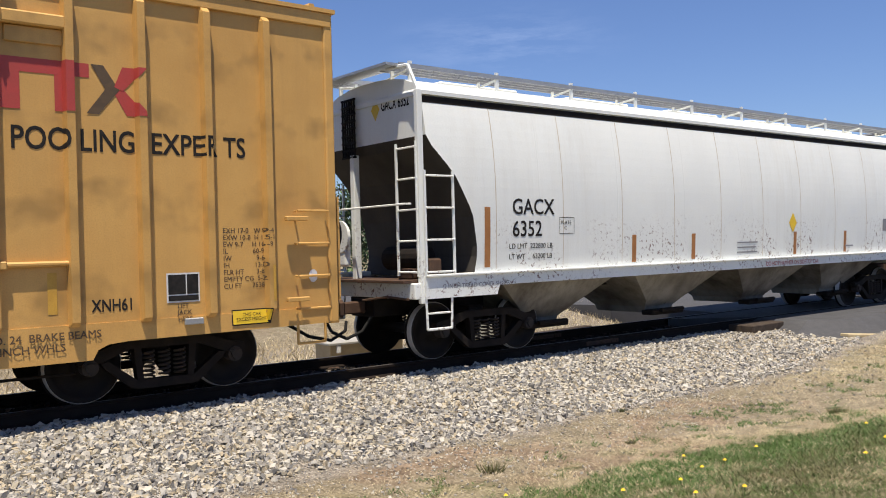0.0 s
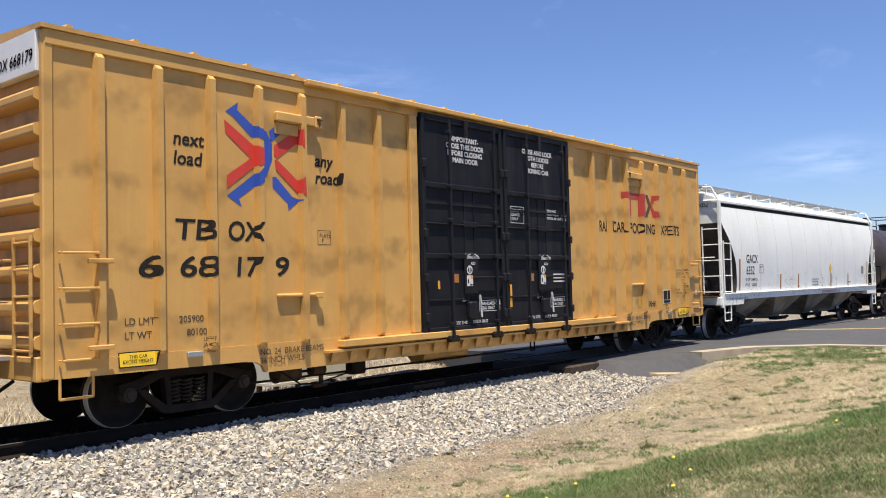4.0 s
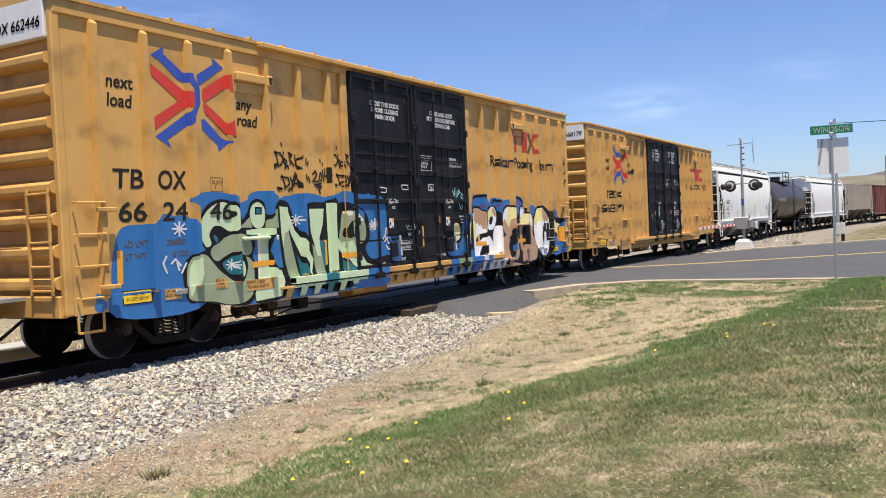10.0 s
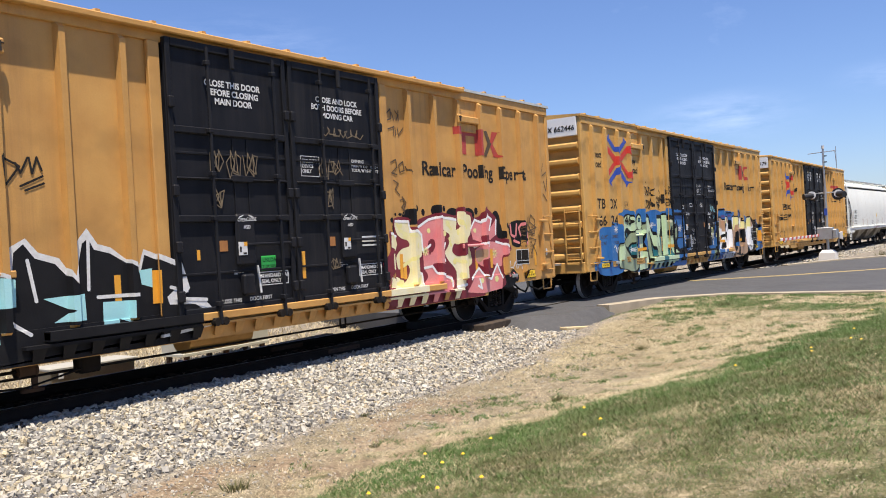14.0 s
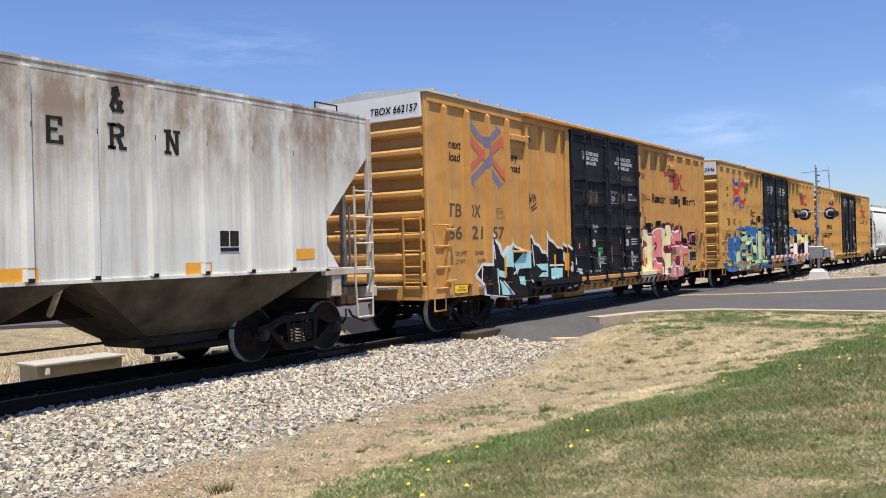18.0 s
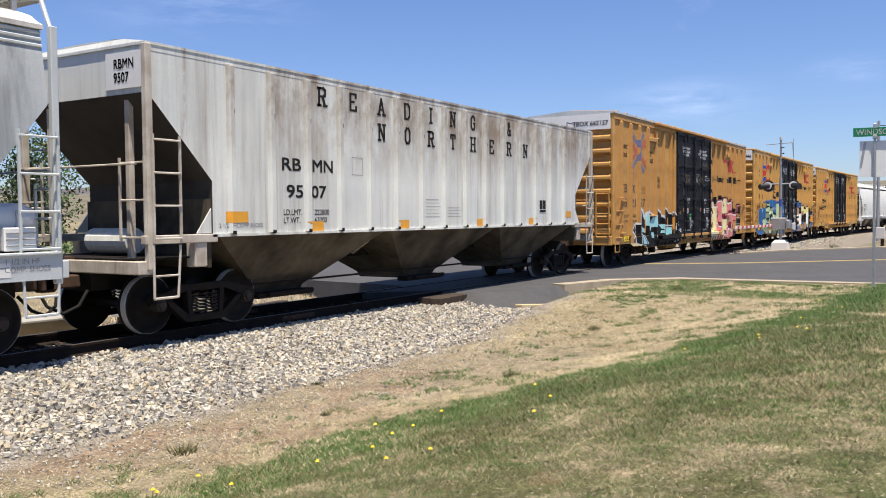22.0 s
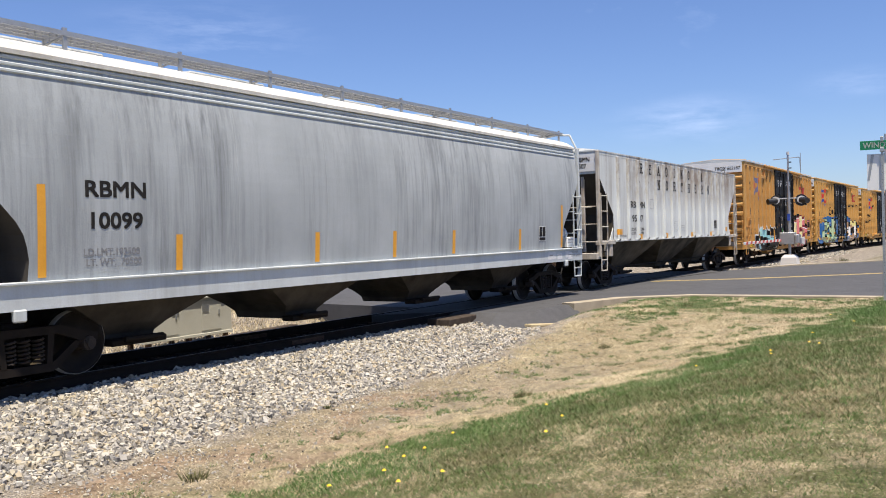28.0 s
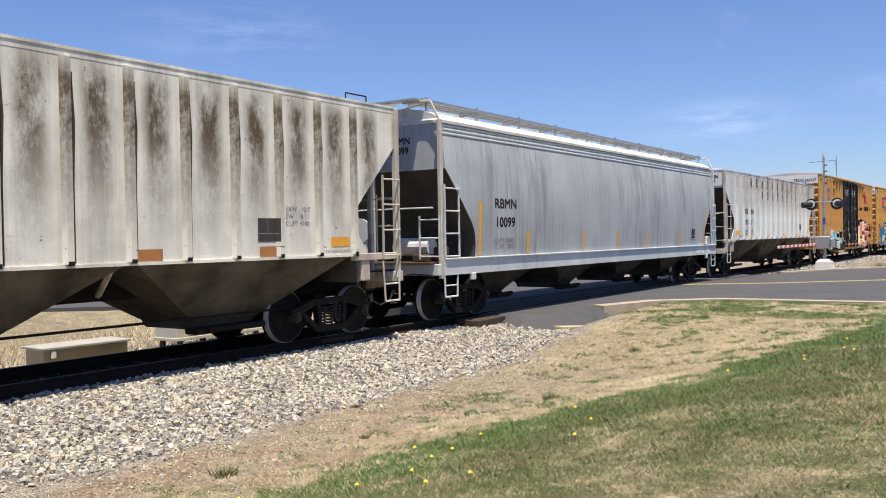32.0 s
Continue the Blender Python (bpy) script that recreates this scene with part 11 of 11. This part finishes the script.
    dab(car_c, G_YELLOW, 0.0138, 4.42, 2, 0.06, 0.06)
    dab(car_c, G_YELLOW, 0.0138, 5.19, 2.23, 0.08, 0.08)
    dab(car_c, G_YELLOW, 0.0138, 5.33, 1.54, 0.07, 0.09)
    dab(car_c, G_YELLOW, 0.0138, 4.98, 1.1, 0.08, 0.07)
    dab(car_c, G_YELLOW, 0.0138, 3.84, 2.07, 0.06, 0.05)
    dab(car_c, G_YELLOW, 0.0138, 5.61, 2.04, 0.06, 0.05)
    dab(car_c, G_YELLOW, 0.0138, 4.59, 1.02, 0.05, 0.04)
    dab(car_c, G_YELLOW, 0.0138, 5.79, 0.94, 0.07, 0.06)
    dab(car_c, G_YELLOW, 0.0138, 6.42, 0.94, 0.08, 0.07)
    dab(car_c, G_YELLOW, 0.0138, 2.55, 1.99, 0.03, 0.04)
    dab(car_c, G_YELLOW, 0.0138, 4.94, 2.02, 0.06, 0.07)
    dab(car_c, G_YELLOW, 0.0138, 4.75, 1.41, 0.07, 0.06)
    daub(car_c, G_YELLOW, 0.0165, [(3.57, 1.66), (3.8, 1.65), (3.8, 1.67), (3.57, 1.68)])
    daub(car_c, G_YELLOW, 0.0165, [(3.6, 1.73), (3.75, 1.58), (3.77, 1.6), (3.62, 1.75)])
    daub(car_c, G_YELLOW, 0.0165, [(3.68, 1.77), (3.66, 1.57), (3.69, 1.57), (3.7, 1.76)])
    daub(car_c, G_YELLOW, 0.0165, [(3.76, 1.74), (3.59, 1.61), (3.61, 1.59), (3.78, 1.72)])
    daub(car_c, G_YELLOW, 0.0165, [(6.23, 1.52), (6.53, 1.5), (6.53, 1.52), (6.23, 1.54)])
    daub(car_c, G_YELLOW, 0.0165, [(6.27, 1.6), (6.47, 1.43), (6.49, 1.45), (6.29, 1.61)])
    daub(car_c, G_YELLOW, 0.0165, [(6.37, 1.63), (6.35, 1.41), (6.39, 1.41), (6.4, 1.63)])
    daub(car_c, G_YELLOW, 0.0165, [(6.48, 1.6), (6.26, 1.46), (6.28, 1.44), (6.5, 1.58)])
    daub(car_c, REFLECT_ORANGE, 0.0185, [(2.82, 1.64), (2.92, 1.64), (2.91, 1.17), (2.81, 1.18)])
    daub(car_c, REFLECT_ORANGE, 0.0185, [(6.2, 1.62), (6.32, 1.62), (6.3, 1.19), (6.18, 1.19)])
    scrawl(car_c, CHALK, 0.014, [(6.9, 1.3), (7.08, 1.32), (6.99, 1.15)])
    scrawl(car_c, CHALK, 0.014, [(7.11, 1.3), (7.1, 1.15), (7.21, 1.16)])
    scrawl(car_c, CHALK, 0.014, [(7.24, 1.13), (7.33, 1.28), (7.4, 1.12)])
    scrawl(car_c, CHALK, 0.014, [(7.45, 1.12), (7.49, 1.27), (7.55, 1.17), (7.62, 1.28), (7.66, 1.1)])
    bubble(car_c, G_PINK, G_BLACK, 0.05, [(7.01, 1.06), (7.06, 0.98)])
    bubble(car_c, G_PINK, G_BLACK, 0.04, [(7.23, 1.02), (7.36, 0.91)])
    scrawl(car_c, INK_BROWN, 0.013, [(2.93, 2.67), (3.04, 2.7), (3.06, 2.6), (2.97, 2.54), (3.07, 2.48), (3.03, 2.4), (2.93, 2.41)])
    scrawl(car_c, INK_BROWN, 0.013, [(2.65, 4.32), (2.77, 4.41), (2.78, 4.23), (2.66, 4.19)])
    scrawl(car_c, INK_BROWN, 0.013, [(2.81, 4.34), (2.87, 4.21)])
    scrawl(car_c, INK_BROWN, 0.013, [(2.92, 4.39), (3.01, 4.31), (2.94, 4.2)])
    scrawl(car_c, INK_BROWN, 0.013, [(3.03, 4.41), (3.02, 4.21)])
    scrawl(car_c, INK_BROWN, 0.013, [(2.67, 4.02), (2.86, 4.08), (2.83, 3.92)])
    scrawl(car_c, INK_BROWN, 0.013, [(2.9, 4.07), (2.91, 3.91)])
    scrawl(car_c, INK_BROWN, 0.013, [(2.97, 4.06), (3, 3.93), (3.16, 4.08)])
    scrawl(car_c, INK_BROWN, 0.013, [(2.7, 3.39), (2.86, 3.45), (2.89, 3.31), (2.71, 3.19), (2.88, 3.16)])
    scrawl(car_c, INK_BROWN, 0.013, [(2.95, 3.35), (3.09, 3.42), (3.12, 3.25), (2.98, 3.21), (2.95, 3.35)])
    scrawl(car_c, INK_BROWN, 0.013, [(3.16, 3.33), (3.26, 3.22)])
    scrawl(car_c, INK_BROWN, 0.013, [(2.76, 3.05), (2.91, 2.99), (2.79, 2.88), (2.93, 2.77)])
    scrawl(car_c, INK_BROWN, 0.013, [(3.01, 2.74), (3.12, 2.63), (3.03, 2.48)])
    scrawl(car_c, INK_BROWN, 0.013, [(8.99, 3.63), (8.88, 3.31), (9.14, 3.43)])
    scrawl(car_c, INK_BROWN, 0.013, [(8.99, 3.21), (9.1, 2.95), (9.22, 3.43)])
    scrawl(car_c, INK_BROWN, 0.013, [(8.93, 2.89), (9.14, 2.71)])
    scrawl(car_c, INK_BROWN, 0.013, [(8.09, 2.32), (7.98, 1.97), (8.36, 1.91), (8.42, 2.25), (8.21, 2.37), (8.07, 2.12), (8.29, 1.86)])
    scrawl(car_c, INK_BROWN, 0.013, [(8.12, 1.82), (8.42, 1.76), (8.16, 1.46)])
    scrawl(car_c, INK_BROWN, 0.013, [(8.26, 1.66), (8.44, 1.4)])
    scrawl(car_c, INK_BROWN, 0.013, [(8.15, 2.19), (8.47, 2.06), (8.06, 1.97)])
    for x0, x1, mat in ((2.3, 3.55, G_CREAM), (3.55, 4.3, G_PINK), (4.3, 4.5, G_MAROON), (4.5, 5.0, G_CREAM), (5.0, 5.9, G_PINK)):
        edge_paint(car_c, x0, x1, mat, G_MAROON)


graffiti_bubbles()
graffiti_green()
graffiti_ice()
graffiti_pink()
# ---------- two of the box cars are built a little taller ----------
def taller(car, k):
    """Stretches a car's body upwards from z = 1; its trucks keep their size."""
    done = set()
    for child in car.children:
        if child.name.startswith("truck"):
            continue
        child.location.z = 1 + k * (child.location.z - 1)
        for o in (child, *child.children_recursive):
            if o is not child:
                o.location.z *= k
            if o.data.name not in done:
                done.add(o.data.name)
                o.data.transform(Matrix.Diagonal((1, 1, k, 1)))


taller(car_b, 1.022)
taller(car_c, 1.022)


# ---------- keys ----------
def motions():
    for car, centre in MOVING:
        rows = []
        for k in range(65):
            t = k * 0.5
            x = centre + rolled(t)
            y, turn = on_track(x)
            rows.append((t, pose(x, y, 0, 0, 0, turn)))
        walk(car, rows)
    spin = [(t, math.degrees(rolled(t) / RADIUS)) for t in [k / 10 for k in range(321)]]
    # one turning is worked out once and shared by all axles, which stand alike in their trucks
    for w, x in WHEELSETS:
        walk(w, [(t, pose(x, 0, RADIUS, 0, a + 17 * x, 0)) for t, a in spin])


motions()
